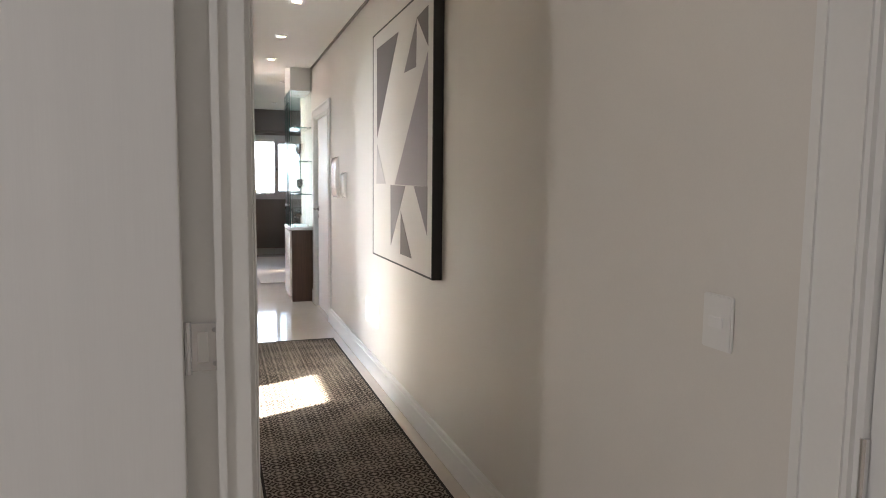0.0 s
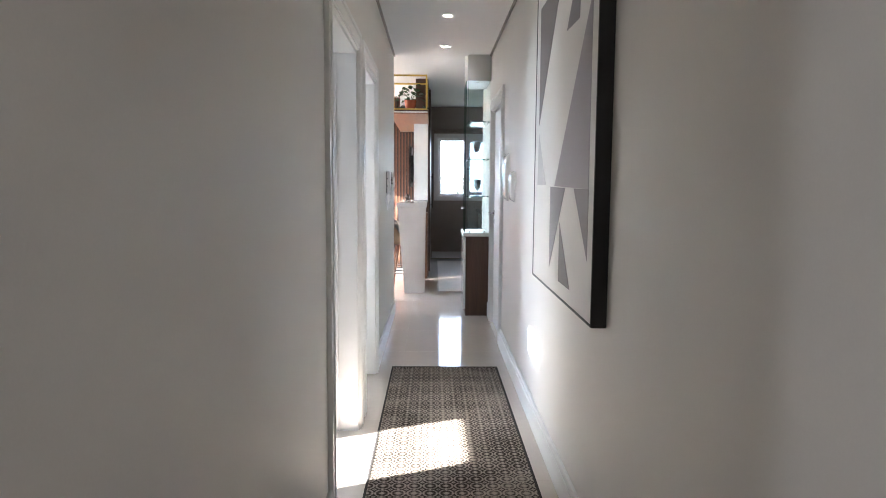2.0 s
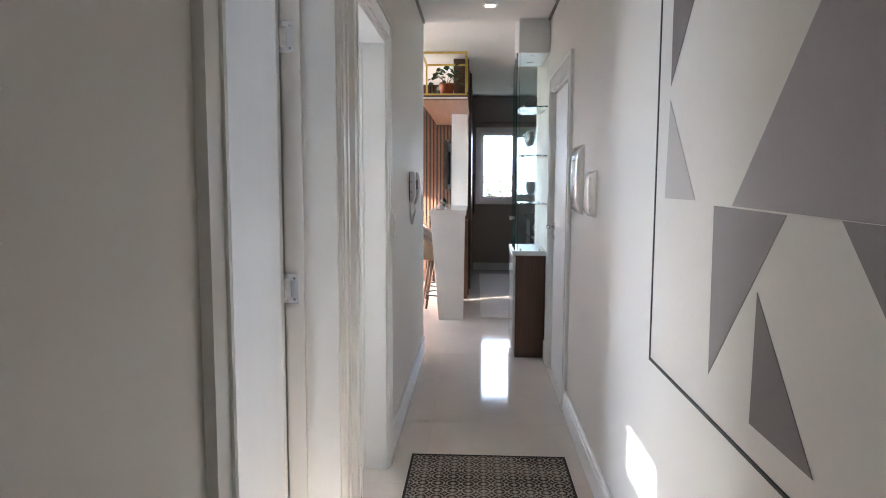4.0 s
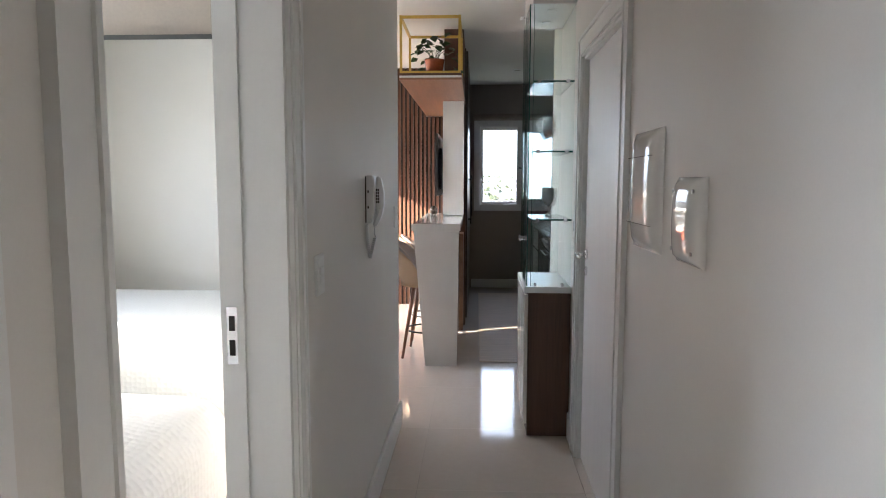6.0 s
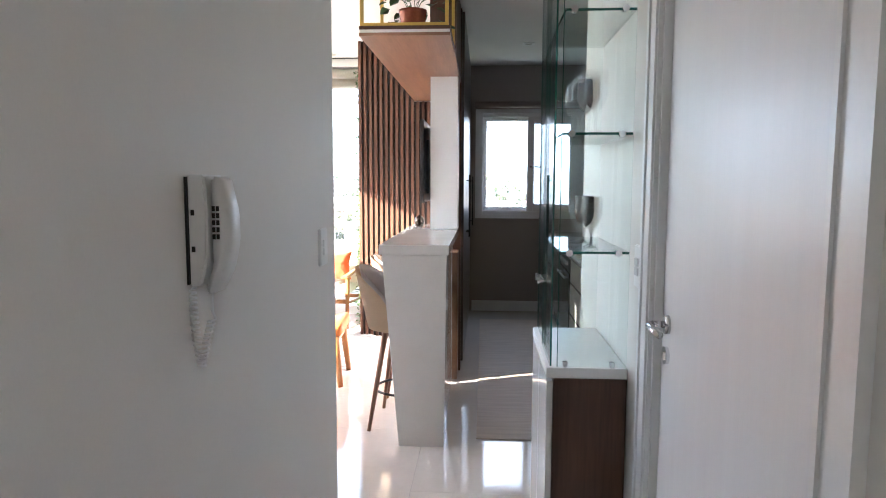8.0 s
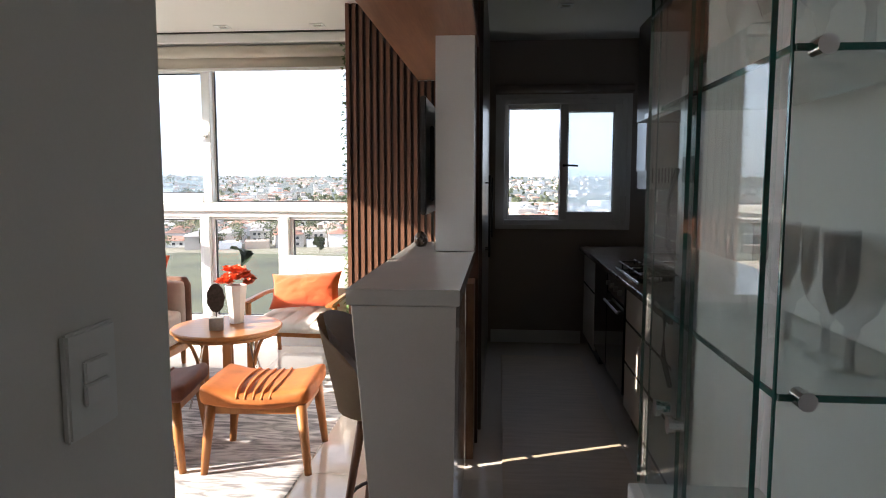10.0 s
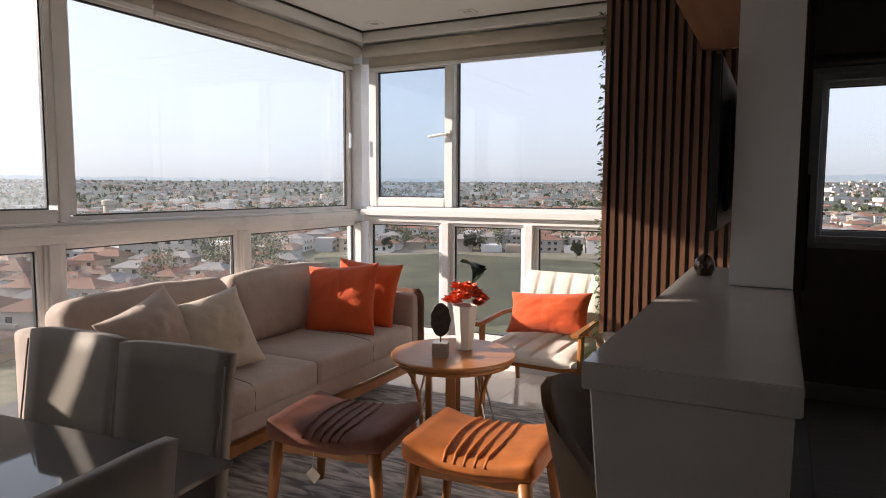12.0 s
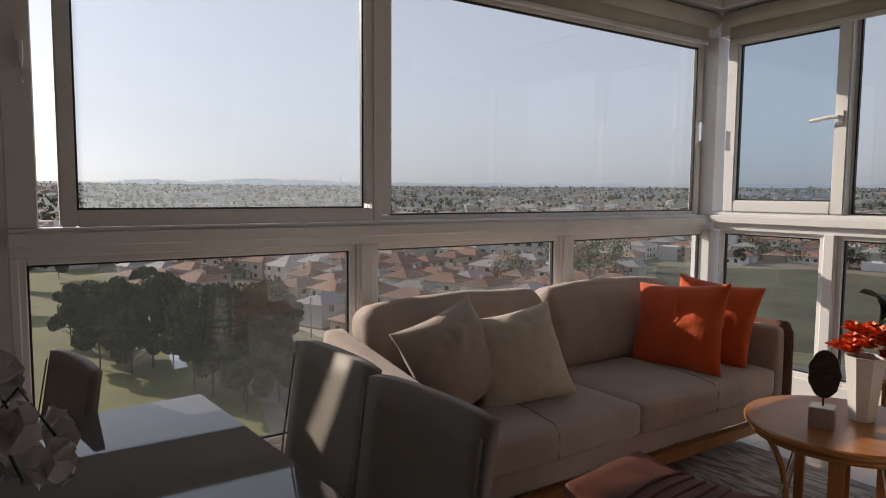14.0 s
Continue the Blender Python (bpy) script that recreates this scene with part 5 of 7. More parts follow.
def footstool(place, turn, hide, label, tag_on):
    t = thing("footstool", label, "stool", place, turn, "leather footstools")
    bm = bmesh.new()
    cushion_block(bm, -0.28, 0.28, -0.238, 0.238, 0.36, 0.458, 0.018, r=0.028)
    for v in bm.verts:
        v.co.z -= 0.05 * max(0, 1 - (v.co.x / 0.285) ** 2) * (1 if v.co.z > 0.4 else 0.6) - 0.012
        v.co.z += 0.006 * noise.noise(v.co * 11)
    part("seat", bm, hide, t, "padded leather seat with gathered straps", True)
    for k in range(5):
        x = -0.085 + 0.042 * k
        bm = bmesh.new()
        pts = []
        for j in range(13):
            y = -0.244 + 0.488 * j / 12
            sag = 0.05 * max(0, 1 - (x / 0.285) ** 2)
            pts.append((x + 0.02 * math.sin(j / 12 * 3.1) * (k - 2) * 0.5, y, 0.476 - sag + 0.012 * (1 - (y / 0.242) ** 2) - (0.028 if abs(y) > 0.23 else 0)))
        tube(bm, pts, 0.008, 6)
        part("strap", bm, hide, t, "", True)
    for x in (-0.235, 0.235):
        for y in (-0.20, 0.20):
            bm = bmesh.new()
            rod(bm, (x * 1.14, y * 1.12, 0), (x * 0.98, y, 0.375), 0.019, 0.031, 12)
            part("leg", bm, OAK, t, "tapered wooden leg", True)
        bm = bmesh.new()
        box(bm, x - 0.012, x + 0.012, -0.19, 0.19, 0.315, 0.355)
        part("rail", bm, OAK, t)
    for y in (-0.20, 0.20):
        bm = bmesh.new()
        box(bm, -0.225, 0.225, y - 0.012, y + 0.012, 0.315, 0.355)
        part("rail", bm, OAK, t)
    if tag_on:
        bm = bmesh.new()
        prism(bm, [(-0.055, -0.216, 0.27), (-0.015, -0.218, 0.235), (-0.045, -0.218, 0.195), (-0.088, -0.216, 0.235)], (0, 0.002, 0))
        tube(bm, [(-0.05, -0.213, 0.34), (-0.055, -0.215, 0.27)], 0.0012, 4)
        part("paper_tag", bm, surface("paper", (0.7, 0.64, 0.52), 0.8), t, "hanging paper tag")
    return t


footstool((-0.612, 10.31, 0.011), 4, TAN_HIDE, "tan leather footstool on four wooden legs", False)
footstool((-1.275, 10.255, 0.011), 8, BROWN_HIDE, "dark brown leather footstool with a paper tag", True)


def bar_stool(place, turn):
    """Faces +x."""
    t = thing("bar_stool", "beige and grey upholstered bar stool with wooden legs", "bar stool", place, turn, "bar stools")
    outer, inner = bmesh.new(), bmesh.new()
    for bm, off in ((outer, 0.0), (inner, 0.026)):
        n, rows = 14, 7
        g = []
        for i in range(n + 1):
            a = radians(72 + 216 * i / n)
            col = []
            for j in range(rows + 1):
                v = j / rows
                back = max(0, -math.cos(a))
                top = 0.72 + 0.25 * back ** 0.6
                z = 0.60 + (top - 0.60) * v
                r = (0.185 + 0.045 * v) - off
                col.append(bm.verts.new((r * math.cos(a) * 1.02 - 0.03 - 0.035 * v * back, r * math.sin(a) * 1.08, z + (off * 0.4 if j else 0))))
            g.append(col)
        for i in range(n):
            for j in range(rows):
                q = (g[i][j], g[i + 1][j], g[i + 1][j + 1], g[i][j + 1])
                bm.faces.new(q if off == 0 else q[::-1])
        bmesh.ops.solidify(bm, geom=bm.faces[:], thickness=0.024 if off == 0 else 0.03)
    part("back_shell", outer, surface("tan_suede", (0.50, 0.36, 0.23), 0.75, vary=0.08, fine=150), t, "tan outer shell", True)
    part("backrest", inner, weave("grey_linen", (0.44, 0.40, 0.37), (0.38, 0.34, 0.32), 800), t, "greige padded lining", True)
    bm = bmesh.new()
    cushion_block(bm, -0.145, 0.17, -0.145, 0.145, 0.605, 0.695, 0.012, r=0.035)
    part("seat", bm, weave("grey_linen_seat", (0.44, 0.40, 0.37), (0.38, 0.34, 0.32), 800), t, "", True)
    for x in (-1, 1):
        for y in (-1, 1):
            bm = bmesh.new()
            rod(bm, (x * 0.175, y * 0.205, 0), (x * 0.085, y * 0.12, 0.610), 0.011, 0.019, 10)
            part("leg", bm, wood("stool_leg_wood", (0.22, 0.10, 0.05), (0.14, 0.06, 0.03)), t, "tapered brown leg", True)
    bm = bmesh.new()
    pts = [(0.175 * math.cos(k * math.pi / 12), 0.175 * math.sin(k * math.pi / 12), 0.215) for k in range(25)]
    tube(bm, pts, 0.008, 8)
    part("foot_ring", bm, BLACK_SATIN, t, "black metal foot ring", True)
    return t


st = bar_stool((0.205, 9.50, 0), -4)
copy_thing(st, pose(0.190, 10.14, 0, 0, 0, 6))

# ---------------------------------------------------------------- dining corner
t = thing("dining_table", "dining table with a glossy white glass top on dark wooden legs", "dining table", (-1.525, 8.575, 0), 4.5)
block("tabletop", (-0.725, 0.725, -0.49, 0.49, 0.728, 0.742), surface("white_glass_top", (0.15, 0.147, 0.143), 0.04, vary=0.01, bump=0, spec=0.75), t, "glossy back-painted glass top", 0.002)
block("under_frame", (-0.64, 0.64, -0.40, 0.40, 0.675, 0.727), wood("table_frame_wood", (0.16, 0.08, 0.045), (0.10, 0.05, 0.03), "x"), t, "dark wooden frame", 0.003)
for x in (-0.60, 0.60):
    for y in (-0.36, 0.36):
        block("leg", (x - 0.035, x + 0.035, y - 0.035, y + 0.035, 0, 0.675), WALNUT, t, "dark wooden leg", 0.004)
GREIGE = surface("greige_leatherette", (0.345, 0.315, 0.28), 0.62, spec=0.3, vary=0.05, scale=6, fine=200, bump=0.12, depth=0.001)


def dining_chair(place, turn):
    """Back stands at +y, the sitter faces -y."""
    t = thing("dining_chair", "greige upholstered dining chair with a tall plain back", "chair", place, turn, "dining chairs")
    bm = bmesh.new()
    cushion_block(bm, -0.225, 0.225, -0.22, 0.19, 0.40, 0.48, 0.015, r=0.025)
    part("seat", bm, GREIGE, t, "", True)
    bm = bmesh.new()
    n, rows = 8, 8
    front, rear = [], []
    for j in range(rows + 1):
        v = j / rows
        fr, rr = [], []
        for i in range(n + 1):
            u = 2 * i / n - 1
            bend = 0.022 * (u * u) - 0.02
            y = 0.155 + 0.075 * v - bend * 0.6
            w = 0.212 - 0.012 * (1 - v)
            z = 0.42 + 0.572 * v - (0.007 * abs(u) ** 5 if j == rows else 0)
            th = 0.05 * (1 - 0.35 * v)
            fr.append(bm.verts.new((u * w, y - th / 2, z)))
            rr.append(bm.verts.new((u * w, y + th / 2, z)))
        front.append(fr)
        rear.append(rr)
    for j in range(rows):
        for i in range(n):
            bm.faces.new((front[j][i], front[j][i + 1], front[j + 1][i + 1], front[j + 1][i]))
            bm.faces.new((rear[j][i], rear[j + 1][i], rear[j + 1][i + 1], rear[j][i + 1]))
        bm.faces.new((front[j][0], front[j + 1][0], rear[j + 1][0], rear[j][0]))
        bm.faces.new((front[j][n], rear[j][n], rear[j + 1][n], front[j + 1][n]))
    for i in range(n):
        bm.faces.new((front[0][i], rear[0][i], rear[0][i + 1], front[0][i + 1]))
        bm.faces.new((front[rows][i], front[rows][i + 1], rear[rows][i + 1], rear[rows][i]))
    rim = [e for e in bm.edges if len(e.link_faces) == 2 and e.calc_face_angle() > 0.9]
    bmesh.ops.bevel(bm, geom=rim, offset=0.008, segments=3, affect="EDGES")
    b = part("backrest", bm, GREIGE, t, "tall slightly curved back", True)
    for x in (-0.202, 0.202):
        bm = bmesh.new()
        tube(bm, [(x, 0.125, 0.44), (x * 1.025, 0.160, 0.70), (x * 1.03, 0.200, 0.955)], 0.003, 5)
        part("piping", bm, GREIGE, b, "", True)
    for x in (-0.19, 0.19):
        for y in (-0.185, 0.165):
            bm = bmesh.new()
            rod(bm, (x, y * 1.08, -0.012), (x, y, 0.405), 0.014, 0.020, 10)
            part("leg", bm, WALNUT, t, "dark wooden leg", True)
    return t


ch = dining_chair((-1.135, 8.985, 0.012), 5)
copy_thing(ch, pose(-1.592, 8.975, 0.012, 0, 0, 3))
c = copy_thing(ch, pose(-0.785, 8.465, 0.012, 0, 0, -84))
tagged(c, "greige upholstered dining chair at the head of the table")
c = copy_thing(ch, pose(-2.42, 8.42, 0.012, 0, 0, 12))
c.scale = (1, 1, 0.87)
tagged(c, "dining chair drawn up near the outer wall")

t = thing("orchid_arrangement", "white orchid flowers in a low vase on the dining table", "flower arrangement", (-1.29, 8.315, 0.742))
bm = bmesh.new()
lathe(bm, [(0.06, 0), (0.09, 0.02), (0.11, 0.09), (0.085, 0.14), (0.075, 0.14), (0.09, 0.09), (0.05, 0.02)], 24)
part("vase", bm, surface("silver_vase", (0.35, 0.35, 0.36), 0.2, metal=0.8), t, "silvered round vase", True)
rnd = random.Random(3)
ORCHID = surface("orchid_petal", (0.80, 0.76, 0.76), 0.5, vary=0.08, scale=25, fine=120)
for k in range(52):
    a, u = k * 2.4, (k % 13) / 13
    r = 0.05 + 0.16 * (0.35 + 0.65 * math.sin(u * math.pi))
    cx, cy, cz = r * math.cos(a), r * math.sin(a) * 0.9, 0.05 + 0.36 * (1 - u) + rnd.uniform(-0.02, 0.02)
    bm = bmesh.new()
    for j in range(5):
        leaf(bm, (cx, cy, cz), rnd.uniform(0.050, 0.062), a - 1.57 + rnd.uniform(-0.2, 0.2), 0.5 + 0.3 * rnd.random(), j * 1.257, 0.06, 0.72)
    part("flower", bm, ORCHID, t, "white orchid bloom", True)
STALK = surface("orchid_stem", (0.05, 0.07, 0.03), 0.5)
for k in range(8):
    a = k * 0.785
    bm = bmesh.new()
    tube(bm, [(0, 0, 0.06), (0.06 * math.cos(a), 0.06 * math.sin(a), 0.25), (0.15 * math.cos(a), 0.15 * math.sin(a), 0.36), (0.21 * math.cos(a), 0.21 * math.sin(a), 0.25)], 0.003, 5)
    part("stem", bm, STALK, t)
bm = bmesh.new()
for k in range(9):
    leaf(bm, (0, 0, 0.12), 0.13, k * 0.7, 0.5, 0, 0.2, 0.22)
part("leaf", bm, LEAF, t, "dark strap leaves")

# ---------------------------------------------------------------- kitchen
DARK_FRONT = surface("dark_kitchen_front", (0.055, 0.038, 0.032), 0.3, vary=0.2, scale=8, fine=90, stretch=(1, 1, 0.1), bump=0.05)
GREY_FRONT = surface("greige_kitchen_front", (0.58, 0.54, 0.48), 0.35, vary=0.03, bump=0.03)
for k, (a, b) in enumerate(((10.625, 11.45), (11.455, 12.28), (12.285, 13.115))):
    t = thing("tall_cabinet", "tall dark walnut kitchen cabinet with a slim handle", "cabinet", group="tall kitchen cabinets")
    block("body", (0.453, 0.516, a, b, 0.0, 2.785), WALNUT, t, "", 0.002)
    block("door", (0.517, 0.536, a + 0.002, b - 0.002, 0.08, 2.76), DARK_FRONT, t, "dark wooden door", 0.002)
    bm = bmesh.new()
    y = b - 0.06 if k != 1 else a + 0.06
    rod(bm, (0.565, y, 1.00), (0.565, y, 1.55), 0.007, seg=8)
    rod(bm, (0.536, y, 1.05), (0.565, y, 1.05), 0.005, seg=8)
    rod(bm, (0.536, y, 1.50), (0.565, y, 1.50), 0.005, seg=8)
    part("handle", bm, BLACK, t, "slim dark bar handle")

ob = block("worktop", (1.370, 2.045, 9.83, 13.10, 0.885, 0.925), GRANITE, None, "", 0.004)
tagged(ob, "brown polished granite kitchen worktop", "worktop")
ob = block("splashback_rail", (2.02, 2.046, 9.83, 13.10, 0.926, 1.03), GRANITE, None)
tagged(ob, "granite upstand at the wall behind the worktop", "upstand", kind="structure")


def base_unit(y0, y1, rows, label):
    t = thing("base_cabinet", label, "cabinet", group="kitchen base units")
    block("body", (1.44, 2.04, y0, y1, 0.10, 0.883), DARK_FRONT, t)
    block("plinth", (1.47, 2.03, y0, y1, 0.0, 0.10), BLACK_SATIN, t)
    for z0, z1 in rows:
        f = block("drawer_front", (1.42, 1.44, y0 + 0.003, y1 - 0.003, z0, z1 - 0.012), GREY_FRONT, t, "greige drawer front", 0.002)
        block("grip", (1.416, 1.424, y0 + 0.02, y1 - 0.02, z1 - 0.012, z1 - 0.004), GAP, f)


base_unit(9.84, 11.05, ((0.11, 0.40), (0.40, 0.66), (0.66, 0.876)), "wide greige kitchen drawer unit beside the refrigerator")
base_unit(12.40, 13.09, ((0.11, 0.60), (0.60, 0.876)), "greige kitchen base unit near the window")
t = thing("built_in_oven", "black glass built-in oven under the cooktop", "oven")
block("body", (1.45, 2.03, 11.06, 12.39, 0.10, 0.883), BLACK_SATIN, t)
block("oven_door", (1.415, 1.45, 11.09, 11.73, 0.16, 0.72), surface("oven_glass", (0.012, 0.012, 0.013), 0.08, bump=0), t, "black glass oven door", 0.004)
block("control_panel", (1.418, 1.45, 11.09, 11.73, 0.73, 0.87), BLACK, t, "", 0.003)
bm = bmesh.new()
rod(bm, (1.385, 11.15, 0.675), (1.385, 11.67, 0.675), 0.009, seg=10)
rod(bm, (1.385, 11.21, 0.675), (1.415, 11.21, 0.675), 0.006, seg=8)
rod(bm, (1.385, 11.61, 0.675), (1.415, 11.61, 0.675), 0.006, seg=8)
part("handle", bm, STEEL, t, "steel bar handle")
for k in range(4):
    bm = bmesh.new()
    rod(bm, (1.418, 11.19 + 0.15 * k, 0.80), (1.392, 11.19 + 0.15 * k, 0.80), 0.018, seg=14)
    part("knob", bm, STEEL, t)
block("second_door", (1.418, 1.45, 11.77, 12.37, 0.16, 0.87), surface("micro_glass", (0.015, 0.015, 0.016), 0.12, bump=0), t, "black appliance door", 0.004)
t = thing("cooktop", "black glass gas cooktop with cast-iron grates", "cooktop", (1.70, 11.20, 0.926))
block("glass_plate", (-0.27, 0.27, -0.42, 0.36, 0.0, 0.008), surface("cooktop_glass", (0.012, 0.012, 0.012), 0.08, bump=0), t, "", 0.003)
for x in (-0.14, 0.13):
    for y in (-0.29, -0.03, 0.22):
        bm = bmesh.new()
        rod(bm, (x, y, 0.008), (x, y, 0.022), 0.040, 0.032, 16)
        rod(bm, (x, y, 0.022), (x, y, 0.028), 0.028, seg=16)
        b = part("burner", bm, STEEL, t)
        bm = bmesh.new()
        for a in range(4):
            c, s = math.cos(a * 1.5708), math.sin(a * 1.5708)
            tube(bm, [(x + c * 0.03, y + s * 0.03, 0.050), (x + c * 0.10, y + s * 0.10, 0.050), (x + c * 0.10, y + s * 0.10, 0.008)], 0.006, 6)
        for a, bb in (((-0.1, -0.1), (0.1, -0.1)), ((0.1, -0.1), (0.1, 0.1)), ((0.1, 0.1), (-0.1, 0.1)), ((-0.1, 0.1), (-0.1, -0.1))):
            rod(bm, (x + a[0], y + a[1], 0.038), (x + bb[0], y + bb[1], 0.038), 0.006, seg=6)
        part("grate", bm, BLACK_SATIN, t, "cast-iron grate")

t = thing("refrigerator", "tall steel two-door refrigerator with curved black handles", "refrigerator", (1.70, 9.45, 0))
block("body", (-0.30, 0.33, -0.37, 0.37, 0.02, 1.93), surface("fridge_side", (0.30, 0.30, 0.30), 0.4, metal=0.5), t, "", 0.01)
for z0, z1 in ((0.05, 1.10), (1.115, 1.93)):
    bm = bmesh.new()
    n = 10
    pts = [(-0.302 - 0.035 * math.cos((2 * k / n - 1) * 1.25), -0.37 + 0.74 * k / n) for k in range(n + 1)]
    outline = [(x, y, z0) for x, y in pts] + [(-0.302, 0.37, z0), (-0.302, -0.37, z0)]
    prism(bm, outline, (0, 0, z1 - z0))
    part("door", bm, STEEL, t, "brushed steel door, slightly bowed", False)
    bm = bmesh.new()
    zz = [1.02, 0.95, 0.75, 0.62] if z0 < 1 else [1.17, 1.24, 1.42, 1.56]
    tube(bm, [(-0.325, 0.33, zz[0]), (-0.36, 0.33, zz[1]), (-0.36, 0.335, zz[2]), (-0.325, 0.34, zz[3])], 0.012, 8)
    part("handle", bm, BLACK, t, "black curved handle")
block("display", (-0.346, -0.330, 0.02, 0.20, 1.50, 1.60), BLACK, t, "black control display", 0.003)
block("emblem", (-0.340, -0.333, 0.12, 0.15, 1.79, 1.84), BLACK, t, "small dark emblem plate")
block("emblem_bar", (-0.340, -0.333, 0.09, 0.18, 1.755, 1.768), BLACK, t, "small dark bar")

for a, b in ((9.02, 9.78), (9.785, 10.60), (10.605, 11.42), (11.425, 12.30)):
    t = thing("wall_cabinet", "dark wooden kitchen wall cabinet", "cabinet", group="kitchen wall cabinets")
    block("body", (1.72, 2.045, a, b, 1.97 if a > 9.1 else 1.98, 2.715), DARK_FRONT, t)
    block("door", (1.70, 1.72, a + 0.003, b - 0.003, 1.97 if a > 9.1 else 1.98, 2.70), DARK_FRONT, t, "dark wooden door", 0.002)
t = thing("range_hood", "slim steel range hood under the wall cabinets", "range hood")
block("canopy", (1.60, 2.04, 10.62, 11.40, 1.90, 1.965), STEEL, t, "", 0.004)
block("visor", (1.57, 1.60, 10.62, 11.40, 1.915, 1.945), STEEL, t)
t = thing("wall_shelf", "steel wall shelf over the splashback", "shelf")
block("board", (1.86, 2.045, 10.60, 11.60, 1.565, 1.600), STEEL, t, "", 0.003)
bm = bmesh.new()
rod(bm, (1.95, 10.65, 1.560), (1.95, 10.95, 1.560), 0.006, seg=8)
part("light_strip", bm, glow("warm_strip", (1.0, 0.55, 0.15), 6.0), t, "warm lit strip lamp")
t = thing("water_heater", "white and steel gas water heater on the kitchen wall", "water heater")
block("body", (1.80, 2.04, 12.35, 12.72, 1.45, 2.05), surface("heater_white", (0.62, 0.62, 0.60), 0.3), t, "", 0.008)
block("front_plate", (1.79, 1.80, 12.36, 12.71, 1.60, 2.04), STEEL, t, "steel front plate")
for k in range(7):
    block("vent_slot", (1.84 + 0.025 * k, 1.852 + 0.025 * k, 12.346, 12.351, 1.50, 1.62), GAP, t)
t = thing("utensil_rack", "dark cooking utensils hanging on the kitchen wall", "utensils")
for k in range(5):
    bm = bmesh.new()
    y = 11.92 + 0.055 * k
    rod(bm, (2.02, y, 1.44), (2.01, y - 0.01, 1.24 + 0.01 * k), 0.006, seg=8)
    v = bmesh.ops.create_uvsphere(bm, u_segments=10, v_segments=6, radius=0.03)["verts"]
    bmesh.ops.transform(bm, matrix=Matrix.Translation((2.005, y - 0.01, 1.22)) @ Matrix.Diagonal((0.4, 0.8, 1.3, 1)), verts=v)
    part("utensil", bm, BLACK, t)
block("rail", (2.03, 2.045, 11.85, 12.20, 1.44, 1.455), STEEL, t)
ob = block("kitchen_mat", (0.66, 1.34, 9.22, 12.60, 0.001, 0.008), surface("mat_weave", (0.49, 0.40, 0.30), 0.55, vary=0.12, scale=4, fine=200, bump=0.3, stretch=(1, 8, 1)), None, "", 0.002, 1)
tagged(ob, "tan woven kitchen mat in front of the units", "mat")
# glazed wall tiles behind the cooktop
t = thing("splashback", "grey glazed tile splashback over the worktop", "splashback", kind="structure")
TILE_W = surface("glazed_tile", (0.20, 0.20, 0.21), 0.08, vary=0.06, bump=0, random_tone=0.1)
bm = bmesh.new()
box(bm, 0, 0.008, 0.002, 0.218, 0.002, 0.098)
soften(bm, 0.002, 1)
wall_tile = mesh_of("tile", bm, TILE_W)
for r in range(5):
    for k in range(15):
        ob = new("tile", wall_tile)
        ob.location = (2.040, 9.80 + 0.22 * k - (0.11 if r % 2 else 0), 1.035 + 0.10 * r)
        ob.parent = t

# ---------------------------------------------------------------- bedroom seen through the open door
t = thing("bed", "double bed with a white waffle cover and pillows", "bed")


def waffle_material():
    m, n, l, p = nodes_of("white_waffle")
    tc = n.new("ShaderNodeTexCoord")
    v = n.new("ShaderNodeTexVoronoi")
    v.inputs["Scale"].default_value = 34
    v.inputs["Randomness"].default_value = 0.35
    l.new(tc.outputs["Object"], v.inputs["Vector"])
    p.inputs["Base Color"].default_value = (0.64, 0.63, 0.62, 1)
    p.inputs["Roughness"].default_value = 0.9
    b = n.new("ShaderNodeBump")
    b.inputs["Strength"].default_value, b.inputs["Distance"].default_value = 0.7, 0.006
    l.new(v.outputs["Distance"], b.inputs["Height"])
    l.new(b.outputs[0], p.inputs["Normal"])
    return m


bm = bmesh.new()
cushion_block(bm, -2.52, -0.40, 5.02, 6.64, 0.03, 0.60, 0.03, r=0.16)
for v in bm.verts:
    v.co += Vector((0.012 * noise.noise(v.co * 3), 0.012 * noise.noise(v.co * 3 + Vector((9, 0, 0))), 0.010 * noise.noise(v.co * 2.5)))
part("cover", bm, waffle_material(), t, "white waffle bedspread", True)
bm = bmesh.new()
cushion_block(bm, -2.46, -0.60, 5.14, 6.54, 0.0, 0.12, 0.0)
part("base", bm, WHITE, t)
block("headboard", (-2.66, -2.54, 4.95, 6.75, 0.0, 1.05), WHITE_CLOTH, t, "pale padded headboard", 0.02, 3)
for y, cl, lab in ((5.42, WHITE_CLOTH, "white bed pillow"), (6.22, WHITE_CLOTH, "white bed pillow")):
    bm = bmesh.new()
    pillow(bm, 0.66, 0.44, 0.17)
    q = part("pillow", bm, cl, t, lab, True)
    q.matrix_basis = pose(-2.36, y, 0.78, -18, 0, 90)
bm = bmesh.new()
pillow(bm, 0.45, 0.34, 0.14)
q = part("pillow", bm, surface("dark_green_velvet", (0.012, 0.03, 0.022), 0.8, sheen=0.3), t, "dark green velvet cushion", True)
q.matrix_basis = pose(-2.14, 6.1, 0.74, -24, 0, 90)
t = thing("wardrobe", "wardrobe with mirrored sliding doors", "wardrobe")
block("body", (-2.60, -0.35, 7.15, 7.715, 0.0, 2.69), surface("wardrobe_beige", (0.50, 0.44, 0.38), 0.45), t, "beige wardrobe body", 0.003)
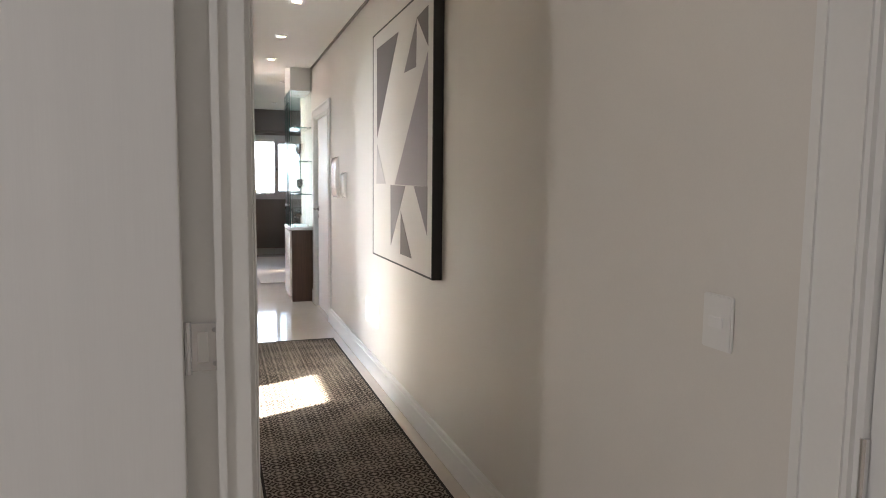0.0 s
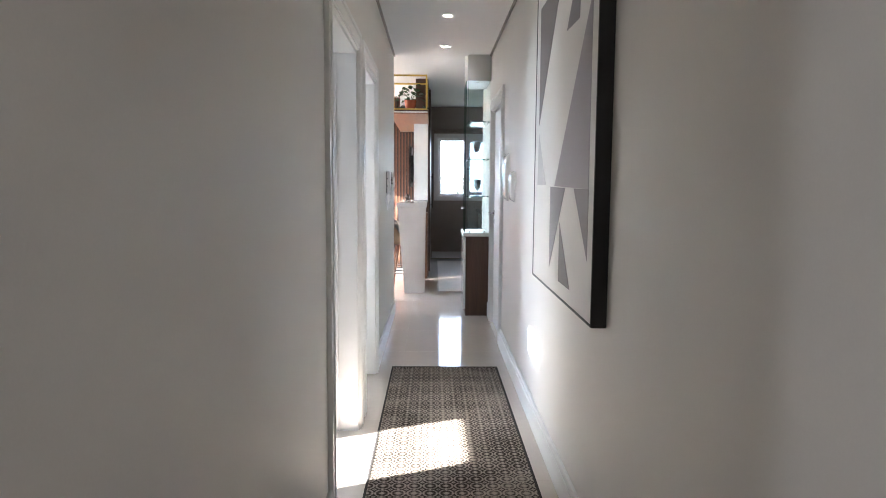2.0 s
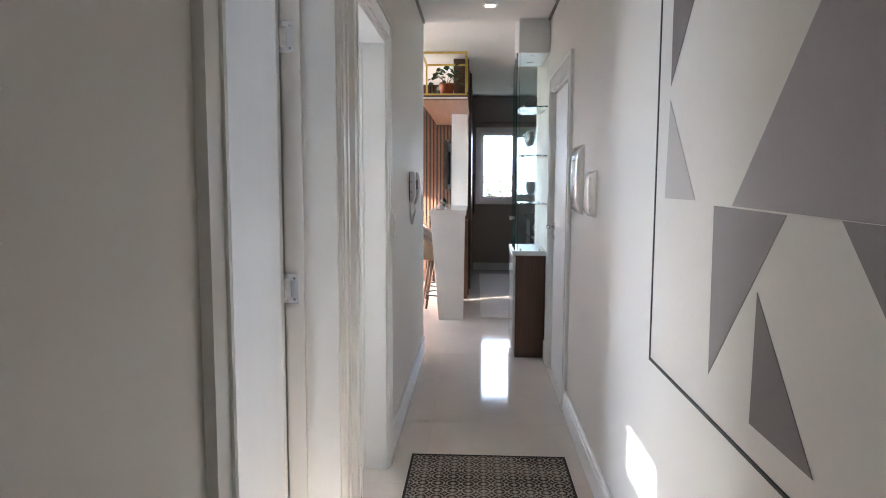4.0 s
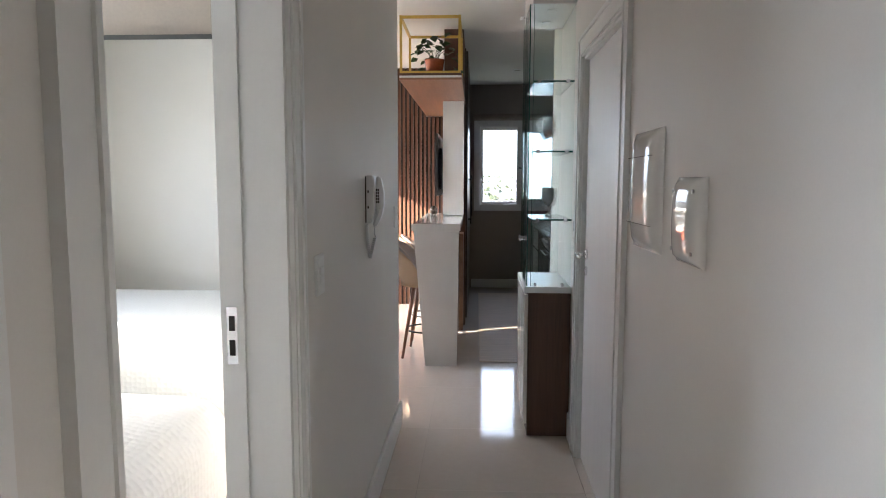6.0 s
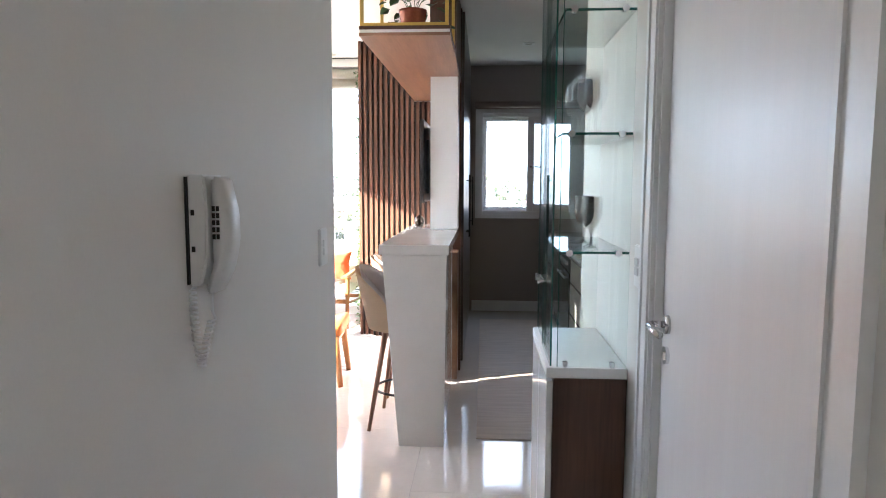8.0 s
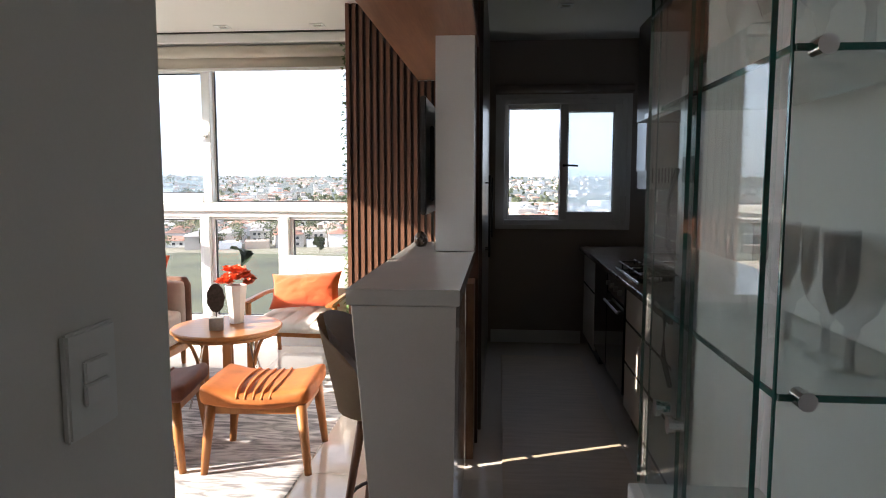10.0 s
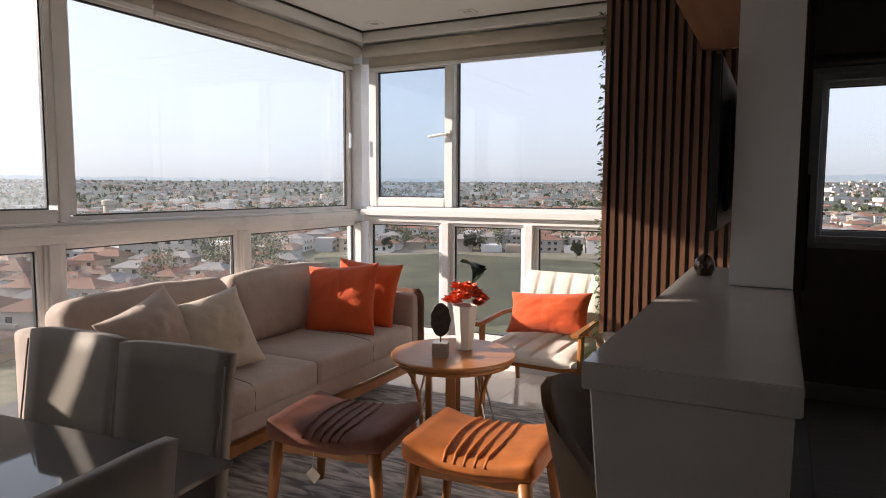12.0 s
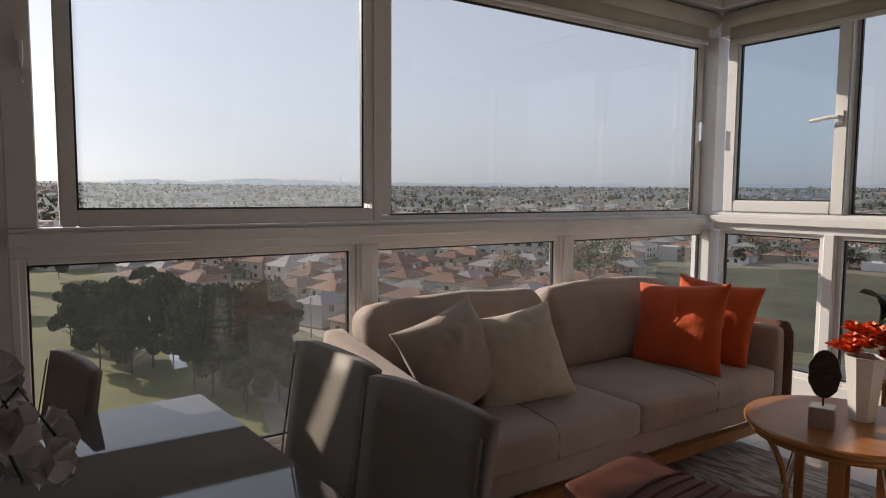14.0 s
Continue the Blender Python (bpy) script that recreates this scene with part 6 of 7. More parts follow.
MIRROR = surface("mirror", (0.86, 0.88, 0.87), 0.012, metal=1.0, vary=0.0, bump=0, rough_vary=0.0)
for x0, x1, y in ((-2.58, -1.275, 7.128), (-1.225, -0.36, 7.106)):
    q = block("mirror_door", (x0, x1, y, y + 0.008, 0.05, 2.15), MIRROR, t, "mirrored sliding door")
    bm = bmesh.new()
    ring(bm, "y", y - 0.004, y + 0.016, x0 - 0.022, x1 + 0.022, 0.028, 2.172, 0.022)
    part("door_frame", bm, surface("satin_aluminium", (0.16, 0.165, 0.16), 0.35, metal=0.7), q, "satin aluminium frame")
t = thing("bedroom_slats", "brown wooden slat panel on the bedroom wall", "wall panel", kind="structure")
slat_b = bmesh.new()
box(slat_b, 0, 0.020, 0, 0.022, 0, 1.62)
mesh_b = mesh_of("slat", slat_b, SLAT)
for k in range(17):
    ob = new("slat", mesh_b)
    ob.location = (-2.668, 5.22 + 0.035 * k, 1.06)
    ob.parent = t

# ---------------------------------------------------------------- floor: polished tiles, last of the structure
fl = structure("floor", [(-3.14, -2.87, 7.72, 13.0, -0.15, -0.004), (-2.87, 2.17, -1.85, 13.3, -0.15, -0.004)], GROUT, "glossy beige porcelain tile floor", "floor")
TS = 0.80
bm = bmesh.new()
box(bm, 0.0008, TS - 0.0008, 0.0008, TS - 0.0008, -0.010, 0.0)
tile_mesh = mesh_of("tile", bm, TILE)
nx, ny = int(5.1 / TS) + 1, int(15.2 / TS) + 1
for i in range(nx):
    for j in range(ny):
        x, y = -2.85 + i * TS, -1.85 + j * TS
        if x + TS > 2.17 or y + TS > 13.4:
            continue
        ob = new("tile", tile_mesh)
        ob.location = (x, y, 0)
        ob.parent = fl
for j in range(12, 19):          # cut tiles along the glazing
    ob = new("tile", tile_mesh)
    ob.location = (-3.13, -1.85 + j * TS, 0)
    ob.scale = (0.35, 1, 1)
    ob.parent = fl
# ---------------------------------------------------------------- the town outside, far below
GZ = -29.0


def bearing(az, d):
    """A place on the ground, az degrees to the left of +y, d metres off."""
    return -d * math.sin(radians(az)), d * math.cos(radians(az))


def ground_material():
    m, n, l, p = nodes_of("town_ground")
    tc = n.new("ShaderNodeTexCoord")
    a, b = n.new("ShaderNodeTexNoise"), n.new("ShaderNodeTexNoise")
    a.inputs["Scale"].default_value, a.inputs["Detail"].default_value = 0.012, 6
    b.inputs["Scale"].default_value, b.inputs["Detail"].default_value = 0.35, 5
    for t in (a, b):
        l.new(tc.outputs["Object"], t.inputs["Vector"])
    r = n.new("ShaderNodeValToRGB")
    e = r.color_ramp.elements
    e[0].position, e[0].color = 0.36, (0.075, 0.085, 0.038, 1)
    e[1].position, e[1].color = 0.62, (0.20, 0.18, 0.145, 1)
    k = e.new(0.48)
    k.color = (0.135, 0.13, 0.08, 1)
    mix = n.new("ShaderNodeMix")
    mix.data_type = "FLOAT"
    mix.inputs[0].default_value = 0.4
    l.new(a.outputs[0], mix.inputs[2])
    l.new(b.outputs[0], mix.inputs[3])
    l.new(mix.outputs[0], r.inputs[0])
    l.new(r.outputs[0], p.inputs["Base Color"])
    p.inputs["Roughness"].default_value = 0.95
    return m


bm = bmesh.new()
bmesh.ops.create_circle(bm, cap_ends=True, segments=64, radius=4800, matrix=Matrix.Translation((0, 0, GZ)))
tagged(part("ground", bm, ground_material()), "dry green and grey town ground reaching the horizon", "ground", kind="structure")
GRASS = surface("park_grass", (0.125, 0.125, 0.036), 0.95, vary=0.25, scale=0.08, fine=1.5, bump=0.3, depth=0.05)
ASPHALT = surface("asphalt", (0.10, 0.10, 0.10), 0.9, vary=0.15, scale=0.3, fine=8, bump=0.1)


def patch(name, corners, material, label, lift):
    bm = bmesh.new()
    prism(bm, [(*bearing(a, d), GZ + lift) for a, d in corners], (0, 0, -0.12 - lift))
    return tagged(part(name, bm, material), label, name.split("_")[0], kind="structure")


patch("park_lawn", ((110, 40), (110, 200), (92, 290), (82, 290), (79, 190), (72, 150), (69, 118), (66, 90), (62, 55), (75, 40)), GRASS, "sunlit park lawn below the windows", 0.05)
patch("field_grass", ((37, 158), (37, 300), (26, 318), (13, 290), (11, 170), (22, 152)), surface("field_grass", (0.062, 0.066, 0.034), 0.95, vary=0.4, scale=0.05, fine=1.2, bump=0.3, depth=0.05), "open green field below the windows", 0.05)
patch("road_street", ((62, 40), (64.5, 92), (67.5, 122), (70.5, 165), (75, 250), (73.2, 252), (68, 165), (63.6, 128), (58, 92), (52, 40)), ASPHALT, "grey asphalt street", 0.09)
patch("water_pond", ((74.6, 122), (75.6, 139), (74.8, 140), (73.6, 123)), surface("pond_water", (0.30, 0.32, 0.34), 0.15, vary=0.1), "pale pond among the park trees", 0.08)
patch("pavement", ((60.2, 137), (63.6, 143), (69.6, 178), (69.0, 181), (62.6, 146), (59.4, 141)), surface("paving", (0.30, 0.28, 0.25), 0.9, vary=0.1), "pale pavement along the street", 0.12)
t = thing("fence", "pale low fence along the street", "fence")
CONCRETE = surface("fence_concrete", (0.26, 0.25, 0.23), 0.9, vary=0.2)
for k in range(24):
    a0, d0 = 60.0 + 0.40 * k, 139.5 + 1.75 * k - 0.3 * max(0, 9 - k)
    x0, y0 = bearing(a0, d0)
    x1, y1 = bearing(a0 + 0.40, d0 + 1.75)
    bm = bmesh.new()
    box(bm, x0 - 0.15, x0 + 0.15, y0 - 0.15, y0 + 0.15, GZ, GZ + 2.2)
    part("post", bm, CONCRETE, t)
    bm = bmesh.new()
    for z in (0.5, 1.2, 1.9):
        rod(bm, (x0, y0, GZ + z), (x1, y1, GZ + z), 0.09, seg=4)
    part("rail", bm, CONCRETE, t)
for az, d in ((64.3, 143), (67.5, 166)):
    x, y = bearing(az, d)
    t = thing("utility_pole", "grey street pole beside the fence", "pole", (x, y, GZ))
    bm = bmesh.new()
    rod(bm, (0, 0, 0), (0, 0, 8.5), 0.16, 0.11, 8)
    rod(bm, (0, 0, 8.3), (1.6, 0.4, 8.6), 0.06, seg=6)
    part("pole", bm, STEEL, t)
patch("road_avenue", ((58, 112), (50, 132), (20, 146), (-10, 146), (-10, 139), (20, 139), (50, 125), (57, 104)), ASPHALT, "grey asphalt street along the field", 0.09)

ROOFS = [surface("terracotta_roof", (0.155, 0.075, 0.052), 0.8, vary=0.4, scale=1.5, fine=9, bump=0.4, depth=0.05, random_tone=0.42, stretch=(1, 1, 0.3)),
         surface("faded_roof", (0.175, 0.11, 0.085), 0.8, vary=0.3, scale=1.5, fine=9, bump=0.4, depth=0.05, random_tone=0.25),
         surface("grey_roof", (0.20, 0.19, 0.19), 0.7, vary=0.2, scale=1.5, fine=9, bump=0.3, depth=0.05, random_tone=0.25)]
PLASTERS = [surface("cream_plaster", (0.38, 0.32, 0.24), 0.85, vary=0.08, scale=0.6, fine=6, random_tone=0.15),
            surface("white_plaster", (0.44, 0.41, 0.37), 0.85, vary=0.08, scale=0.6, fine=6, random_tone=0.12),
            surface("ochre_plaster", (0.30, 0.22, 0.14), 0.85, vary=0.08, scale=0.6, fine=6, random_tone=0.15)]
DARKPANE = surface("far_window", (0.04, 0.045, 0.05), 0.15, bump=0)


def hip(bm, x0, x1, y0, y1, z, h, over=0.6):
    """A hipped roof with eaves."""
    x0, x1, y0, y1 = x0 - over, x1 + over, y0 - over, y1 + over
    k = min(x1 - x0, y1 - y0) * 0.45
    low = [bm.verts.new(c) for c in ((x0, y0, z), (x1, y0, z), (x1, y1, z), (x0, y1, z))]
    if x1 - x0 > y1 - y0:
        a, b = bm.verts.new((x0 + k, (y0 + y1) / 2, z + h)), bm.verts.new((x1 - k, (y0 + y1) / 2, z + h))
        faces = ((low[0], low[1], b, a), (low[2], low[3], a, b), (low[1], low[2], b), (low[3], low[0], a))
    else:
        a, b = bm.verts.new(((x0 + x1) / 2, y0 + k, z + h)), bm.verts.new(((x0 + x1) / 2, y1 - k, z + h))
        faces = ((low[1], low[2], b, a), (low[3], low[0], a, b), (low[0], low[1], a), (low[2], low[3], b))
    for f in faces:
        bm.faces.new(f)
    bm.faces.new(low[::-1])


def house(kind, place, turn):
    w, d, h, roof, wall = ((10, 8, 5.8, 0, 0), (12, 9, 6.2, 0, 1), (9, 11, 3.4, 1, 2), (11, 8, 5.6, 2, 1))[kind]
    t = thing("house", ("two-storey cream house with a terracotta hipped roof", "white two-storey house with a terracotta hipped roof",
                        "low ochre house with a faded tile roof", "white two-storey house with a grey tile roof")[kind], "house", place, turn, "houses of the town")
    bm = bmesh.new()
    box(bm, -w / 2, w / 2, -d / 2, d / 2, 0, h)
    box(bm, -w / 2 - 2.6, -w / 2 - 0.01, -d / 2 + 1, d / 2 - 1.5, 0, h * 0.5)
    part("wall", bm, PLASTERS[wall], t)
    bm = bmesh.new()
    hip(bm, -w / 2, w / 2, -d / 2, d / 2, h + 0.01, 2.0)
    r = part("roof", bm, ROOFS[roof], t)
    bm = bmesh.new()
    box(bm, w * 0.2, w * 0.2 + 0.7, -0.4, 0.4, h + 0.5, h + 2.6)
    part("chimney", bm, PLASTERS[wall], r)
    bm = bmesh.new()
    hip(bm, -w / 2 - 2.6, -w / 2 + 0.2, -d / 2 + 1, d / 2 - 1.5, h * 0.5 + 0.01, 0.9, 0.35)
    part("porch_roof", bm, ROOFS[roof], t)
    bm = bmesh.new()
    box(bm, -w / 2 - 0.05, w / 2 + 0.05, -d / 2 - 0.05, d / 2 + 0.05, 0, 0.5)
    part("plinth", bm, PLASTERS[2], t)
    block("door", (w * 0.02 - 0.55, w * 0.02 + 0.55, -d / 2 - 0.09, -d / 2 - 0.005, 0.5, 2.7), WALNUT, t)
    for y in (-d / 2 - 0.07, d / 2 + 0.07):
        if h > 4:
            block("balcony", (-w * 0.42, -w * 0.12, y - 0.9 if y < 0 else y, y if y < 0 else y + 0.9, 2.95, 3.75), PLASTERS[1], t)
    levels = (1.0, 3.9) if h > 4 else (1.0,)
    for z in levels:
        for x in (-w * 0.28, w * 0.22):
            for y, s in ((-d / 2, -1), (d / 2, 1)):
                block("window", (x - 0.7, x + 0.7, y - 0.06 if s < 0 else y + 0.005, y - 0.005 if s < 0 else y + 0.06, z, z + 1.2), DARKPANE, t)
    return t


rnd = random.Random(11)
firsts = {}
near_count = 0
far_spots = []
for i in range(-9, 46):
    for j in range(-5, 54):
        gx, gy = i * 13.2 + rnd.uniform(-1.4, 1.4), j * 14.6 + rnd.uniform(-1.8, 1.8)
        # streets run askew to the building
        x, y = -gx * 0.94 - gy * 0.34 + 80, -gx * 0.34 + gy * 0.94 + 10
        d = math.hypot(x, y)
        az = math.degrees(math.atan2(-x, y))
        turn_ = 20 + rnd.choice((0, 90, 180, 270)) + rnd.uniform(-4, 4)
        kind = rnd.randrange(4)
        if not (-14 < az < 106) or d < 104 or d > 620:
            continue
        if (9 < az < 39 and 146 < d < 325) or (az < 58 and 118 < d < 152):
            continue
        if d < 270 and abs(az - (61.3 + (d - 92) * 0.083)) < 260 / d + (4 if d < 150 else 0):
            continue
        if (az > 80 and d < 300) or (az > 67 and d < 160) or (az > 71 and d < 185):
            continue
        if rnd.random() < 0.10:
            continue
        if d < 270 and near_count < 190:
            near_count += 1
            m = pose(x, y, GZ, 0, 0, turn_)
            if kind in firsts:
                copy_thing(firsts[kind], m)
            else:
                firsts[kind] = house(kind, (x, y, GZ), turn_)
        else:
            far_spots.append((x, y, turn_))


def island_tones(name, colors, rough=0.85):
    """Joined far pieces, each with a tone of its own."""
    m, n, l, p = nodes_of(name)
    g, r = n.new("ShaderNodeNewGeometry"), n.new("ShaderNodeValToRGB")
    r.color_ramp.interpolation = "CONSTANT"
    e = r.color_ramp.elements
    while len(e) < len(colors):
        e.new(0.5)
    for k, c in enumerate(colors):
        e[k].position, e[k].color = k / len(colors), (*c, 1)
    l.new(g.outputs["Random Per Island"], r.inputs[0])
    l.new(r.outputs[0], p.inputs["Base Color"])
    p.inputs["Roughness"].default_value = rough
    return m


for k in range(5200):
    az = rnd.uniform(-16, 108)
    d = 420 + 2700 * rnd.random() ** 1.3
    if az > 66 and d < 800 and rnd.random() < 0.6:
        continue
    x, y = bearing(az, d)
    if noise.noise(Vector((x * 0.0035, y * 0.0035, 3))) < -0.12:
        continue
    far_spots.append((x, y, rnd.choice((20, 110)) + rnd.uniform(-5, 5)))
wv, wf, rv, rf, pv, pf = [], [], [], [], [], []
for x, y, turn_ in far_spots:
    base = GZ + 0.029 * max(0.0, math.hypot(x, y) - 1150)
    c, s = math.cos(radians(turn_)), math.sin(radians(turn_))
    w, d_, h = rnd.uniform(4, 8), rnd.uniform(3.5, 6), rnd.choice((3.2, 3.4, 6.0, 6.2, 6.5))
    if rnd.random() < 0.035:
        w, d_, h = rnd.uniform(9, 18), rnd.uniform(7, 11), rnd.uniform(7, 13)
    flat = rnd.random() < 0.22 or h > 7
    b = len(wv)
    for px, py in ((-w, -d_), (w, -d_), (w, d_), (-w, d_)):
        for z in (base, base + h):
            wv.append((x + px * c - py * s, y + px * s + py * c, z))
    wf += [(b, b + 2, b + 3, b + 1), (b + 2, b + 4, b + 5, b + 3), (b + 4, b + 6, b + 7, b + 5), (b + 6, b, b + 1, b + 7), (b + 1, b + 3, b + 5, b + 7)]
    # dark openings on the walls that look this way
    if math.hypot(x, y) < 1300:
        for side in (-1, 1):
            for u in (-0.5, 0.1, 0.55):
                for z in ((1.0, 3.9) if h > 5 else (1.0,)):
                    q = len(pv)
                    for du, dz in ((-0.7, 0), (0.7, 0), (0.7, 1.3), (-0.7, 1.3)):
                        px, py = u * w + du, side * (d_ + 0.06)
                        pv.append((x + px * c - py * s, y + px * s + py * c, base + z + dz))
                    pf.append((q, q + 1, q + 2, q + 3))
    if not flat:
        b = len(rv)
        W, D = w + 0.6, d_ + 0.6
        for px, py, z in ((-W, -D, h), (W, -D, h), (W, D, h), (-W, D, h), (-W + D * 0.8, 0, h + 2), (W - D * 0.8, 0, h + 2)):
            rv.append((x + px * c - py * s, y + px * s + py * c, base + z + 0.02))
        rf += [(b, b + 1, b + 5, b + 4), (b + 2, b + 3, b + 4, b + 5), (b + 1, b + 2, b + 5), (b + 3, b, b + 4), (b + 3, b + 2, b + 1, b)]


def rise(x, y):
    """The land climbs gently towards the hills."""
    return 0.029 * max(0.0, math.hypot(x, y) - 1150)


def bulk(name, verts, faces, material, label, category):
    me = bpy.data.meshes.new(name)
    me.from_pydata(verts, [], faces)
    me.materials.append(material)
    return tagged(new(name, me), label, category, kind="stuff")


# Wall tones lowered against contrast: distance haze is put into the colours.
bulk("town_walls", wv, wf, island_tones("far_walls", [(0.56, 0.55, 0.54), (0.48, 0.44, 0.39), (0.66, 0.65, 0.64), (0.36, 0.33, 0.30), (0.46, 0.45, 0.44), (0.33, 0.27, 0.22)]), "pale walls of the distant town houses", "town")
bulk("town_roofs", rv, rf, island_tones("far_roofs", [(0.24, 0.12, 0.085), (0.27, 0.16, 0.115), (0.20, 0.19, 0.19), (0.20, 0.105, 0.075), (0.29, 0.20, 0.155), (0.26, 0.245, 0.24)]), "tiled roofs of the distant town houses", "town")
bulk("town_windows", pv, pf, DARKPANE, "dark windows of the distant town houses", "town")

# trees: tapered trunk, limbs and a crown of many leaf tufts
BARK = surface("bark", (0.085, 0.065, 0.05), 0.95, vary=0.3, scale=4, fine=20, bump=0.6, depth=0.02)
CROWN = surface("tree_leaves", (0.072, 0.085, 0.040), 0.8, spec=0.2, vary=0.5, scale=0.5, fine=3.0, random_tone=0.25)


def tuft(bm, c, size, r):
    for _ in range(3):
        m = Matrix.Translation(c) @ Euler((r.uniform(0, 6.3), r.uniform(0, 6.3), r.uniform(0, 6.3))).to_matrix().to_4x4()
        a, b = size * r.uniform(0.6, 1.1), size * r.uniform(0.4, 0.8)
        bm.faces.new([bm.verts.new(m @ Vector(q)) for q in ((-a, 0, 0), (-a * 0.3, -b, 0.1 * a), (a, -b * 0.2, 0), (a * 0.4, b, -0.1 * a))])


def tree(h, spread, seed, label, size=0.42, n=1500):
    r = random.Random(seed)
    t = thing("tree", label, "tree", group="park trees")
    bm = bmesh.new()
    tube(bm, [(0, 0, 0), (0.1, 0.05, h * 0.25), (0.0, 0.15, h * 0.5), (0.2, 0.1, h * 0.8)], 0.16, 7)
    limbs = []
    for k in range(16):
        a, z = k * 2.4 + r.uniform(-0.4, 0.4), h * r.uniform(0.16, 0.72)
        e = Vector((math.cos(a) * spread * r.uniform(0.5, 0.85), math.sin(a) * spread * r.uniform(0.5, 0.85), z + h * r.uniform(0.08, 0.28)))
        rod(bm, (0.05, 0.1, z), e, 0.08, 0.02, 6)
        limbs.append(e)
    part("trunk", bm, BARK, t)
    bm = bmesh.new()
    lobes = [(e, spread * r.uniform(0.24, 0.42)) for e in limbs] + [(Vector((0.2, 0.1, h * 0.86)), spread * 0.5), (Vector((0, 0, h * 0.66)), spread * 0.6)]
    for k in range(n):
        c, rad = r.choice(lobes)
        v = Vector((r.gauss(0, 1), r.gauss(0, 1), r.gauss(0, 0.8))).normalized() * rad * r.random() ** 0.35
        tuft(bm, c + v, size * r.uniform(0.7, 1.3), r)
    part("crown", bm, CROWN, t)
    return t


t1 = tree(14.5, 5.0, 1, "leafy dark green park tree", 0.30, 9000)
t1.matrix_basis = pose(*bearing(79, 133), GZ)
t2 = tree(16.5, 6.4, 2, "tall broad dark green park tree", 0.33, 12000)
t2.matrix_basis = pose(*bearing(68.5, 101), GZ)
for k, (az, d, s, tr) in enumerate(((77.6, 120, 0.88, t1), (76.2, 124, 0.92, t2), (81, 142, 0.9, t1), (80, 126, 0.8, t1), (82.5, 150, 0.75, t1), (74.8, 128, 0.7, t1),
                                    (71, 104, 0.98, t2), (66.8, 103, 0.82, t2), (70, 112, 0.95, t1), (72.6, 108, 0.85, t1), (68, 96, 0.7, t1), (65.6, 100, 0.55, t1), (84.5, 262, 0.8, t2), (87, 240, 0.8, t1),
                                    (89, 205, 0.8, t2), (93, 170, 0.9, t1), (80.5, 285, 0.7, t1), (78, 190, 0.6, t2), (66.5, 170, 0.35, t1), (55, 138, 0.4, t1), (50, 150, 0.35, t1), (31, 322, 0.5, t1), (24, 326, 0.5, t2),
                                    (15, 300, 0.5, t1), (39, 300, 0.4, t1), (9, 165, 0.4, t1), (2, 160, 0.45, t2), (-5, 158, 0.5, t1), (41, 230, 0.4, t2))):
    c = copy_thing(tr, pose(*bearing(az, d), GZ, 0, 0, k * 47))
    c.scale = (s, s, s)

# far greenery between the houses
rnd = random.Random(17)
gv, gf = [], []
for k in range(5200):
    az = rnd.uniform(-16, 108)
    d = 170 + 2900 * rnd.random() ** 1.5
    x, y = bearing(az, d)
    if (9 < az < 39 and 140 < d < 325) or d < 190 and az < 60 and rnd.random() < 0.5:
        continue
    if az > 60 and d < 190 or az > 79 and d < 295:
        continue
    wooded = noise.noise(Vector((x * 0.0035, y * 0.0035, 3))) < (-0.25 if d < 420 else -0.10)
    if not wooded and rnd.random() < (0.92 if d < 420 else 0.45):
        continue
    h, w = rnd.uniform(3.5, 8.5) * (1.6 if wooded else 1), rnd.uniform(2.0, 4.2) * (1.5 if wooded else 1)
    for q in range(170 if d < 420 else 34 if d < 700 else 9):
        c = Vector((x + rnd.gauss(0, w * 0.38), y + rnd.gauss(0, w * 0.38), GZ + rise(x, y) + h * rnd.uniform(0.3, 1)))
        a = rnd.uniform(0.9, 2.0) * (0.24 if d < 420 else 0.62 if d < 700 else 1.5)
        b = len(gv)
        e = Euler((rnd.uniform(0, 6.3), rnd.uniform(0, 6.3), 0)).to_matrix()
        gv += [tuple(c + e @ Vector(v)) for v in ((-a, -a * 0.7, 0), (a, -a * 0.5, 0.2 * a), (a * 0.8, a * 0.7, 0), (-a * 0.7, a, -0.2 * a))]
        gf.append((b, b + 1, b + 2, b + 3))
# Tree tones chosen for low contrast, which puts distance haze into the colour.
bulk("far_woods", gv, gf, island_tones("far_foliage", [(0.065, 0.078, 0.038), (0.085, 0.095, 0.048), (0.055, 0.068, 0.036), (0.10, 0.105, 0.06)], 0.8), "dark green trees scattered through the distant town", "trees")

# low hills on the horizon
hv, hf = [], []
N = 640
LANES = (1150, 1800, 2600, 3300, 3700, 4400)
for k in range(N + 1):
    az = -30 + 150 * k / N
    for d in LANES:
        x, y = bearing(az, d)
        crest = max(0, 14 + 30 * noise.noise(Vector((az * 0.06, 1.7, 0))) + 14 * noise.noise(Vector((az * 0.23, 5.1, 0))) + 6 * noise.noise(Vector((az * 1.1, 2, 0))) + 6 * noise.noise(Vector((az * 4.3, 7, 0))) + 4 * noise.noise(Vector((az * 11.0, 9, 0))))
        hv.append((x, y, GZ + (-1 if d == 1150 else 0 if d == 4400 else rise(x, y) + (crest if d == 3700 else 0))))
for k in range(N):
    for lane in range(len(LANES) - 1):
        a = k * len(LANES) + lane
        hf.append((a, a + 1, a + len(LANES) + 1, a + len(LANES)))
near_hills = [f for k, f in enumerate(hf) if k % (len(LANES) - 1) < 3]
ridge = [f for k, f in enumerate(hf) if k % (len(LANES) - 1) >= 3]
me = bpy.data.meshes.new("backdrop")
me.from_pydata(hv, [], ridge)
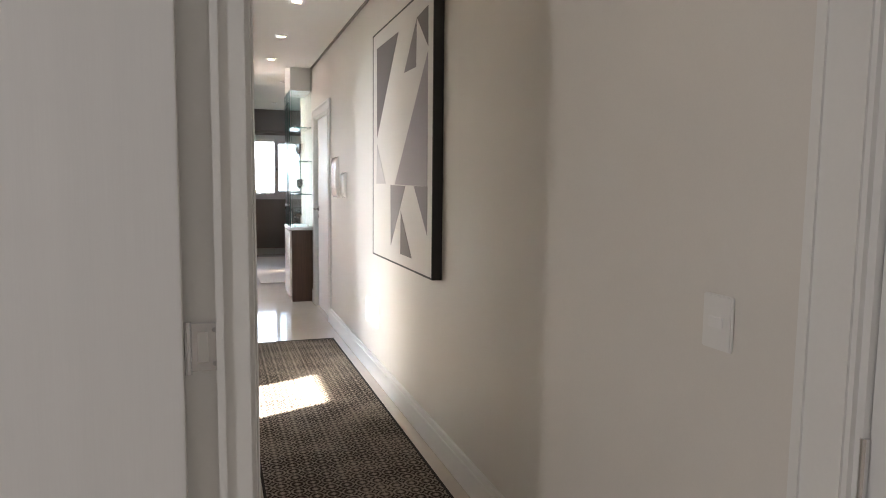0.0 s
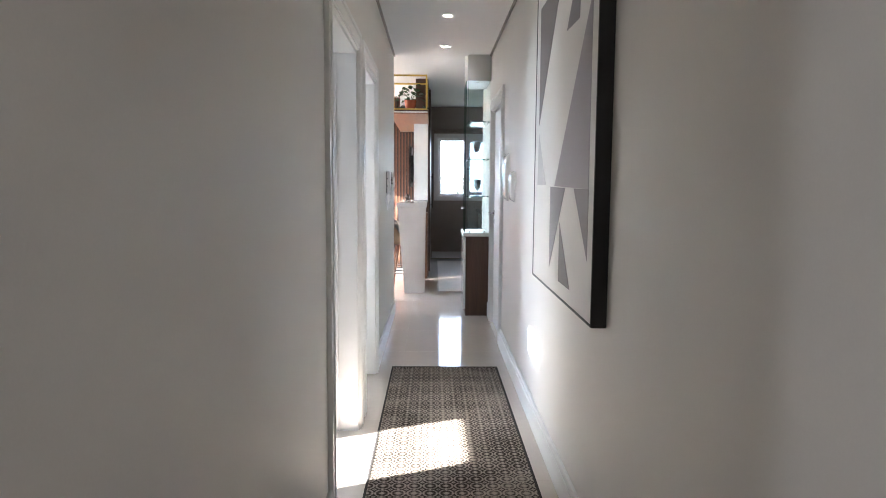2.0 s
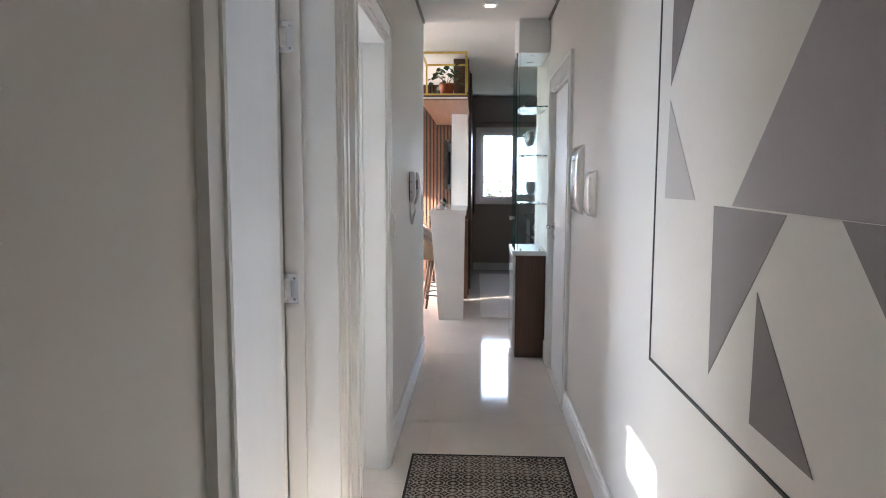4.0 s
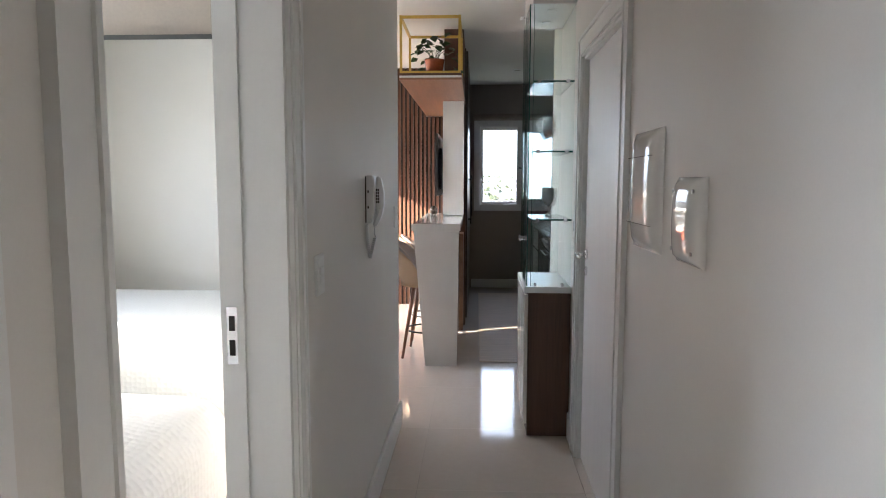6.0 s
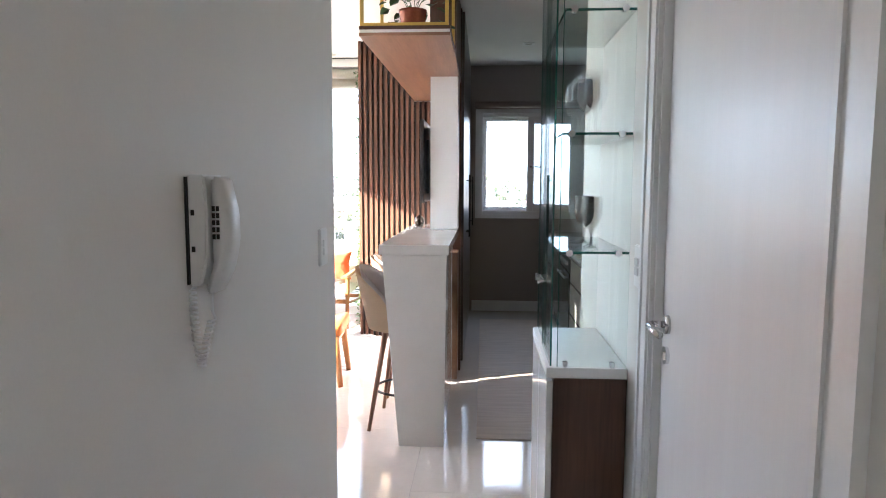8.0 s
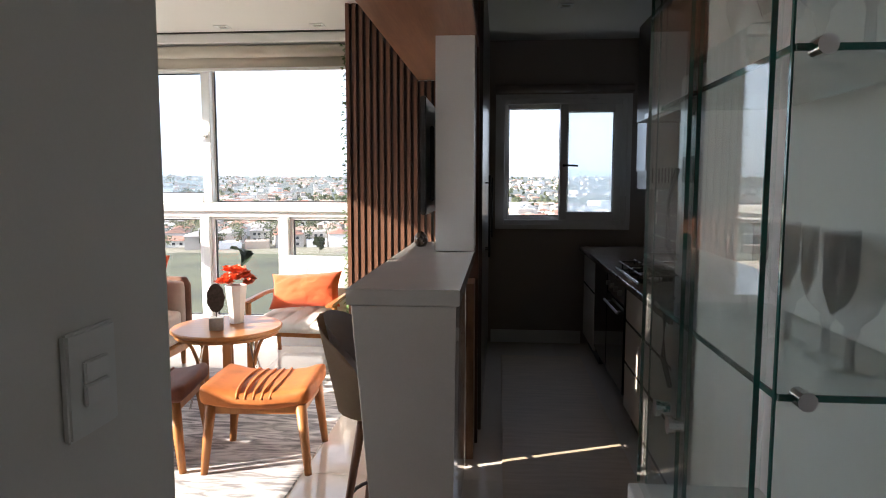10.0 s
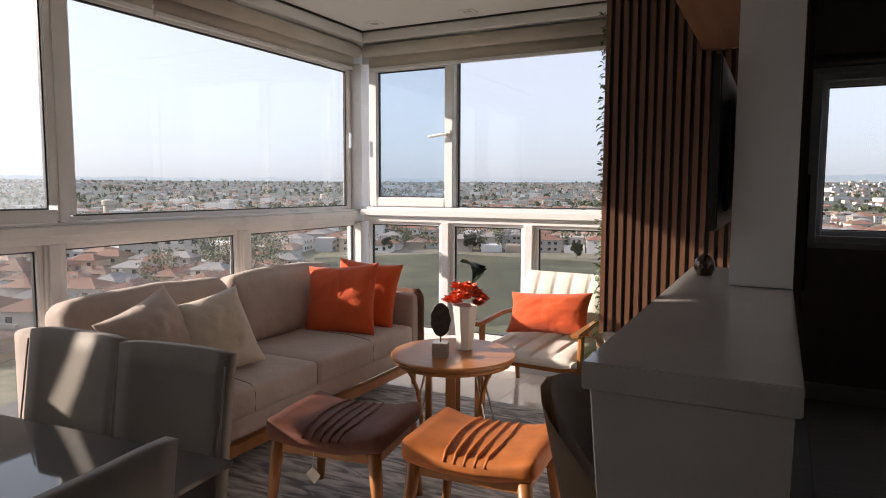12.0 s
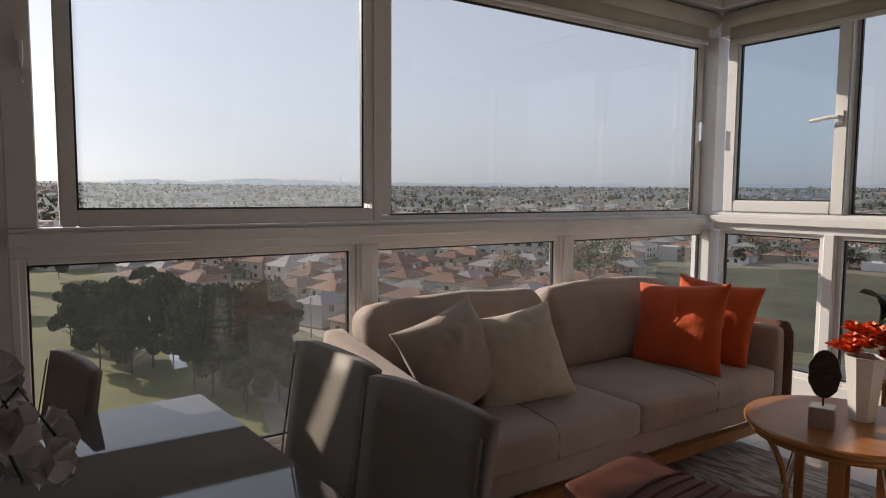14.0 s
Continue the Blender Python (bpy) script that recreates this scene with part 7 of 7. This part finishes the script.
# The ridge is no lamp: its pale glow stands for haze.
ridge_m = glow("ridge_haze_glow", (0.80, 0.90, 1.0), 0.26)
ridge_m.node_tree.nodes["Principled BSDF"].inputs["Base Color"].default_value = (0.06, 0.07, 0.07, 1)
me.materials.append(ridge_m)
tagged(new("backdrop", me), "ridge on the horizon with a pale blue glow for haze", "backdrop", kind="structure")
me = bpy.data.meshes.new("hills")
me.from_pydata(hv, [], near_hills)
me.materials.append(surface("far_hills", (0.09, 0.105, 0.10), 0.95, vary=0.2, scale=0.004, fine=0.05, bump=0))
tagged(new("hills", me), "gently rising wooded hills along the horizon", "hills", kind="structure")
for name, az, d, r0, h, lab in (("water_tower", 53.3, 880, 7.5, 15, "pale round water tower in the town"), ("water_tower", 37, 1350, 6, 18, "distant white water tower")):
    x, y = bearing(az, d)
    t = thing(name, lab, "water tower", (x, y, GZ))
    bm = bmesh.new()
    lathe(bm, [(r0 * 0.8, 0), (r0 * 0.8, h * 0.6), (r0, h * 0.66), (r0, h), (r0 * 0.4, h + 1.5)], 20)
    part("tank", bm, PLASTERS[1], t)
x, y = bearing(64.5, 1250)
t = thing("radio_mast", "thin lattice radio mast on the skyline", "mast", (x, y, GZ))
bm = bmesh.new()
for sx in (-1, 1):
    for sy in (-1, 1):
        rod(bm, (sx * 3, sy * 3, 0), (sx * 0.4, sy * 0.4, 62), 0.28, 0.2, 5)
for k in range(14):
    z = 4 * k + 2
    q = 3 - 2.6 * z / 62
    rod(bm, (-q, -q, z), (q, q, z + 4), 0.15, seg=4)
    rod(bm, (q, -q, z), (-q, q, z + 4), 0.15, seg=4)
part("lattice", bm, STEEL, t)
x, y = bearing(48.5, 285)
t = thing("apartment_block", "white three-storey apartment block in the town", "apartment building", (x, y, GZ), 30)
block("wall", (-15, 15, -7, 7, 0, 12.5), PLASTERS[1], t)
block("roof", (-15.4, 15.4, -7.4, 7.4, 12.51, 13.1), ROOFS[2], t)
for z in (1.4, 5.2, 9.0):
    for k in range(6):
        block("window", (-12.8 + 5 * k, -10.6 + 5 * k, -7.08, -7.01, z, z + 1.7), DARKPANE, t)
